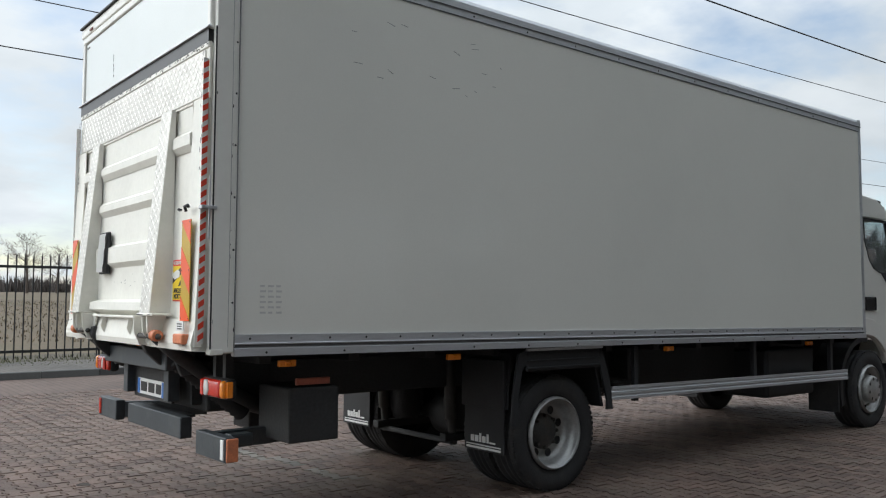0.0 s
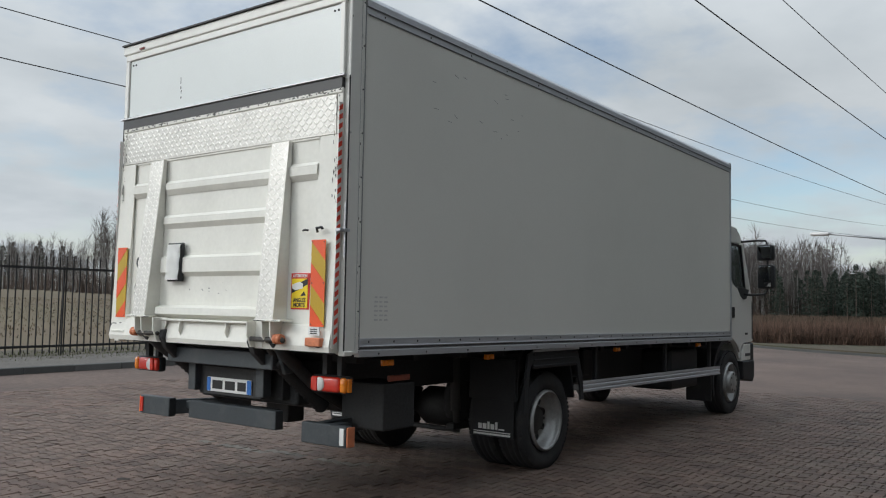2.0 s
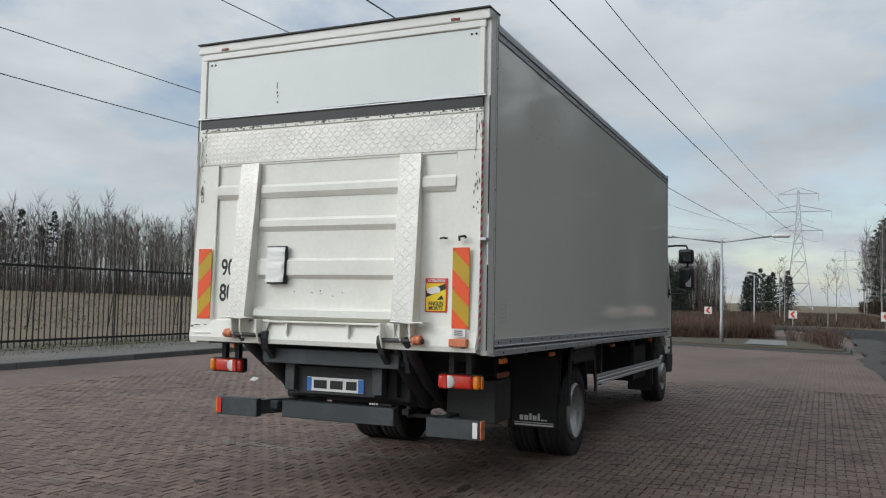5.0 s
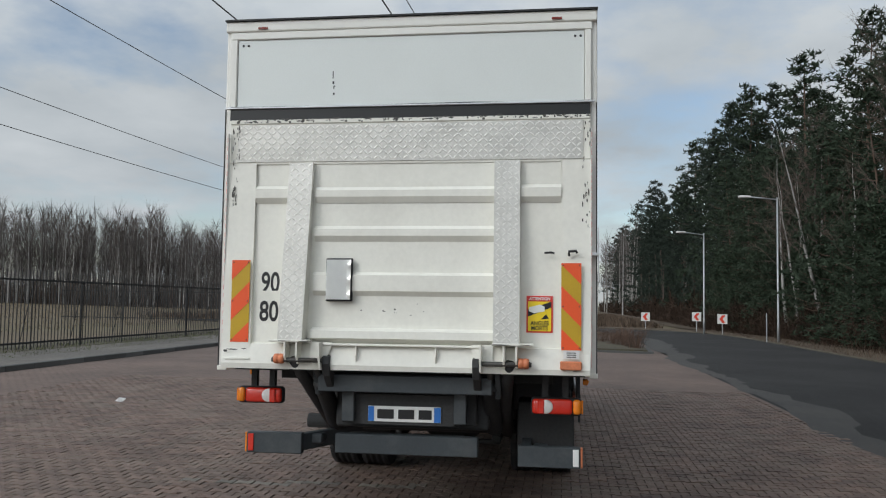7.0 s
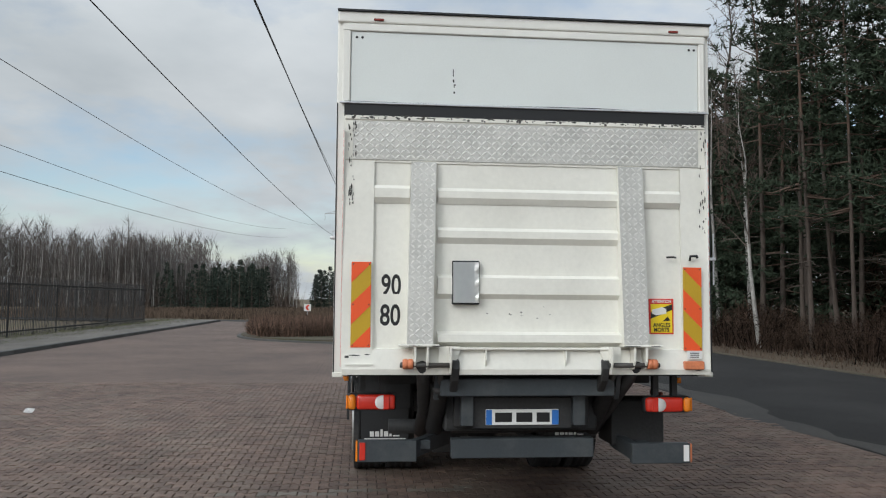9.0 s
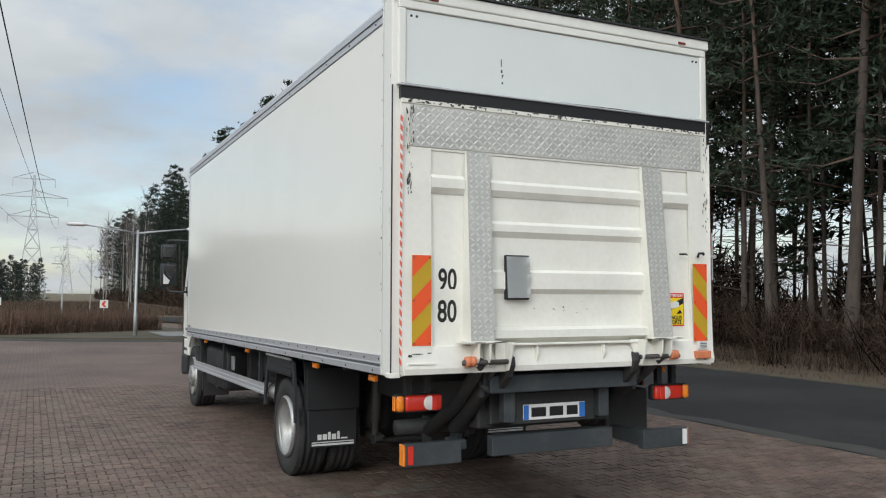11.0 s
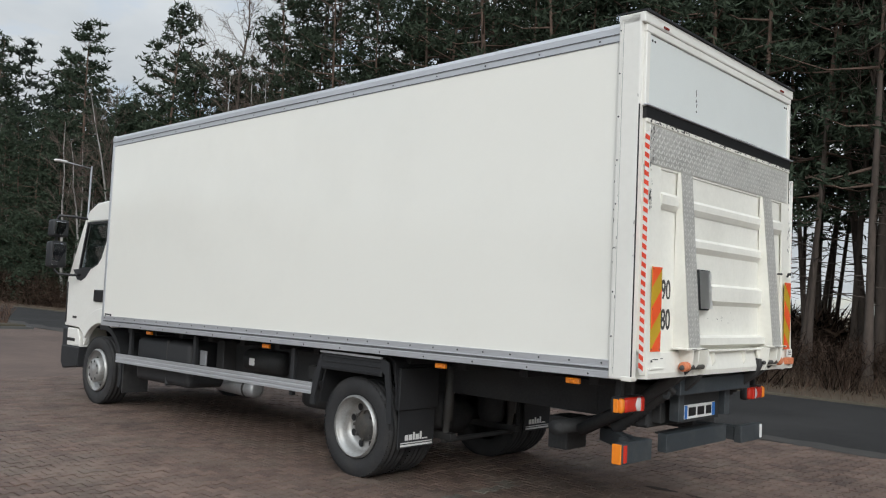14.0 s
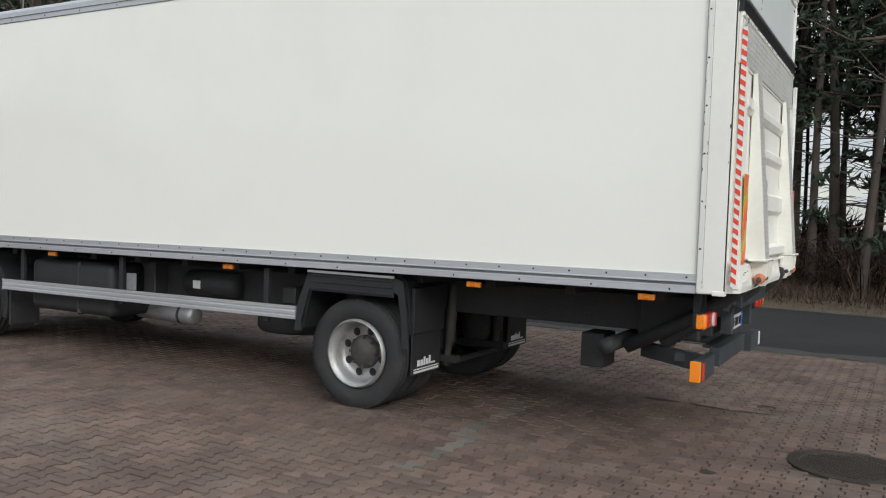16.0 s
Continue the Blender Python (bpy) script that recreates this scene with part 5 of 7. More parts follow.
def paver_sheet_material(m, tone=(1.0, 1.0, 1.0), row=0.113, length=0.166):
    """Distant paving: rows of pavers with dark joints and patchy wear."""
    m.use_nodes = True
    nt = m.node_tree
    bs = nt.nodes["Principled BSDF"]
    bs.inputs["Roughness"].default_value = 0.78
    co = nt.nodes.new("ShaderNodeTexCoord")
    mp = nt.nodes.new("ShaderNodeMapping")
    mp.inputs["Rotation"].default_value = (0, 0, radians(90))
    link(nt, co.outputs["Object"], mp.inputs[0])
    br = nt.nodes.new("ShaderNodeTexBrick")
    br.inputs["Scale"].default_value = 1.0
    br.inputs["Brick Width"].default_value, br.inputs["Row Height"].default_value = length, row
    br.inputs["Mortar Size"].default_value = 0.008
    br.inputs["Color1"].default_value, br.inputs["Color2"].default_value = (0.150 * tone[0], 0.100 * tone[1], 0.079 * tone[2], 1), (0.120 * tone[0], 0.080 * tone[1], 0.063 * tone[2], 1)
    br.inputs["Mortar"].default_value = (0.062, 0.046, 0.037, 1)
    link(nt, mp.outputs[0], br.inputs["Vector"])
    n1 = nt.nodes.new("ShaderNodeTexNoise")
    n1.inputs["Scale"].default_value, n1.inputs["Detail"].default_value, n1.inputs["Roughness"].default_value = 0.35, 9, 0.65
    link(nt, co.outputs["Object"], n1.inputs["Vector"])
    rg = nt.nodes.new("ShaderNodeMapRange")
    rg.inputs["From Min"].default_value, rg.inputs["From Max"].default_value = 0.3, 0.7
    rg.inputs["To Min"].default_value, rg.inputs["To Max"].default_value = 0.62, 1.3
    link(nt, n1.outputs["Fac"], rg.inputs["Value"])
    sc2 = nt.nodes.new("ShaderNodeVectorMath")
    sc2.operation = "SCALE"
    link(nt, br.outputs["Color"], sc2.inputs[0])
    link(nt, rg.outputs[0], sc2.inputs["Scale"])
    link(nt, sc2.outputs[0], bs.inputs["Base Color"])
    bp = nt.nodes.new("ShaderNodeBump")
    bp.inputs["Strength"].default_value, bp.inputs["Distance"].default_value = 0.5, 0.006
    bp.invert = True
    link(nt, br.outputs["Fac"], bp.inputs["Height"])
    link(nt, bp.outputs[0], bs.inputs["Normal"])


paver_sheet_material(JOINT_PAVER)
FOOT_PAVER = bpy.data.materials.new("footway_pavers")
paver_sheet_material(FOOT_PAVER, (1.02, 1.38, 1.50), 0.10, 0.20)
NEAR = (-0.6, 13.2, 1.33, 13.9)            # x0, x1, y0, y1 of the pavers that are laid one by one
X0, X1, Y0, Y1 = NEAR
# the far paving goes round the laid stretch; under that lies bare sand
far_yard = bpy.data.meshes.new("pavement")
far_yard.from_pydata([(x, y, -0.004) for x, y in
                      [(-60, road_y(-60)), (X0 + 0.1, road_y(X0)), (X0 + 0.1, kerb_y(X0)), (-60, kerb_y(-60))]
                      + [(X0 + 0.1, Y1 - 0.1), (X1, Y1 - 0.1), (X1, kerb_y(X1)), (X0 + 0.1, kerb_y(X0))]
                      + [(X0 + 0.1, road_y(X0)), (X1, road_y(X1)), (X1, Y0 + 0.12), (X0 + 0.1, Y0 + 0.12)]
                      + [(X1, road_y(X1)), (27, road_y(27)), (27, kerb_y(27)), (X1, kerb_y(X1))]
                      + [(27, road_y(27)), (36, road_y(36)), (36, kerb_y(36)), (27, kerb_y(27))]
                      + [(36, road_y(36)), (50, 4.0), (58, kerb_y(58)), (36, kerb_y(36))]],
                     [], [tuple(range(4 * k, 4 * k + 4)) for k in range(6)])
far_yard.materials.append(JOINT_PAVER)
pavement = tagged(new("pavement", far_yard), "reddish interlocking concrete paver yard", "pavement", kind="structure")
sand = raw("paver_bed", [(X0, Y0, -0.012), (X1, Y0, -0.012), (X1, Y1, -0.012), (X0, Y1, -0.012)], [(0, 1, 2, 3)], JOINT, pavement)

# road: straight past the yard, then bending to the left
ROAD = [(-90, -1.75), (-40, -1.75), (0, -1.72), (20, -1.72), (34, -1.75), (42, -1.7), (47, -1.3), (51, -0.2), (54, 2), (56, 5.5), (57.5, 10), (59, 18), (60.5, 27), (61.5, 34)]


def ribbon(pts, a, b, z):
    """Vertices and faces of a strip between offsets a and b to the left of a line."""
    vs, fs = [], []
    for i, p in enumerate(pts):
        q0, q1 = Vector(pts[max(i - 1, 0)]), Vector(pts[min(i + 1, len(pts) - 1)])
        d = (q1 - q0).normalized()
        n = Vector((-d.y, d.x))
        for o in (a, b):
            c = Vector(p) + n * o
            vs.append((c.x, c.y, z))
        if i:
            fs.append((2 * i - 2, 2 * i, 2 * i + 1, 2 * i - 1))
    return vs, fs


def smooth_line(pts, n=6):
    out = []
    P = [Vector(p) for p in pts]
    for i in range(len(P) - 1):
        p0, p1, p2, p3 = P[max(i - 1, 0)], P[i], P[i + 1], P[min(i + 2, len(P) - 1)]
        for k in range(n):
            t = k / n
            out.append(0.5 * ((2 * p1) + (p2 - p0) * t + (2 * p0 - 5 * p1 + 4 * p2 - p3) * t * t + (3 * p1 - p0 - 3 * p2 + p3) * t ** 3))
    out.append(P[-1])
    return [(p.x, p.y) for p in out]


RL = smooth_line(ROAD)
tagged(raw("road", *ribbon(RL, -3.05, 3.08, -0.006), ASPHALT), "dark grey worn asphalt road", "road", kind="structure")
rs = random.Random(17)
sv, sf = [], []
x, worn, inner = -30.0, 3.08, 2.5
while x < 40.0:
    # a ragged strip whose width wanders
    worn = min(3.42, max(3.0, worn + rs.uniform(-0.14, 0.14)))
    inner = min(2.85, max(1.9, inner + rs.uniform(-0.22, 0.22)))
    sv += [(x, -1.73 + inner, 0.001), (x, -1.73 + worn, 0.001)]
    if len(sv) > 2:
        n = len(sv)
        sf.append((n - 4, n - 2, n - 1, n - 3))
    x += rs.uniform(0.2, 0.8)
tagged(raw("road_shoulder", sv, sf, SHOULDER), "dusty worn edge of the asphalt", "road", kind="structure")
tagged(raw("verge", *ribbon(RL, -8.0, -3.15, -0.03), FOREST_FLOOR), "leaf-strewn dry grass verge beside the road", "verge", kind="structure")
kv, kf = ribbon(RL, -3.19, -3.05, 0.035)
n = len(kv) // 2
tagged(raw("road_kerb", kv + [(x, y, -0.05) for x, y, z in kv], kf + [(2 * i + 1, 2 * i + 3, 2 * i + 3 + 2 * n, 2 * i + 1 + 2 * n) for i in range(n - 1)], EDGING), "dusty beige concrete road edging", "kerb", kind="structure")
tagged(raw("forest_floor", [(-90, -7.4, -0.02), (0, -7.2, -0.02), (40, -7.0, -0.02), (52, -6.0, -0.02), (64, -4.2, -0.02), (220, -4.5, -0.02), (220, -80, 0.0), (-90, -80, 0.0)], [(0, 1, 2, 3, 4, 5, 6, 7)], FOREST_FLOOR), "brown forest floor with needles and leaves", "ground", kind="structure")

# kerb along the field side, footway and fence
kerb = tagged(new("field_kerb"), "dark grey concrete kerb", "kerb", kind="structure")
bm = cube(-0.497, 0.497, -0.075, 0.075, -0.06, 0.12, 0.012)
first = finish("kerb_stone", bm, KERB, kerb)
KT = math.degrees(math.atan(0.006))
first.matrix_basis = pose(-14.5, kerb_y(-14.5) + 0.08, 0, 0, 0, KT)
for k in range(1, 72):
    share(first, kerb, pose(-14.5 + k, kerb_y(-14.5 + k) + 0.08, 0, 0, 0, KT))
tagged(raw("footway", [(-60, kerb_y(-60) + 0.15, 0.11), (57.5, kerb_y(57) + 0.15, 0.11), (57.5, fence_y(57) - 0.4, 0.11), (-60, fence_y(-60) - 0.4, 0.11)], [(0, 1, 2, 3)], FOOT_PAVER), "grey paved footway along the fence", "footway", kind="structure")
tagged(raw("grass_strip", [(-60, fence_y(-60) - 0.4, 0.10), (60, fence_y(60) - 0.4, 0.10), (60, fence_y(60) + 3.5, 0.0), (-60, fence_y(-60) + 3.5, 0.0)], [(0, 1, 2, 3)], VERGE), "short winter grass below the fence", "grass", kind="structure")

FZ, FH, PITCH = 0.08, 2.28, 0.165
fence = thing("metal_fence", "black metal bar fence with pointed tips", "fence", at=(15, fence_y(15), FZ))
BAR = [(-0.013, 0.06), (0.013, 0.06), (0.013, FH - 0.08), (0.0, FH), (-0.013, FH - 0.08)]
bar0 = part("bar", prism(bmesh.new(), BAR, "y", -0.009, 0.009), FENCE, fence)
bar0.matrix_basis = pose(-12, fence_y(-12), FZ)
for k in range(1, 298):
    x = -12 + k * PITCH
    share(bar0, fence, pose(x, fence_y(x), FZ))
FT = math.degrees(math.atan(0.011))
for z in (0.22, FH - 0.30):
    bm = cube(-31, 30.5, -0.02, 0.02, z - 0.028, z + 0.028)
    bmesh.ops.transform(bm, matrix=pose(18.7, fence_y(18.7), FZ, 0, 0, FT), verts=bm.verts)
    part("fence_rail", bm, FENCE, fence)
for k in range(25):
    x = -11.9 + k * 2.54
    bm = bmesh.new()
    tube(bm, [(x, fence_y(x) + 0.03, -0.05), (x, fence_y(x) + 0.03, FZ + FH - 0.25)], 0.022, 6)
    part("fence_post", bm, FENCE, fence)
    # slanting stay behind each post
    bm = bmesh.new()
    tube(bm, [(x + 0.25, fence_y(x) + 0.6, -0.05), (x, fence_y(x) + 0.05, FZ + 1.75)], 0.014, 5)
    part("stay", bm, FENCE, fence)
# the fence turns away at its far end
bm = bmesh.new()
for k in range(298, 370):
    x = -12 + k * PITCH
    prism(bm, [(x + u, FZ + w) for u, w in BAR], "y", fence_y(x) - 0.009, fence_y(x) + 0.009)
for k in range(110):
    y = fence_y(49.2) + k * PITCH
    prism(bm, [(y + u, FZ + w) for u, w in BAR], "x", 49.19, 49.21)
part("far_fence_run", bm, FENCE, fence, kind="stuff")
for z in (0.22, FH - 0.30):
    part("fence_rail", cube(49.18, 49.22, fence_y(49.2), fence_y(49.2) + 18.2, FZ + z - 0.028, FZ + z + 0.028), FENCE, fence)

# island between yard and road bend: low kerb, grass, bare shrubs
ISLAND = [(25.6, 1.75), (26.2, 4.0), (27.1, 6.4), (28.6, 9.4), (30.4, 11.2), (33.5, 12.2), (37.0, 11.8), (39.0, 9.0), (38.2, 5.8), (35.4, 3.2), (31.5, 2.0), (28, 1.65)]
ISL = smooth_line(ISLAND, 4)
bm = bmesh.new()
prism(bm, ISL, "z", -0.05, 0.07)
tagged(finish("island_kerb", bm, KERB), "low concrete kerb of a planted island", "kerb", kind="structure")
c = Vector((sum(p[0] for p in ISL) / len(ISL), sum(p[1] for p in ISL) / len(ISL)))
inner = [((p[0] - c.x) * 0.975 + c.x, (p[1] - c.y) * 0.965 + c.y) for p in ISL]
bm = bmesh.new()
prism(bm, inner, "z", 0.0, 0.12)
tagged(finish("island_soil", bm, VERGE), "winter grass and soil on the island", "ground", kind="structure")

tagged(raw("concrete_slab", [(27.2, 3.6, 0.145), (31.2, 3.8, 0.145), (31.4, 5.1, 0.145), (27.5, 5.0, 0.145)], [(0, 1, 2, 3)], CONCRETE), "pale concrete slab set in the island", "slab", kind="structure")

# manhole cover
MX, MY = 1.44, 6.33
mh = thing("manhole_cover", "round cast-iron manhole cover set in the pavers", "manhole", at=(MX, MY, 0))
part("frame_ring", lathe(bmesh.new(), [(-0.02, 0.375), (0.004, 0.375), (0.005, 0.335), (-0.004, 0.332), (-0.01, 0.30)], (MX, MY, 0), "z", 48), IRON, mh)
bm = bmesh.new()
lathe(bm, [(0.002, 0.330), (0.003, 0.300), (-0.003, 0.295), (-0.003, 0.001)], (MX, MY, 0), "z", 48)
cover = part("cover", bm, IRON, mh, "cast-iron lid with raised studs")
bm = bmesh.new()
for i in range(-7, 8):
    for j in range(-7, 8):
        x, y = i * 0.038 + (j % 2) * 0.019, j * 0.038
        if math.hypot(x, y) < 0.275:
            box(bm, MX + x - 0.011, MX + x + 0.011, MY + y - 0.011, MY + y + 0.011, -0.004, 0.004)
part("studs", bm, IRON, cover, kind="stuff")

# litter on the yard
bm = bmesh.new()
rs = random.Random(3)
g = [[bm.verts.new((8.74 + i * 0.030 + rs.uniform(-0.012, 0.012), 11.42 + j * 0.040 + rs.uniform(-0.012, 0.012), 0.006 + rs.random() * 0.03 + 0.014 * i)) for j in range(4)] for i in range(4)]
for i in range(3):
    for j in range(3):
        bm.faces.new((g[i][j], g[i + 1][j], g[i + 1][j + 1], g[i][j + 1]))
bmesh.ops.solidify(bm, geom=bm.faces[:], thickness=0.002)
tagged(finish("paper_scrap", bm, PAPER), "crumpled white paper scrap on the pavers", "litter")
# dirt and oil on the pavers
STAIN = material("oily_dirt", (0.046, 0.035, 0.029), 0.8, spec=0.25, var=0.3, scale=8, fine=60, bump=0.2)
rs = random.Random(21)


def stain(x, y, a, b, turn, label):
    """A flat blot with a ragged outline, a and b: half its length and width."""
    bm = bmesh.new()
    rim = []
    for i in range(18):
        q = i * math.tau / 18
        u, w = a * math.cos(q) * rs.uniform(0.65, 1.1), b * math.sin(q) * rs.uniform(0.6, 1.15)
        rim.append((x + u * math.cos(turn) - w * math.sin(turn), y + u * math.sin(turn) + w * math.cos(turn)))
    prism(bm, rim, "z", 0.004, 0.0055)
    tagged(finish("oil_stain", bm, STAIN), label, "stain", "stains on the yard")


stain(2.19, 7.06, 0.055, 0.065, 0.2, "small dark blot of oily dirt on the pavers")
stain(2.98, 5.10, 0.17, 0.045, 0.05, "long dark oil stain on the pavers")
stain(2.58, 5.12, 0.22, 0.020, -0.12, "thin dark oil streak on the pavers")
stain(2.22, 5.11, 0.16, 0.014, 0.10, "thin dark oil streak on the pavers")
stain(2.19, 4.765, 0.10, 0.022, 0.05, "short dark oil streak on the pavers")
# near the road: rows of small black discs painting the dark of holes
bm = bmesh.new()
for x, y in ((2.03, 3.28), (1.78, 3.50), (1.62, 3.83), (1.49, 4.04), (1.35, 4.19)):
    for i in range(2):
        for j in range(3):
            lathe(bm, [(0.0045, 0.012), (0.0055, 0.010), (0.0055, 0.0005)], (x + (i - 0.5) * 0.045, y + (j - 1) * 0.10, 0), "z", 7)
tagged(finish("joint_hole", bm, INK), "small black discs standing for dark holes in the pavers", "hole", kind="stuff")


# ---- street furniture ----
def street_lamp(x, y, h, arms, lean=0.0):
    """A galvanised pole with arms: (length, heading in degrees)."""
    t = thing("street_lamp", "galvanised street lamp with flat lamp head", "street lamp", "street lamps", at=(x, y, 0))
    bm = bmesh.new()
    tube(bm, [(x, y, -0.05), (x, y, 0.9), (x + lean * 0.2, y, 0.95), (x + lean, y, h)], [0.07, 0.065, 0.05, 0.038], 12)
    part("pole", bm, GALV, t, "", True)
    for length, head in arms:
        d = Vector((math.cos(radians(head)), math.sin(radians(head)), 0))
        p = Vector((x + lean, y, h))
        bm = bmesh.new()
        tube(bm, [p - Vector((0, 0, 0.1)), p + d * length + Vector((0, 0, 0.12 * (length > 1.6)))], 0.03, 8)
        part("arm", bm, GALV, t, "", True)
        e = p + d * length + Vector((0, 0, 0.12 * (length > 1.6)))
        bm = cube(-0.05, 0.55, -0.12, 0.12, -0.06, 0.06, 0.05, 2)
        bmesh.ops.transform(bm, matrix=Matrix.Translation(e) @ Matrix.Rotation(radians(head), 4, "Z"), verts=bm.verts)
        part("lamp_head", bm, CLEAR, t, "pale grey lamp head", True)
    return t


street_lamp(38.9, -5.5, 6.95, [(1.35, 100)])
street_lamp(49.4, -3.76, 6.1, [(1.35, 115)])
street_lamp(28.6, 5.85, 3.82, [(1.75, 95), (1.75, -85)])
street_lamp(63.5, 7.2, 3.7, [(0.2, 95)])


def chevron_sign(x, y, head, h=1.45, w=0.55):
    """A square board on a post; head: the heading that it faces."""
    t = thing("chevron_sign", "white road sign with a red chevron on a steel post", "road sign", "chevron signs", at=(x, y, 0))
    m = Matrix.Translation((x, y, 0)) @ Matrix.Rotation(radians(head), 4, "Z")

    def add(name, bm, mat, parent, label=""):
        bmesh.ops.transform(bm, matrix=m, verts=bm.verts)
        return part(name, bm, mat, parent, label)
    bm = bmesh.new()
    tube(bm, [(-0.03, 0, -0.05), (-0.03, 0, h)], 0.03, 8)
    add("post", bm, GALV, t)
    b = add("board", cube(-0.005, 0.005, -w / 2, w / 2, h - w, h, 0.003), TAPE_WHITE, t)
    bm = bmesh.new()
    k = w / 2
    c = h - k
    prism(bm, [(0.62 * k, c + 0.8 * k), (0.0, c + 0.8 * k), (-0.62 * k, c), (0.0, c - 0.8 * k), (0.62 * k, c - 0.8 * k), (0.05 * k, c)], "x", 0.005, 0.009)
    add("chevron", bm, TAPE_RED, b, "red chevron")


chevron_sign(59.6, -1.28, 178, 1.15, 0.62)
chevron_sign(54.9, -4.17, 178, 1.25, 0.60)
chevron_sign(47.6, -4.50, 178, 1.20, 0.56)
chevron_sign(62.1, 4.5, 182, 1.1, 0.56)
chevron_sign(73.0, 11.64, 190, 1.2, 0.62)
bm = bmesh.new()
tube(bm, [(38.0, -4.75, -0.05), (38.0, -4.75, 1.35)], 0.025, 8)
tagged(finish("marker_post", bm, GALV), "plain grey roadside post", "post")


def pylon(x, y, h, s=1.0):
    """A lattice power pylon, its arms along y."""
    t = thing("power_pylon", "grey lattice power pylon", "pylon", "power pylons", at=(x, y, 0))
    b, w = 4.2 * s, 0.9 * s
    zs = [0, 0.22, 0.40, 0.55, 0.66, 0.76, 0.86, 0.94, 1.0]

    def half(f):
        return b * (1 - f / 0.66) + w * (f / 0.66) if f < 0.66 else w * (1 - 0.75 * (f - 0.66) / 0.34)
    bm = bmesh.new()
    r = 0.14 * s
    for i in range(len(zs) - 1):
        f0, f1 = zs[i], zs[i + 1]
        a0, a1 = half(f0), half(f1)
        for sx, sy, tx, ty in ((1, 1, 1, -1), (1, -1, -1, -1), (-1, -1, -1, 1), (-1, 1, 1, 1)):
            p0, p1 = (x + sx * a0, y + sy * a0, f0 * h), (x + sx * a1, y + sy * a1, f1 * h)
            q0, q1 = (x + tx * a0, y + ty * a0, f0 * h), (x + tx * a1, y + ty * a1, f1 * h)
            tube(bm, [p0, p1], r, 4)
            tube(bm, [p0, q1], r * 0.6, 4)
            tube(bm, [q0, p1], r * 0.6, 4)
            tube(bm, [p1, q1], r * 0.6, 4)
    part("tower", bm, GALV, t)
    for f, L in ((0.66, 7.2), (0.82, 9.8), (0.97, 6.0)):
        L *= s
        bm = bmesh.new()
        a = half(f)
        for sy in (1, -1):
            for sx in (1, -1):
                tube(bm, [(x + sx * a, y + sy * a, f * h), (x, y + sy * L, f * h)], r * 0.8, 4)
                tube(bm, [(x + sx * a, y + sy * a, f * h + 2.0 * s), (x, y + sy * L, f * h)], r * 0.7, 4)
            tube(bm, [(x, y + sy * L, f * h), (x, y + sy * L, f * h - 2.6 * s)], r * 0.7, 4)
        part("cross_arm", bm, GALV, t)


pylon(290, 9.7, 38.5)
pylon(620, -11, 39)


# ---- trees ----
class Mesh:
    """Collects vertices and faces for one joined mesh."""

    def __init__(self):
        self.v, self.f, self.n = [], [], 0

    def add(self, v, f):
        v = np.asarray(v, float)
        self.v.append(v)
        self.f += [tuple(int(i) + self.n for i in q) for q in f]
        self.n += len(v)

    def limb(self, pts, radii, n=5):
        pts = np.asarray(pts, float)
        ring, faces = [], []
        for i in range(len(pts)):
            d = pts[min(i + 1, len(pts) - 1)] - pts[max(i - 1, 0)]
            d = d / (np.linalg.norm(d) + 1e-9)
            a = np.cross(d, (0.0, 0.0, 1.0) if abs(d[2]) < 0.9 else (1.0, 0.0, 0.0))
            a /= np.linalg.norm(a)
            b = np.cross(d, a)
            k = np.arange(n) * math.tau / n
            ring.append(pts[i] + radii[i] * (np.cos(k)[:, None] * a + np.sin(k)[:, None] * b))
            if i:
                for j in range(n):
                    faces.append(((i - 1) * n + j, (i - 1) * n + (j + 1) % n, i * n + (j + 1) % n, i * n + j))
        self.add(np.concatenate(ring), faces)

    def blades(self, centres, dirs, length, width, rng):
        """Thin triangles that stand out from the centres along dirs."""
        centres, dirs = np.asarray(centres), np.asarray(dirs)
        m = len(centres)
        side = np.cross(dirs, rng.normal(size=(m, 3)))
        side /= np.linalg.norm(side, axis=1)[:, None] + 1e-9
        L = (length * rng.uniform(0.6, 1.2, m))[:, None]
        w = (width * rng.uniform(0.6, 1.2, m))[:, None]
        v = np.stack([centres - side * w, centres + side * w, centres + dirs * L], 1).reshape(-1, 3)
        self.v.append(v)
        base = self.n + 3 * np.arange(m)
        self.f += list(zip(base.tolist(), (base + 1).tolist(), (base + 2).tolist()))
        self.n += 3 * m

    def data(self, name, mat, smooth=False):
        me = bpy.data.meshes.new(name)
        me.from_pydata(np.concatenate(self.v).tolist(), [], self.f)
        me.materials.append(mat)
        if smooth:
            for p in me.polygons:
                p.use_smooth = True
        return me


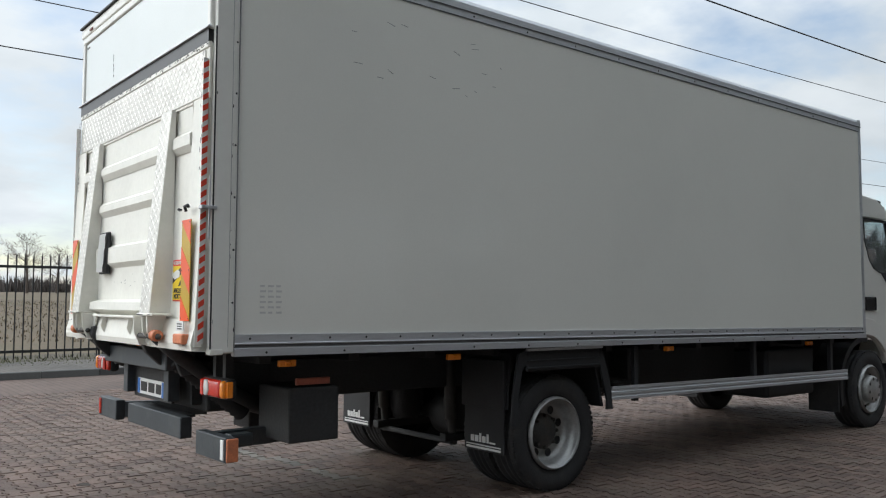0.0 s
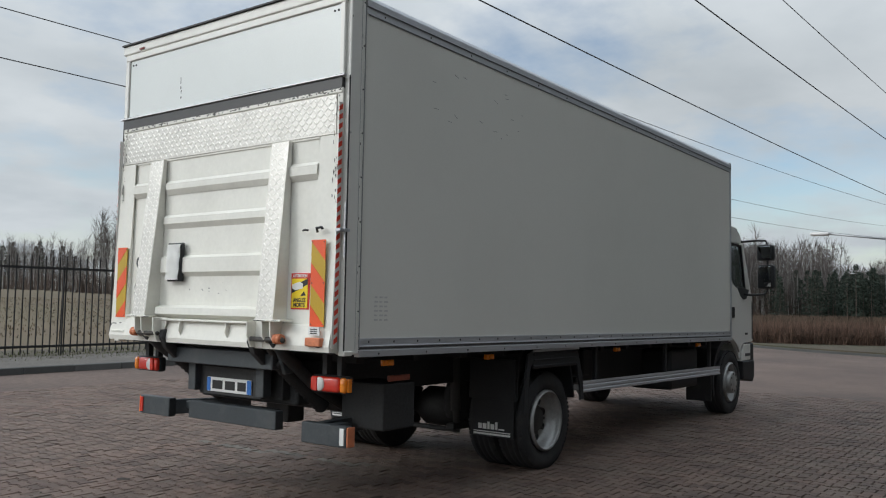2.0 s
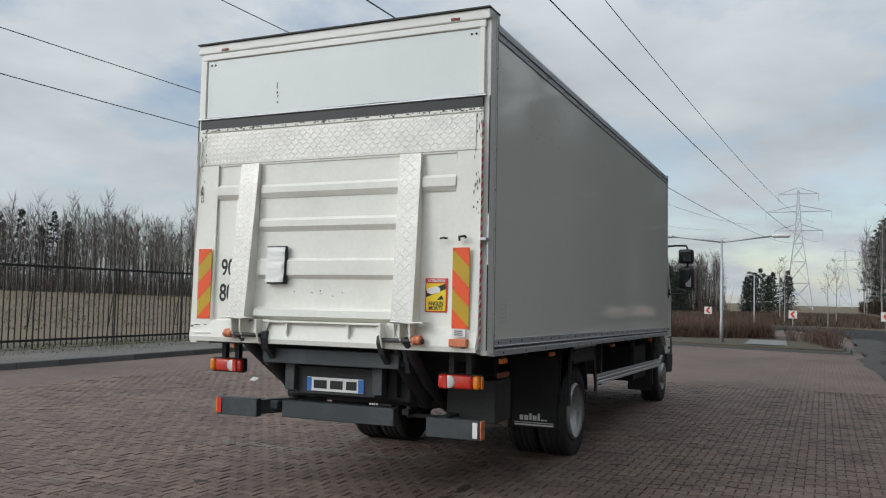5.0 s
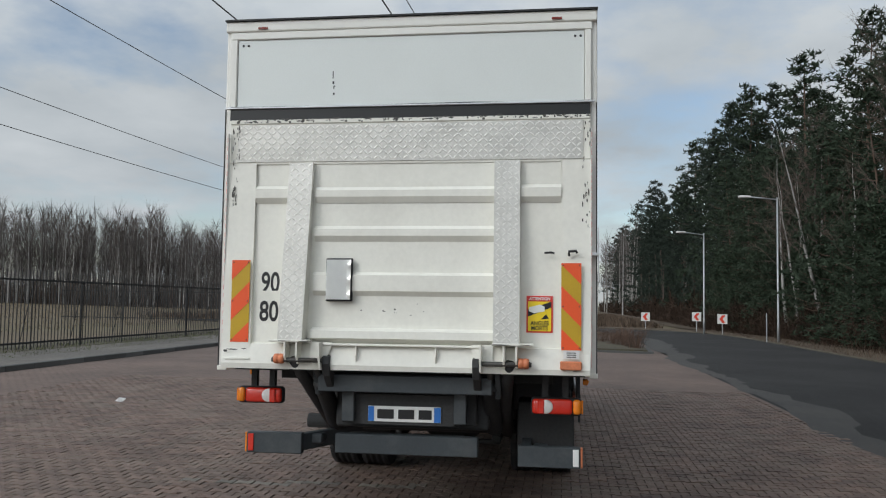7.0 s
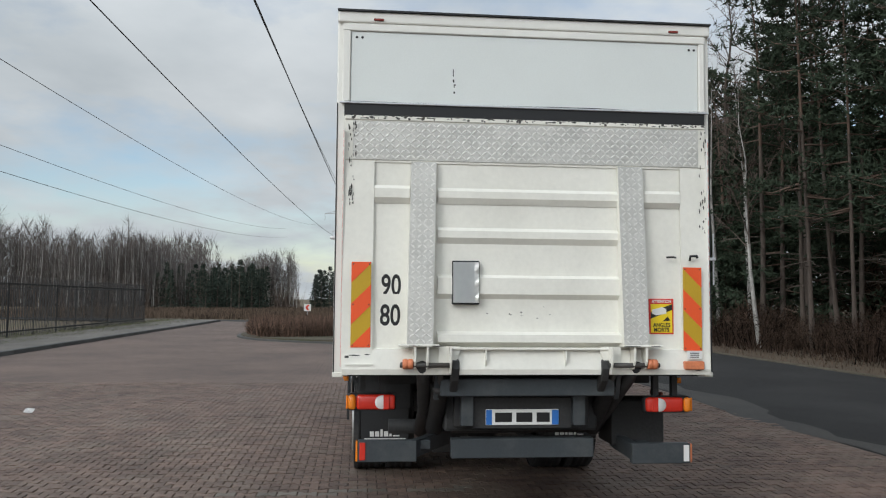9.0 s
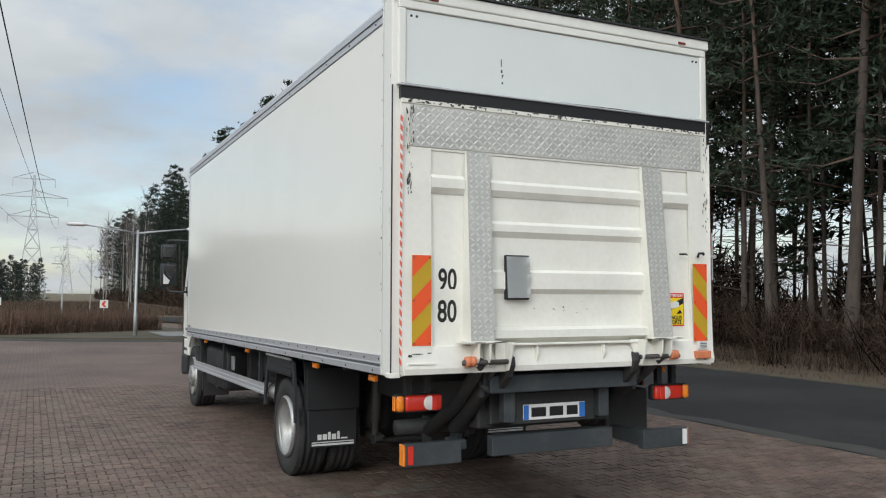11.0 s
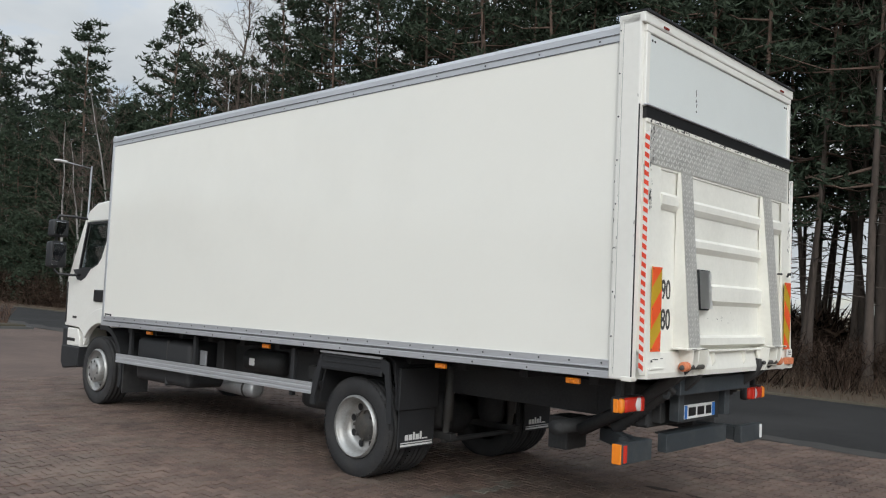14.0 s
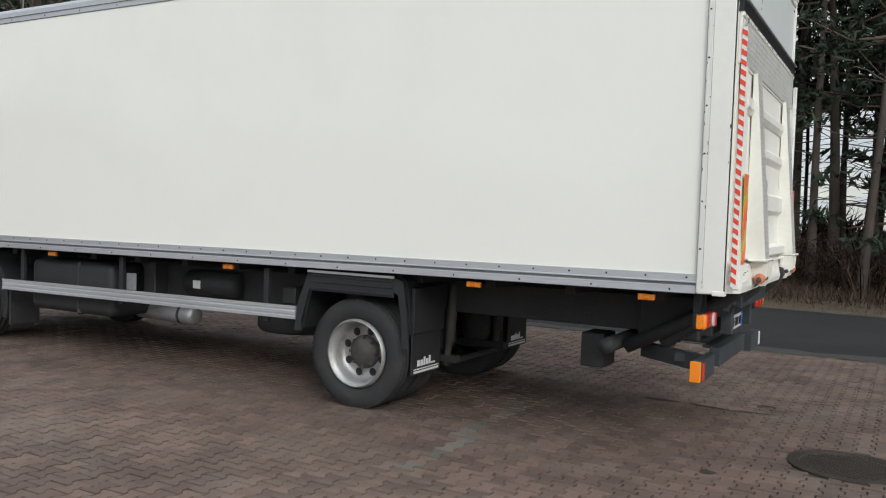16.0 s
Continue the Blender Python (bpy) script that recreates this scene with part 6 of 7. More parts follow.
def pine(seed, h, crown, spread, pads=4, tufts=6, blade=0.20, width=0.022, per=10, thin=0.0, stout=1.0):
    """Trunk and crown of a Scots pine, from the ground at the origin. Needles sit in flat pads along the limbs; thin: the share of lower limbs that is missing."""
    rng = np.random.default_rng(seed)
    trunk, top, green = Mesh(), Mesh(), Mesh()
    n = 9
    t = np.linspace(0, 1, n)
    bend = rng.normal(0, 0.13, 2)
    wob = np.cumsum(rng.normal(0, 0.045, (n, 2)), 0)
    axis = np.stack([bend[0] * t ** 2 * h * 0.25 + wob[:, 0] * t, bend[1] * t ** 2 * h * 0.25 + wob[:, 1] * t, t * h], 1)
    r0 = (0.0090 * h + rng.uniform(-0.02, 0.02)) * stout
    rad = r0 * (1 - t * 0.88)
    rad[0] *= 1.25
    cut = 4
    trunk.limb(axis[:cut + 1], rad[:cut + 1], 8)
    top.limb(axis[cut:], rad[cut:], 7)

    def at(f):
        return np.array([np.interp(f, t, axis[:, k]) for k in range(3)])
    # dead snags below the crown
    for k in range(12):
        f = rng.uniform(0.12, max(crown + 0.08, 0.2))
        p = at(f)
        a = rng.uniform(0, math.tau)
        L = rng.uniform(0.3, 1.9)
        d = np.array([math.cos(a), math.sin(a), rng.uniform(-0.25, 0.3)])
        trunk.limb([p, p + d * L * 0.6, p + d * L + (0, 0, -0.1)], [0.022, 0.014, 0.005], 3)
    # living limbs
    m = int(30 * (1 - crown) / 0.55)
    for k in range(m):
        f = crown + (1 - crown) * (k + rng.random()) / m
        u = (f - crown) / (1 - crown)
        L = spread * (0.55 + 0.9 * u) * (1.02 - u) * rng.uniform(0.6, 1.35) + 0.35
        p = at(min(f, 0.995))
        a = k * 2.4 + rng.normal(0, 0.5)
        if u < 0.4 and rng.random() < thin:
            continue
        rise = -0.14 + 0.70 * u
        d = np.array([math.cos(a), math.sin(a), rise])
        q1 = p + d * L * 0.5 + (0, 0, -0.05 * L)
        q2 = p + d * L + (0, 0, 0.10 * L)
        top.limb([p, q1, q2], [0.028 + 0.012 * L * (1 - u), 0.02, 0.007], 3)
        c = []
        for j in range(pads):
            s = 1.02 if j == 0 else rng.uniform(0.35, 1.0)
            mid = p + (q2 - p) * s + rng.normal(0, 1, 3) * np.array([0.30, 0.30, 0.10]) * (0.4 + 0.35 * L)
            wide = rng.uniform(0.16, 0.30) * (0.8 + 0.15 * L)
            c.append(mid + rng.normal(0, 1, (tufts, 3)) * np.array([wide, wide, wide * 0.45]))
        c = np.repeat(np.concatenate(c), per, 0)
        dv = rng.normal(0, 1, (len(c), 3)) * (1, 1, 0.75) + (0, 0, 0.45)
        dv /= np.linalg.norm(dv, axis=1)[:, None]
        green.blades(c, dv, blade, width, rng)
    return trunk, top, green


def bare_tree(seed, h, n_limbs=16, twigs=7, r=0.010, fine_w=0.007, wide=1.0):
    """A leafless tree: stem, rising limbs and fine twigs; wide: how far the limbs spread."""
    rng = np.random.default_rng(seed)
    stem, fine = Mesh(), Mesh()
    n = 8
    t = np.linspace(0, 1, n)
    wob = np.cumsum(rng.normal(0, 0.012 * h, (n, 2)), 0)
    axis = np.stack([wob[:, 0] * t, wob[:, 1] * t, t * h], 1)
    stem.limb(axis, r * h * (1.0 - 0.93 * t), 6)
    for k in range(n_limbs):
        f = rng.uniform(0.28, 0.98)
        p = np.array([np.interp(f, t, axis[:, j]) for j in range(3)])
        a = rng.uniform(0, math.tau)
        L = ((1.08 - f) * h * rng.uniform(0.22, 0.42) + 0.3) * wide
        d = np.array([math.cos(a) * 0.62, math.sin(a) * 0.62, 0.8 / wide ** 0.5])
        q = p + d * L
        fine.limb([p, p + d * L * 0.5 + rng.normal(0, 0.05, 3), q], [r * h * 0.28 * (1.1 - f) + 0.008, 0.010, 0.004], 3)
        for j in range(twigs):
            s = rng.uniform(0.25, 1)
            b = p + d * L * s
            e = d + rng.normal(0, 0.6, 3)
            e /= np.linalg.norm(e)
            l2 = L * rng.uniform(0.2, 0.5)
            m = b + e * l2
            fine.limb([b, b + e * l2 * 0.5, m + (0, 0, -0.10 * l2)], [0.008 + fine_w * 0.4, 0.006 + fine_w * 0.3, 0.003], 3)
            dv = e + rng.normal(0, 0.5, (5, 3))
            dv /= np.linalg.norm(dv, axis=1)[:, None]
            fine.blades(b + (m - b) * rng.uniform(0.2, 1, (5, 1)), dv, 0.45 * l2 + 0.12, fine_w, rng)
    return stem, fine


def shrub(seed, h, spread, stems=26):
    rng = np.random.default_rng(seed)
    m = Mesh()
    for k in range(stems):
        a = rng.uniform(0, math.tau)
        b = np.array([math.cos(a), math.sin(a), 0]) * rng.uniform(0, spread * 0.35)
        d = np.array([math.cos(a) * rng.uniform(0.1, 0.7), math.sin(a) * rng.uniform(0.1, 0.7), 1.0])
        L = h * rng.uniform(0.6, 1.05)
        m.limb([b, b + d * L * 0.5 + rng.normal(0, 0.04, 3), b + d * L + rng.normal(0, 0.08, 3)], [0.011, 0.007, 0.002], 3)
        c = b + d * L * rng.uniform(0.3, 1.0, (9, 1))
        dv = d * 0.6 + rng.normal(0, 0.8, (9, 3))
        dv /= np.linalg.norm(dv, axis=1)[:, None]
        m.blades(c, dv, 0.24 * h, 0.007, rng)
    return m


class Kind:
    """Tree meshes that many trees share."""

    def __init__(self, parts):
        self.parts = parts


def plant(kind, name, label, category, group, x, y, turn, size, z=-0.03, lean=(0, 0)):
    t = tagged(new(name), label, category, group)
    t.empty_display_size = 0.3
    t.matrix_basis = pose(x, y, z, lean[0], lean[1], turn) @ Matrix.Diagonal((size, size, size, 1))
    for pname, me in kind.parts:
        o = new(pname, me)
        o.parent = t
    return t


def pine_kind(*a, **k):
    tr, tp, gr = pine(*a, **k)
    return Kind([("trunk", tr.data("trunk", PINE_BARK, True)), ("upper_trunk", tp.data("upper_trunk", PINE_BARK_HIGH, True)), ("crown", gr.data("crown", NEEDLES))])


def birch_kind(*a, **k):
    st, fi = bare_tree(*a, **k)
    return Kind([("trunk", st.data("trunk", BIRCH_BARK, True)), ("crown", fi.data("crown", TWIG))])


HIGH = [pine_kind(20 + k, 16.5, 0.29, 3.0, pads=5, tufts=5, per=5, blade=0.27, width=0.038, thin=0.4, stout=(0.62, 1.15, 0.85, 0.72)[k]) for k in range(4)]
HIGH_BACK = [pine_kind(30 + k, 16.5, 0.36, 3.0, tufts=5, per=4, blade=0.36, width=0.058, thin=0.35, stout=0.62) for k in range(2)]
LOW = [pine_kind(40 + k, 14.5, 0.07, 3.2, pads=5, tufts=5, per=4, blade=0.32, width=0.064) for k in range(4)]
LOW_BACK = [pine_kind(50 + k, 14.5, 0.16, 3.2, tufts=5, per=5, blade=0.36, width=0.070) for k in range(2)]
TALL = [pine_kind(70 + k, 18.0, 0.10, 3.7, pads=6, tufts=5, per=5, blade=0.33, width=0.060) for k in range(3)]
YOUNG = [pine_kind(60 + k, 6.0, 0.03, 2.2, tufts=5, per=5, blade=0.26, width=0.040) for k in range(2)]
BIRCH = [birch_kind(80 + k, 11.0) for k in range(3)]
DARK_SHRUB = [Kind([("twiggy_growth", shrub(94 + k, 1.0, 1.1, 34).data("twiggy_growth", DARK_TWIG))]) for k in range(3)]
SHRUB = [Kind([("twiggy_growth", shrub(90 + k, 1.0, 1.0).data("twiggy_growth", HEDGE))]) for k in range(3)]

rng = np.random.default_rng(4)
spots = []


def free(x, y, d):
    for a, b in spots:
        if (a - x) ** 2 + (b - y) ** 2 < d * d:
            return False
    spots.append((x, y))
    return True


# open belt of tall pines with bare trunks
for k in range(1500):
    x, y = rng.uniform(-16, 13), -8.6 - 16 * rng.random() ** 1.1
    if free(x, y, 1.1 if rng.random() < 0.5 else 1.7) and len(spots) < 140:
        back = y < -16
        kind = (LOW_BACK[k % 2] if back else LOW[k % 4]) if rng.random() < 0.08 and x < 6 else (HIGH_BACK[k % 2] if back else HIGH[k % 4])
        plant(kind, "pine_tree", "tall Scots pine with a bare trunk and dark high crown", "tree", "pines of the roadside wood", x, y, rng.uniform(0, 360), rng.uniform(0.82, 1.1), lean=(rng.normal(0, 2.4), rng.normal(0, 2.4)))
n_high = len(spots)
# the pines that stand out of the skyline further on
for k, (x, y, h) in enumerate(((40.5, -10.0, 16.4), (44.6, -12.5, 14.6), (51.0, -10.2, 17.4), (54.5, -12.0, 15.6), (59.0, -12.5, 17.4), (67.0, -10.0, 19.2), (35.5, -13.5, 15.4), (30.0, -10.5, 14.5), (72.0, -12.5, 18.4), (78.0, -10.2, 20.3), (87.0, -11.0, 19.5), (97.0, -10.4, 20.8))):
    free(x, y, 0.5)
    plant(TALL[k % 3], "pine_tree", "broad dark green Scots pine above its neighbours", "tree", "pines of the roadside wood", x, y, 77 * k, h / 18.0)
# denser wood between them, crowns reaching lower
for k in range(1500):
    x = rng.uniform(13, 66)
    y = -8.8 - 14 * rng.random() ** 1.2 + max(0.0, x - 40) * 0.05
    if free(x, y, 1.9 if x > 29 else 1.5) and len(spots) < n_high + 146:
        back = y < -13.5
        if rng.random() < (0.9 if x > 29 else 0.15):
            kind, size = LOW_BACK[k % 2] if back else LOW[k % 4], rng.uniform(0.70, 0.92) if x > 30 else rng.uniform(0.8, 1.05)
        else:
            kind, size = HIGH_BACK[k % 2] if back else HIGH[k % 4], rng.uniform(0.70, 0.82) if x > 30 else rng.uniform(0.85, 1.08)
        plant(kind, "pine_tree", "Scots pine with dense dark green crown", "tree", "pines of the roadside wood", x, y, rng.uniform(0, 360), size, lean=(rng.normal(0, 1.8), rng.normal(0, 1.8)))
# young pines and bare birches along the edge
for k in range(44):
    x, y = rng.uniform(28, 66), rng.uniform(-10.0, -8.0)
    plant(YOUNG[k % 2], "young_pine", "bushy young pine at the wood's edge", "tree", "young pines", x, y + max(0.0, x - 40) * 0.05, rng.uniform(0, 360), rng.uniform(0.5, 1.1))
for k in range(16):
    x, y = rng.uniform(28, 64), rng.uniform(-11.5, -7.6)
    plant(BIRCH[k % 3], "bare_birch", "leafless birch with pale trunk", "tree", "bare birches", x, y, rng.uniform(0, 360), rng.uniform(0.6, 1.15), lean=(rng.normal(0, 3), rng.normal(0, 3)))
# the two small birches beyond the road bend
for x, y, s in ((66, 5.2, 0.46), (64.5, 2.2, 0.40), (76, 1.5, 0.50), (88, 6.5, 0.55)):
    plant(BIRCH[0], "bare_birch", "small leafless birch beyond the road", "tree", "bare birches", x, y, 40 * x, s)
# shrubs under the wood and on the island
for k in range(110):
    x, y = rng.uniform(-14, 62), rng.uniform(-12.0, -7.2)
    plant(DARK_SHRUB[k % 3], "bare_shrub", "leafless dark brown shrub under the pines", "shrub", "shrubs under the pines", x, y, rng.uniform(0, 360), rng.uniform(0.7, 1.9))
for k in range(34):
    a = rng.random()
    x, y = (26.6 + 7.0 * a, 2.15 + 1.9 * a * rng.random()) if k % 2 else (30.6 + 2.9 * a, 11.2 - 4.0 * a)
    plant(SHRUB[k % 3], "bare_shrub", "low leafless reddish-brown shrub on the island", "shrub", "island shrubs", x, y, rng.uniform(0, 360), rng.uniform(0.4, 0.75), z=0.12)
st, fi = bare_tree(87, 17.0, n_limbs=34, twigs=9, r=0.011)
BIG_BARE = Kind([("trunk", st.data("trunk", PINE_BARK, True)), ("crown", fi.data("crown", TWIG))])
# bare trees standing in the field
st, fi = bare_tree(89, 10.0, n_limbs=40, twigs=7, r=0.026, fine_w=0.018, wide=2.2)
ROUND_BARE = Kind([("trunk", st.data("trunk", PINE_BARK, True)), ("crown", fi.data("crown", TWIG))])
for x, y, s in ((31.5, 147.0, 0.92), (36.2, 148.0, 0.74)):
    plant(ROUND_BARE, "bare_tree", "leafless round-crowned tree in the field", "tree", "bare trees", x, y, 50 * x, s, z=field_z(y) - 0.1)
# tall bare broadleaf trees and leaning birches at the wood's edge
for x, y, s in ((33.0, -9.5, 0.95), (29.0, -11.0, 1.0), (20.0, -11.5, 0.9), (44.0, -8.6, 0.72), (6.0, -12.0, 0.9)):
    plant(BIG_BARE, "bare_tree", "tall leafless broadleaf tree with fine crown", "tree", "bare trees", x, y, 70 * x, s)
for x, y, s, a in ((40.2, -8.0, 1.0, 9), (47.0, -8.0, 0.95, -6), (27.0, -8.0, 0.95, -12)):
    plant(BIRCH[1], "bare_birch", "leaning leafless birch with pale trunk", "tree", "bare birches", x, y, 20 * x, s, lean=(2, a))


def merge(dst, src, x, y, turn, size, z=0.0):
    v = np.concatenate(src.v) * size
    c, s = math.cos(turn), math.sin(turn)
    w = np.stack([v[:, 0] * c - v[:, 1] * s + x, v[:, 0] * s + v[:, 1] * c + y, v[:, 2] + z], 1)
    dst.v.append(w)
    dst.f += [tuple(i + dst.n for i in q) for q in src.f]
    dst.n += len(w)


# far woods: across the field, and the wood's edge running on along the road
def far_birch(seed, h):
    """A distant leafless birch: pale stem and a narrow crown of rising twigs."""
    r = np.random.default_rng(seed)
    stem, fine = Mesh(), Mesh()
    t = np.linspace(0, 1, 5)
    wob = np.cumsum(r.normal(0, 0.014 * h, (5, 2)), 0)
    axis = np.stack([wob[:, 0] * t, wob[:, 1] * t, t * h], 1)
    stem.limb(axis, 0.0105 * h * (1.0 - 0.85 * t), 4)
    f = r.uniform(0.30, 1.0, 46)
    c = np.stack([np.interp(f, t, axis[:, j]) for j in range(3)], 1)
    a = r.uniform(0, math.tau, 46)
    d = np.stack([np.cos(a) * 0.5, np.sin(a) * 0.5, np.full(46, 0.9)], 1)
    reach = ((1.15 - f) * 0.30 * h)[:, None]
    fine.blades(c, d, 0.19 * h, 0.034, r)
    k = np.repeat(np.arange(46), 2)
    e = d[k] + r.normal(0, 0.45, (92, 3))
    e /= np.linalg.norm(e, axis=1)[:, None]
    fine.blades(c[k] + d[k] * reach[k] * r.uniform(0.2, 1.0, (92, 1)), e, 0.12 * h, 0.025, r)
    return stem, fine


def far_spruce(seed, h):
    """A distant spruce: tiers of drooping boughs that widen downwards."""
    r = np.random.default_rng(seed)
    stem, green = Mesh(), Mesh()
    stem.limb(np.array([(0, 0, 0), (0, 0, h * 0.5), (0, 0, h)]), [0.014 * h, 0.009 * h, 0.002 * h], 5)
    n = 420
    f = r.uniform(0.03, 1.0, n)
    a = r.uniform(0, math.tau, n)
    reach = (0.30 * h * (1.04 - f) * r.uniform(0.25, 1.0, n) * (0.75 + 0.35 * np.sin(f * 46)))[:, None]
    d = np.stack([np.cos(a), np.sin(a), np.full(n, -0.25)], 1)
    c = np.stack([np.zeros(n), np.zeros(n), f * h], 1) + d * reach
    d += r.normal(0, 0.3, (n, 3))
    d /= np.linalg.norm(d, axis=1)[:, None]
    green.blades(c, d, 0.055 * h, 0.22, r)
    return stem, green


far_p = [pine(120 + k, 19.5, 0.06, 3.8, pads=5, tufts=5, blade=0.42, width=0.075, per=4) for k in range(2)]
far_b = [far_birch(130 + k, 13.0) for k in range(5)]
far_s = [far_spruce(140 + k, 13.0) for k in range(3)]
trunks, greens, stems, twigs = Mesh(), Mesh(), Mesh(), Mesh()
LINE = smooth_line([(150, 560), (118, 330), (92, 210), (72, 128), (88, 96), (104, 74), (112, 58), (113, 42), (119, 31), (146, 29), (148, 17)], 8)
for k in range(2050):
    f = 0.08 + 0.92 * rng.random() ** 0.75
    i = min(int(f * (len(LINE) - 1)), len(LINE) - 2)
    p = Vector(LINE[i]).lerp(Vector(LINE[i + 1]), rng.random())
    d = rng.exponential(17.0)
    x, y = p.x + d * 0.8, p.y + d * 0.5
    a, b = far_b[k % 5]
    size = (0.68 if y < 36 else 0.98) * rng.uniform(0.55, 0.92) * (1 + 0.10 * math.sin(0.11 * y) + 0.08 * math.sin(0.31 * y + 1)) * min(1.6, math.hypot(x, y) / 140)
    if 22 < y < 31 and x < 146:
        continue
    if y > 1.75 * x:
        size *= 0.62
    elif 0.55 * x < y < 1.2 * x:
        size *= 1.13
    turn = rng.uniform(0, 6.28)
    merge(stems, a, x, y, turn, size, field_z(y))
    merge(twigs, b, x, y, turn, size, field_z(y))
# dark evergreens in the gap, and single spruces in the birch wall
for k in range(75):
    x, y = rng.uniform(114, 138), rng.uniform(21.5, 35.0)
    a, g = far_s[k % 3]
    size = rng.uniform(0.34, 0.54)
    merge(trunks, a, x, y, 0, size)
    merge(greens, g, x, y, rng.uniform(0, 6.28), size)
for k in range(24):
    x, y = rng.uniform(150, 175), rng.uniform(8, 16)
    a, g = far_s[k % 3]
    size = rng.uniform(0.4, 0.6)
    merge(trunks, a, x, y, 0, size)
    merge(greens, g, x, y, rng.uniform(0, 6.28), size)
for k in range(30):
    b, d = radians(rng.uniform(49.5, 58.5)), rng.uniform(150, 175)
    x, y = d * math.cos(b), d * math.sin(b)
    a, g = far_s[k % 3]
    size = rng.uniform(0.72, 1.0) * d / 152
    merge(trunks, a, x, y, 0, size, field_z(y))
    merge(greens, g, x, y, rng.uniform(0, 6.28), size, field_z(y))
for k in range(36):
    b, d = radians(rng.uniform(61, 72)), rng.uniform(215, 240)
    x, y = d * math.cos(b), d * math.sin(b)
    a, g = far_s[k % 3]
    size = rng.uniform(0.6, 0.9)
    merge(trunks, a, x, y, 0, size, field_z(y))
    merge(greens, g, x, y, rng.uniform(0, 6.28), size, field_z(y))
for k in range(70):
    # the wood's far end: tall birches before dark pines
    x, y = rng.uniform(150, 250), -6.0 - 9 * rng.random()
    if k % 3:
        a, b = far_b[k % 5]
        size = rng.uniform(1.05, 1.45)
        merge(stems, a, x, y, 0.4 * k, size)
        merge(twigs, b, x, y, 0.4 * k, size)
    else:
        a, b, g = far_p[k % 2]
        size = rng.uniform(0.75, 1.0)
        merge(trunks, a, x, y - 4, 0.4 * k, size)
        merge(greens, g, x, y - 4, 0.4 * k, size)
for k in range(115):
    x = 64 + 170 * rng.random() ** 1.3
    y = -8.5 - 18 * rng.random() ** 1.4
    size = rng.uniform(0.62, 1.0) + 0.0008 * (x - 60)
    if rng.random() < (0.88 if x < 140 else 0.3):
        a, b, g = far_p[k % 2]
        merge(trunks, a, x, y, rng.uniform(0, 6.28), size)
        merge(greens, g, x, y, rng.uniform(0, 6.28), size)
    else:
        a, b = far_b[k % 5]
        merge(stems, a, x, y, rng.uniform(0, 6.28), size)
        merge(twigs, b, x, y, rng.uniform(0, 6.28), size)
for nm, msh, mat, lab in (("far_evergreen_trunk", trunks, PINE_BARK, "distant evergreen trunks"), ("far_evergreen_crown", greens, FAR_NEEDLES, "distant dark evergreen crowns"), ("far_birch_stem", stems, BIRCH_BARK, "distant pale birch stems"), ("far_bare_crown", twigs, FAR_TWIG, "distant leafless tree crowns")):
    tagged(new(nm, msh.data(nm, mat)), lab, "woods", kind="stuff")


def undergrowth(name, label, mat, line, count, h, w, depth, seed, rough=False):
    """Dense twigs along a line of ground; rough: crossing at all heights in clumps, else upright."""
    r = np.random.default_rng(seed)
    L = np.array(line)
    i = r.integers(0, len(L) - 1, count)
    p = L[i] + (L[i + 1] - L[i]) * r.random((count, 1)) + r.exponential(depth, (count, 1)) * (0.75, -0.65 if rough else 0.65)
    c = np.concatenate([p, np.full((count, 1), -0.1)], 1)
    # clumps of uneven height along the line
    f = 3.0 / h ** 0.5
    c[:, 2] += np.interp(c[:, 1], RISE_Y, RISE_Z) + 0.09
    wave = np.sin(c[:, 0] * 0.55 * f + seed) + np.sin(c[:, 0] * 0.23 * f + 2 * seed) + 0.7 * np.sin(c[:, 0] * 1.3 * f + 3 * seed)
    keep = r.random(count) < np.clip(0.72 + 0.16 * wave, 0.25, 1)
    c, wave = c[keep], wave[keep]
    d = r.normal(0, 0.75 if rough else 0.22, c.shape) + (0, 0, 0.7 if rough else 1)
    d /= np.linalg.norm(d, axis=1)[:, None]
    m = Mesh()
    if rough:
        tall = h * (0.72 + 0.15 * wave)
        c[:, 2] += tall * r.random(len(c)) ** 1.4 * 0.8
        m.blades(c, d, 0.30 + 0.22 * tall, w, r)
    else:
        m.blades(c, d, h, w, r)
    tagged(new(name, m.data(name, mat)), label, "vegetation", kind="stuff")


undergrowth("field_edge_thicket", "grey-brown thicket along the far wood", TWIG, LINE, 22000, 4.6, 0.09, 14.0, 21)
undergrowth("far_field_wood", "low grey-brown wood at the field's far edge", FAR_TWIG, [(-260, 330), (-80, 310), (40, 285), (80, 235), (92, 212)], 9000, 4.6, 0.35, 6.0, 26)
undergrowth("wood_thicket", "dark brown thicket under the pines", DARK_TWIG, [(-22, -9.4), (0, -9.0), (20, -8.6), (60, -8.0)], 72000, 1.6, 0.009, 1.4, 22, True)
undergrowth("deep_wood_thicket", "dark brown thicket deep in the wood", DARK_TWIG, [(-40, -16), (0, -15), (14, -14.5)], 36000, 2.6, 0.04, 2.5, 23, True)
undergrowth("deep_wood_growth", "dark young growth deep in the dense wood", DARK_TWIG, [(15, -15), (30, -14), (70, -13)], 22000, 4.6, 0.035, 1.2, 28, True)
undergrowth("roadside_brush", "dense dark brown brush along the wood's edge", DARK_TWIG, [(26, -8.3), (34, -7.7), (46, -6.8), (60, -5.4), (110, -6)], 30000, 2.4, 0.014, 0.7, 27, True)
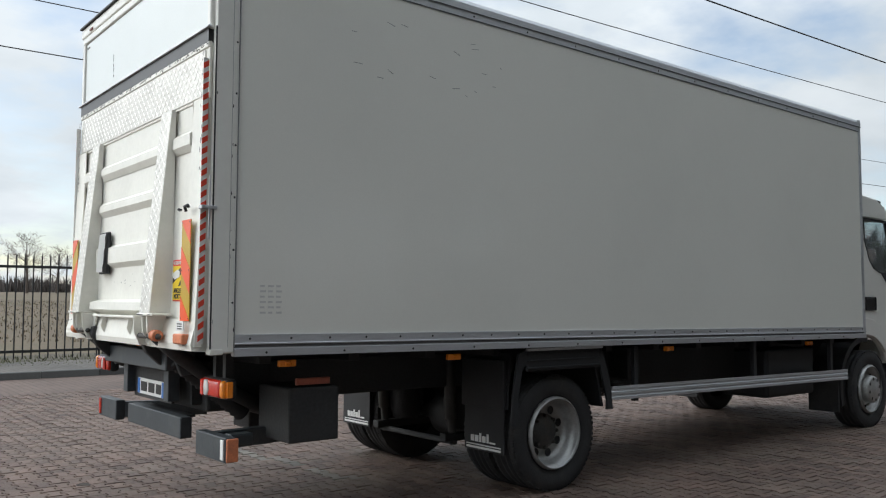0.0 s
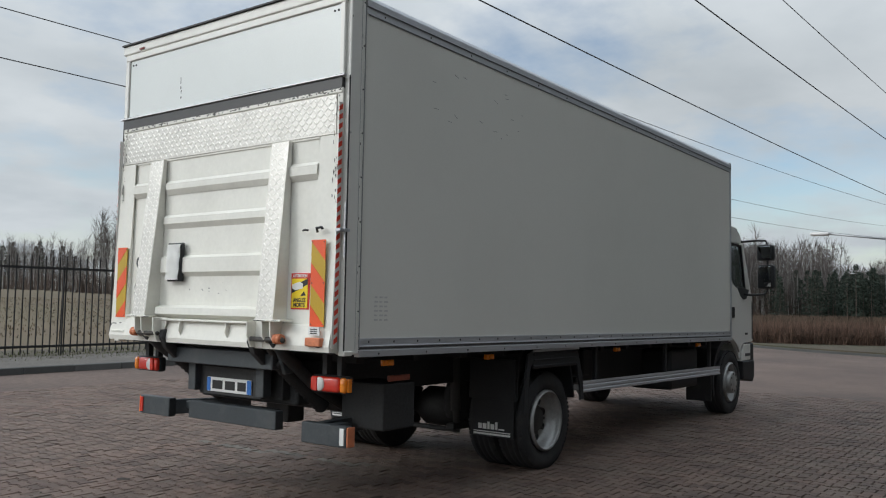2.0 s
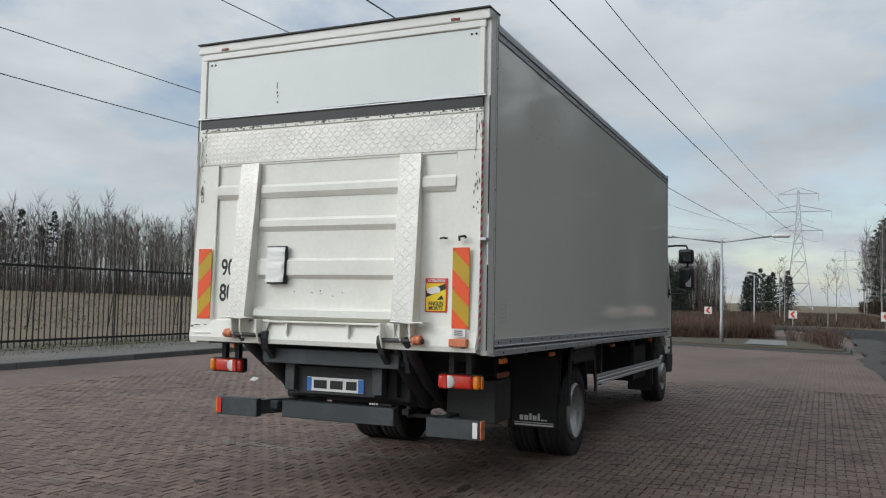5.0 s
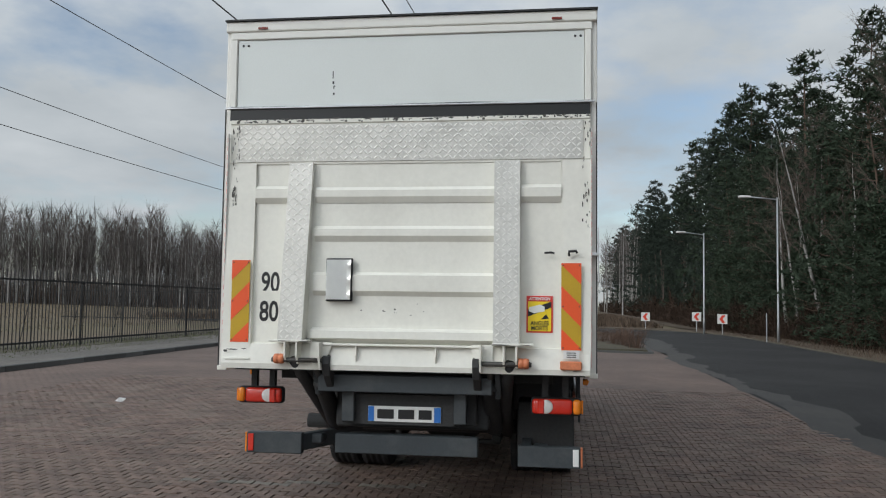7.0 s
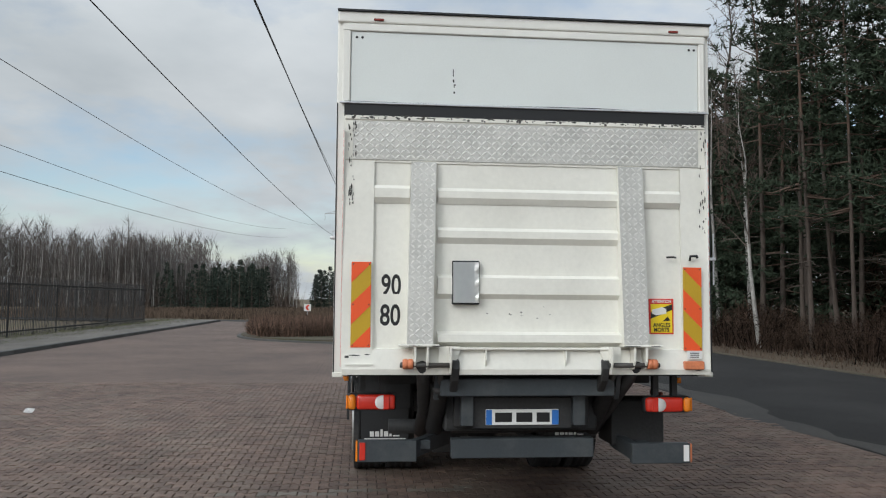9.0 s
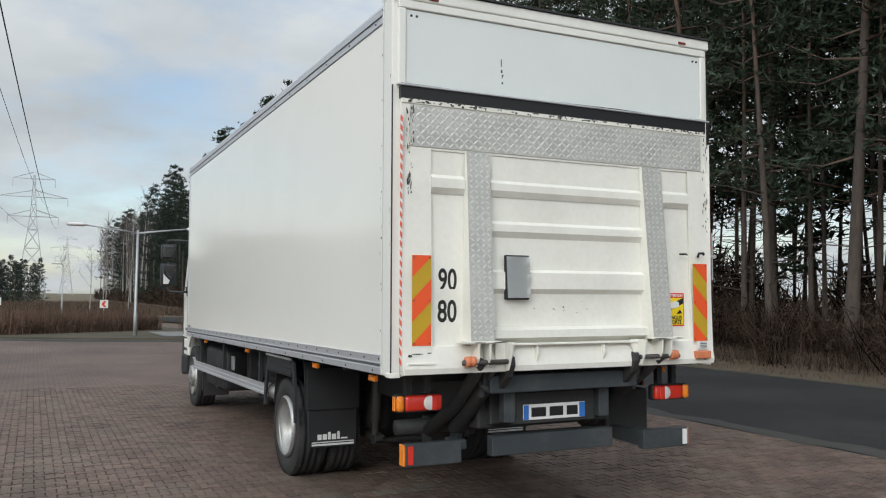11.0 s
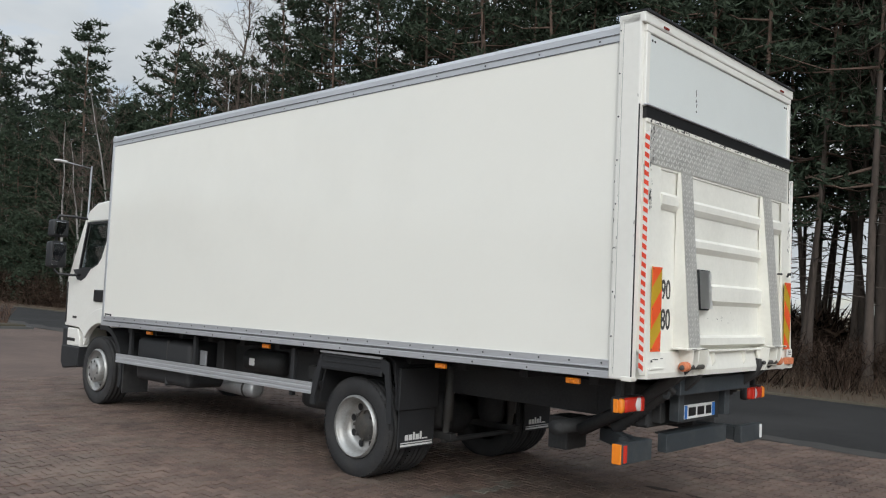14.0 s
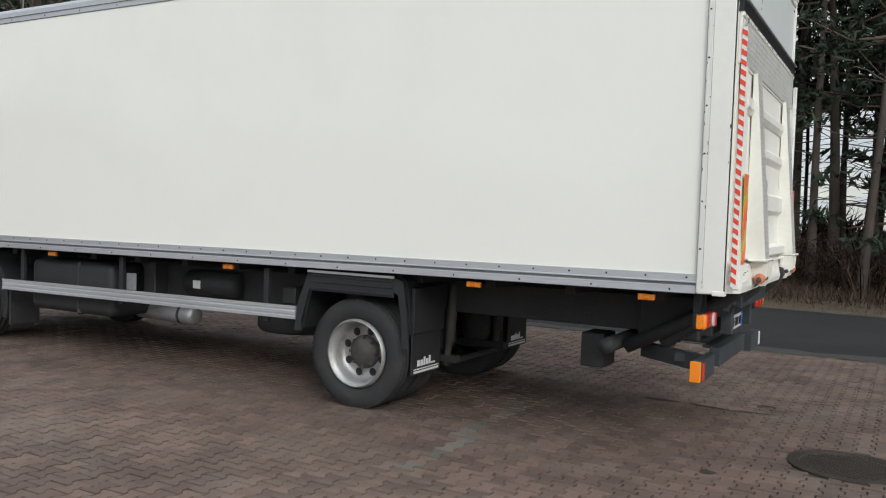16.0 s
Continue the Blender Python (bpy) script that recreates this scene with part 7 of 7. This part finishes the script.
# added screen of dark twigs that closes bright sky gaps between the trunks
undergrowth("far_wood_screen", "dark twig screen behind the far wood", DARK_TWIG, [(48, -14), (90, -15), (140, -16), (230, -18)], 16000, 5.5, 0.06, 1.0, 25, True)
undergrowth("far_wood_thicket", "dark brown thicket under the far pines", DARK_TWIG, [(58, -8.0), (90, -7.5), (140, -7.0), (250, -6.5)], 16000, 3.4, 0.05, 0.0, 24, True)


def grass(name, label, mat, count, area, h, w, z, seed):
    r = np.random.default_rng(seed)
    c = np.stack([r.uniform(area[0], area[1], count), r.uniform(area[2], area[3], count), np.full(count, z)], 1)
    c[:, 2] += np.interp(c[:, 1], RISE_Y, RISE_Z) + 0.09
    d = r.normal(0, 0.35, (count, 3)) + (0, 0, 1)
    d /= np.linalg.norm(d, axis=1)[:, None]
    m = Mesh()
    m.blades(c, d, h, w, r)
    tagged(new(name, m.data(name, mat)), label, "vegetation", kind="stuff")


grass("dry_grass", "dry brown grass along the road", SCRUB, 5000, (-14, 60, -8.0, -4.95), 0.16, 0.010, -0.03, 1)
grass("wood_edge_grass", "tall dry brown grass below the pines", SCRUB, 9000, (-14, 18, -8.9, -7.7), 0.42, 0.008, -0.03, 7)
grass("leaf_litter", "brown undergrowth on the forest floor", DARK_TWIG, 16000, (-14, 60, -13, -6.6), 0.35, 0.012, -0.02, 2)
grass("verge_grass", "short green-brown grass by the fence", GRASS, 14000, (-12, 57, 17.9, 20.8), 0.07, 0.010, 0.09, 3)
grass("brown_scrub", "reddish-brown dry scrub on the field", SCRUB, 46000, (63, 135, -3.0, 40), 0.60, 0.042, -0.08, 4)
grass("field_grass", "yellow-brown dry field grass", STRAW, 40000, (-20, 110, 30, 95), 0.13, 0.03, -0.07, 5)


def inside(poly, x, y):
    hit = np.zeros(len(x), bool)
    for (ax, ay), (bx, by) in zip(poly, poly[1:] + poly[:1]):
        hit ^= ((ay > y) != (by > y)) & (x < (bx - ax) * (y - ay) / (by - ay + 1e-9) + ax)
    return hit


def hedge(name, label, mat, poly, count, h, w, z, seed):
    """A dense thicket of thin upright twigs over a patch of ground."""
    r = np.random.default_rng(seed)
    xs, ys = [p[0] for p in poly], [p[1] for p in poly]
    c = np.stack([r.uniform(min(xs), max(xs), count), r.uniform(min(ys), max(ys), count), np.full(count, z)], 1)
    c = c[inside(poly, c[:, 0], c[:, 1])]
    m = Mesh()
    for part_of, height, lean in ((c[::3], h, 0.12), (c[1::3], h * 0.8, 0.35), (c[2::3] + (0, 0, h * 0.35), h * 0.55, 0.6)):
        d = r.normal(0, lean, part_of.shape) + (0, 0, 1)
        d /= np.linalg.norm(d, axis=1)[:, None]
        m.blades(part_of, d, height, w, r)
    tagged(new(name, m.data(name, mat)), label, "hedge", kind="stuff")


hedge("island_hedge", "dense leafless reddish-brown hedge on the island", HEDGE, [(30.4, 10.9), (30.7, 9.3), (31.7, 7.5), (32.6, 5.8), (33.6, 4.2), (37.0, 6.2), (38.2, 9.0), (36.6, 11.3), (33.6, 11.8)], 50000, 0.78, 0.014, 0.12, 6)

# ---- power cables overhead ----
cables = thing("power_cables", "thin dark overhead power cables", "cable", at=(0, 12, 0))


def cable(y, z, x0=-70, x1=290):
    """A cable that hangs at height z over the yard and rises towards the pylon."""
    pts = []
    for k in range(61):
        x = x0 + (x1 - x0) * k / 60
        pts.append((x, y - 0.03 * x, z - 0.010 * x + 1.7e-4 * max(0.0, x - 5) ** 2))
    part("cable", tube(bmesh.new(), pts, 0.025, 6), WIRE, cables)


# sideways place and height of each cable over the yard; all run towards the pylons
for y, z in ((16.25, 11.05), (11.25, 11.44), (14.0, 17.4), (31.25, 16.6), (41.75, 15.1), (40.25, 12.3)):
    cable(y, z)


# ---- laid pavers ----
PL, PW, PA = 0.166, 0.113, 0.015              # length along y, row pitch along x, depth of the interlock


def paver_verts(top=0.0):
    """Outline of an interlocking paver about its middle: wide ends, narrow waist."""
    g = 0.0048
    L, W = PL / 2 - g, PW / 2 - g
    half = [(-L, W + PA), (-L * 0.66, W + PA), (-L * 0.34, W - PA), (L * 0.34, W - PA), (L * 0.66, W + PA), (L, W + PA)]
    return [(b, a) for a, b in half] + [(-b, a) for a, b in half[::-1]]


OUT = paver_verts()
NV = len(OUT)


def paver_geometry():
    v, f = [], []
    for s, e, z in ((0.968, 0.980, 0.0), (1.0, 1.0, -0.014)):
        v += [(x * s, y * e, z) for x, y in OUT]
    f.append(tuple(range(NV))[::-1])
    for r in range(1):
        for i in range(NV):
            j = (i + 1) % NV
            f.append((r * NV + i, r * NV + j, (r + 1) * NV + j, (r + 1) * NV + i))
    return np.array(v), f


PV, PF = paver_geometry()
PICK = (2.0, 4.26, 8.2, 10.75)               # the stretch whose pavers are pieces of their own
me = bpy.data.meshes.new("paver")
me.from_pydata(PV.tolist(), [], PF)
me.materials.append(PAVER_PIECE)
prng = np.random.default_rng(11)
joined, pale = Mesh(), Mesh()
rows = int((X1 - X0) / PW)
cols = int((Y1 - Y0) / PL)
count = 0
for i in range(rows):
    for j in range(cols):
        x = X0 + (i + 0.5) * PW
        y = Y0 + (j + 0.5 + 0.5 * (i % 2)) * PL
        if math.hypot(x - MX, y - MY) < 0.37:
            continue
        if y < road_y(x) + 0.08 or y > kerb_y(x) - 0.1:
            continue
        tilt = prng.normal(0, 0.009, 2)
        dz = prng.normal(0, 0.0018)
        if PICK[0] <= x <= PICK[1] and PICK[2] <= y <= PICK[3] and count < 300:
            o = new("paver", me)
            o.parent = pavement
            o.matrix_basis = pose(x, y, dz, math.degrees(tilt[0]), math.degrees(tilt[1]), 0)
            count += 1
            continue
        v = PV + (x, y, dz)
        v[:, 2] += PV[:, 1] * tilt[0] + PV[:, 0] * tilt[1]
        (pale if 5.9 < y < 8.85 and abs(x - 3.65 - (8.69 - y) * 0.103) < PW * 0.52 and prng.random() < 0.85 else joined).add(v, PF)
far = new("laid_pavers", joined.data("laid_pavers", PAVER))
far.parent = pavement
tagged(far, kind="stuff")
if pale.n:
    o = new("pale_pavers", pale.data("pale_pavers", PAVER_PALE))
    o.parent = pavement
    tagged(o, kind="stuff")
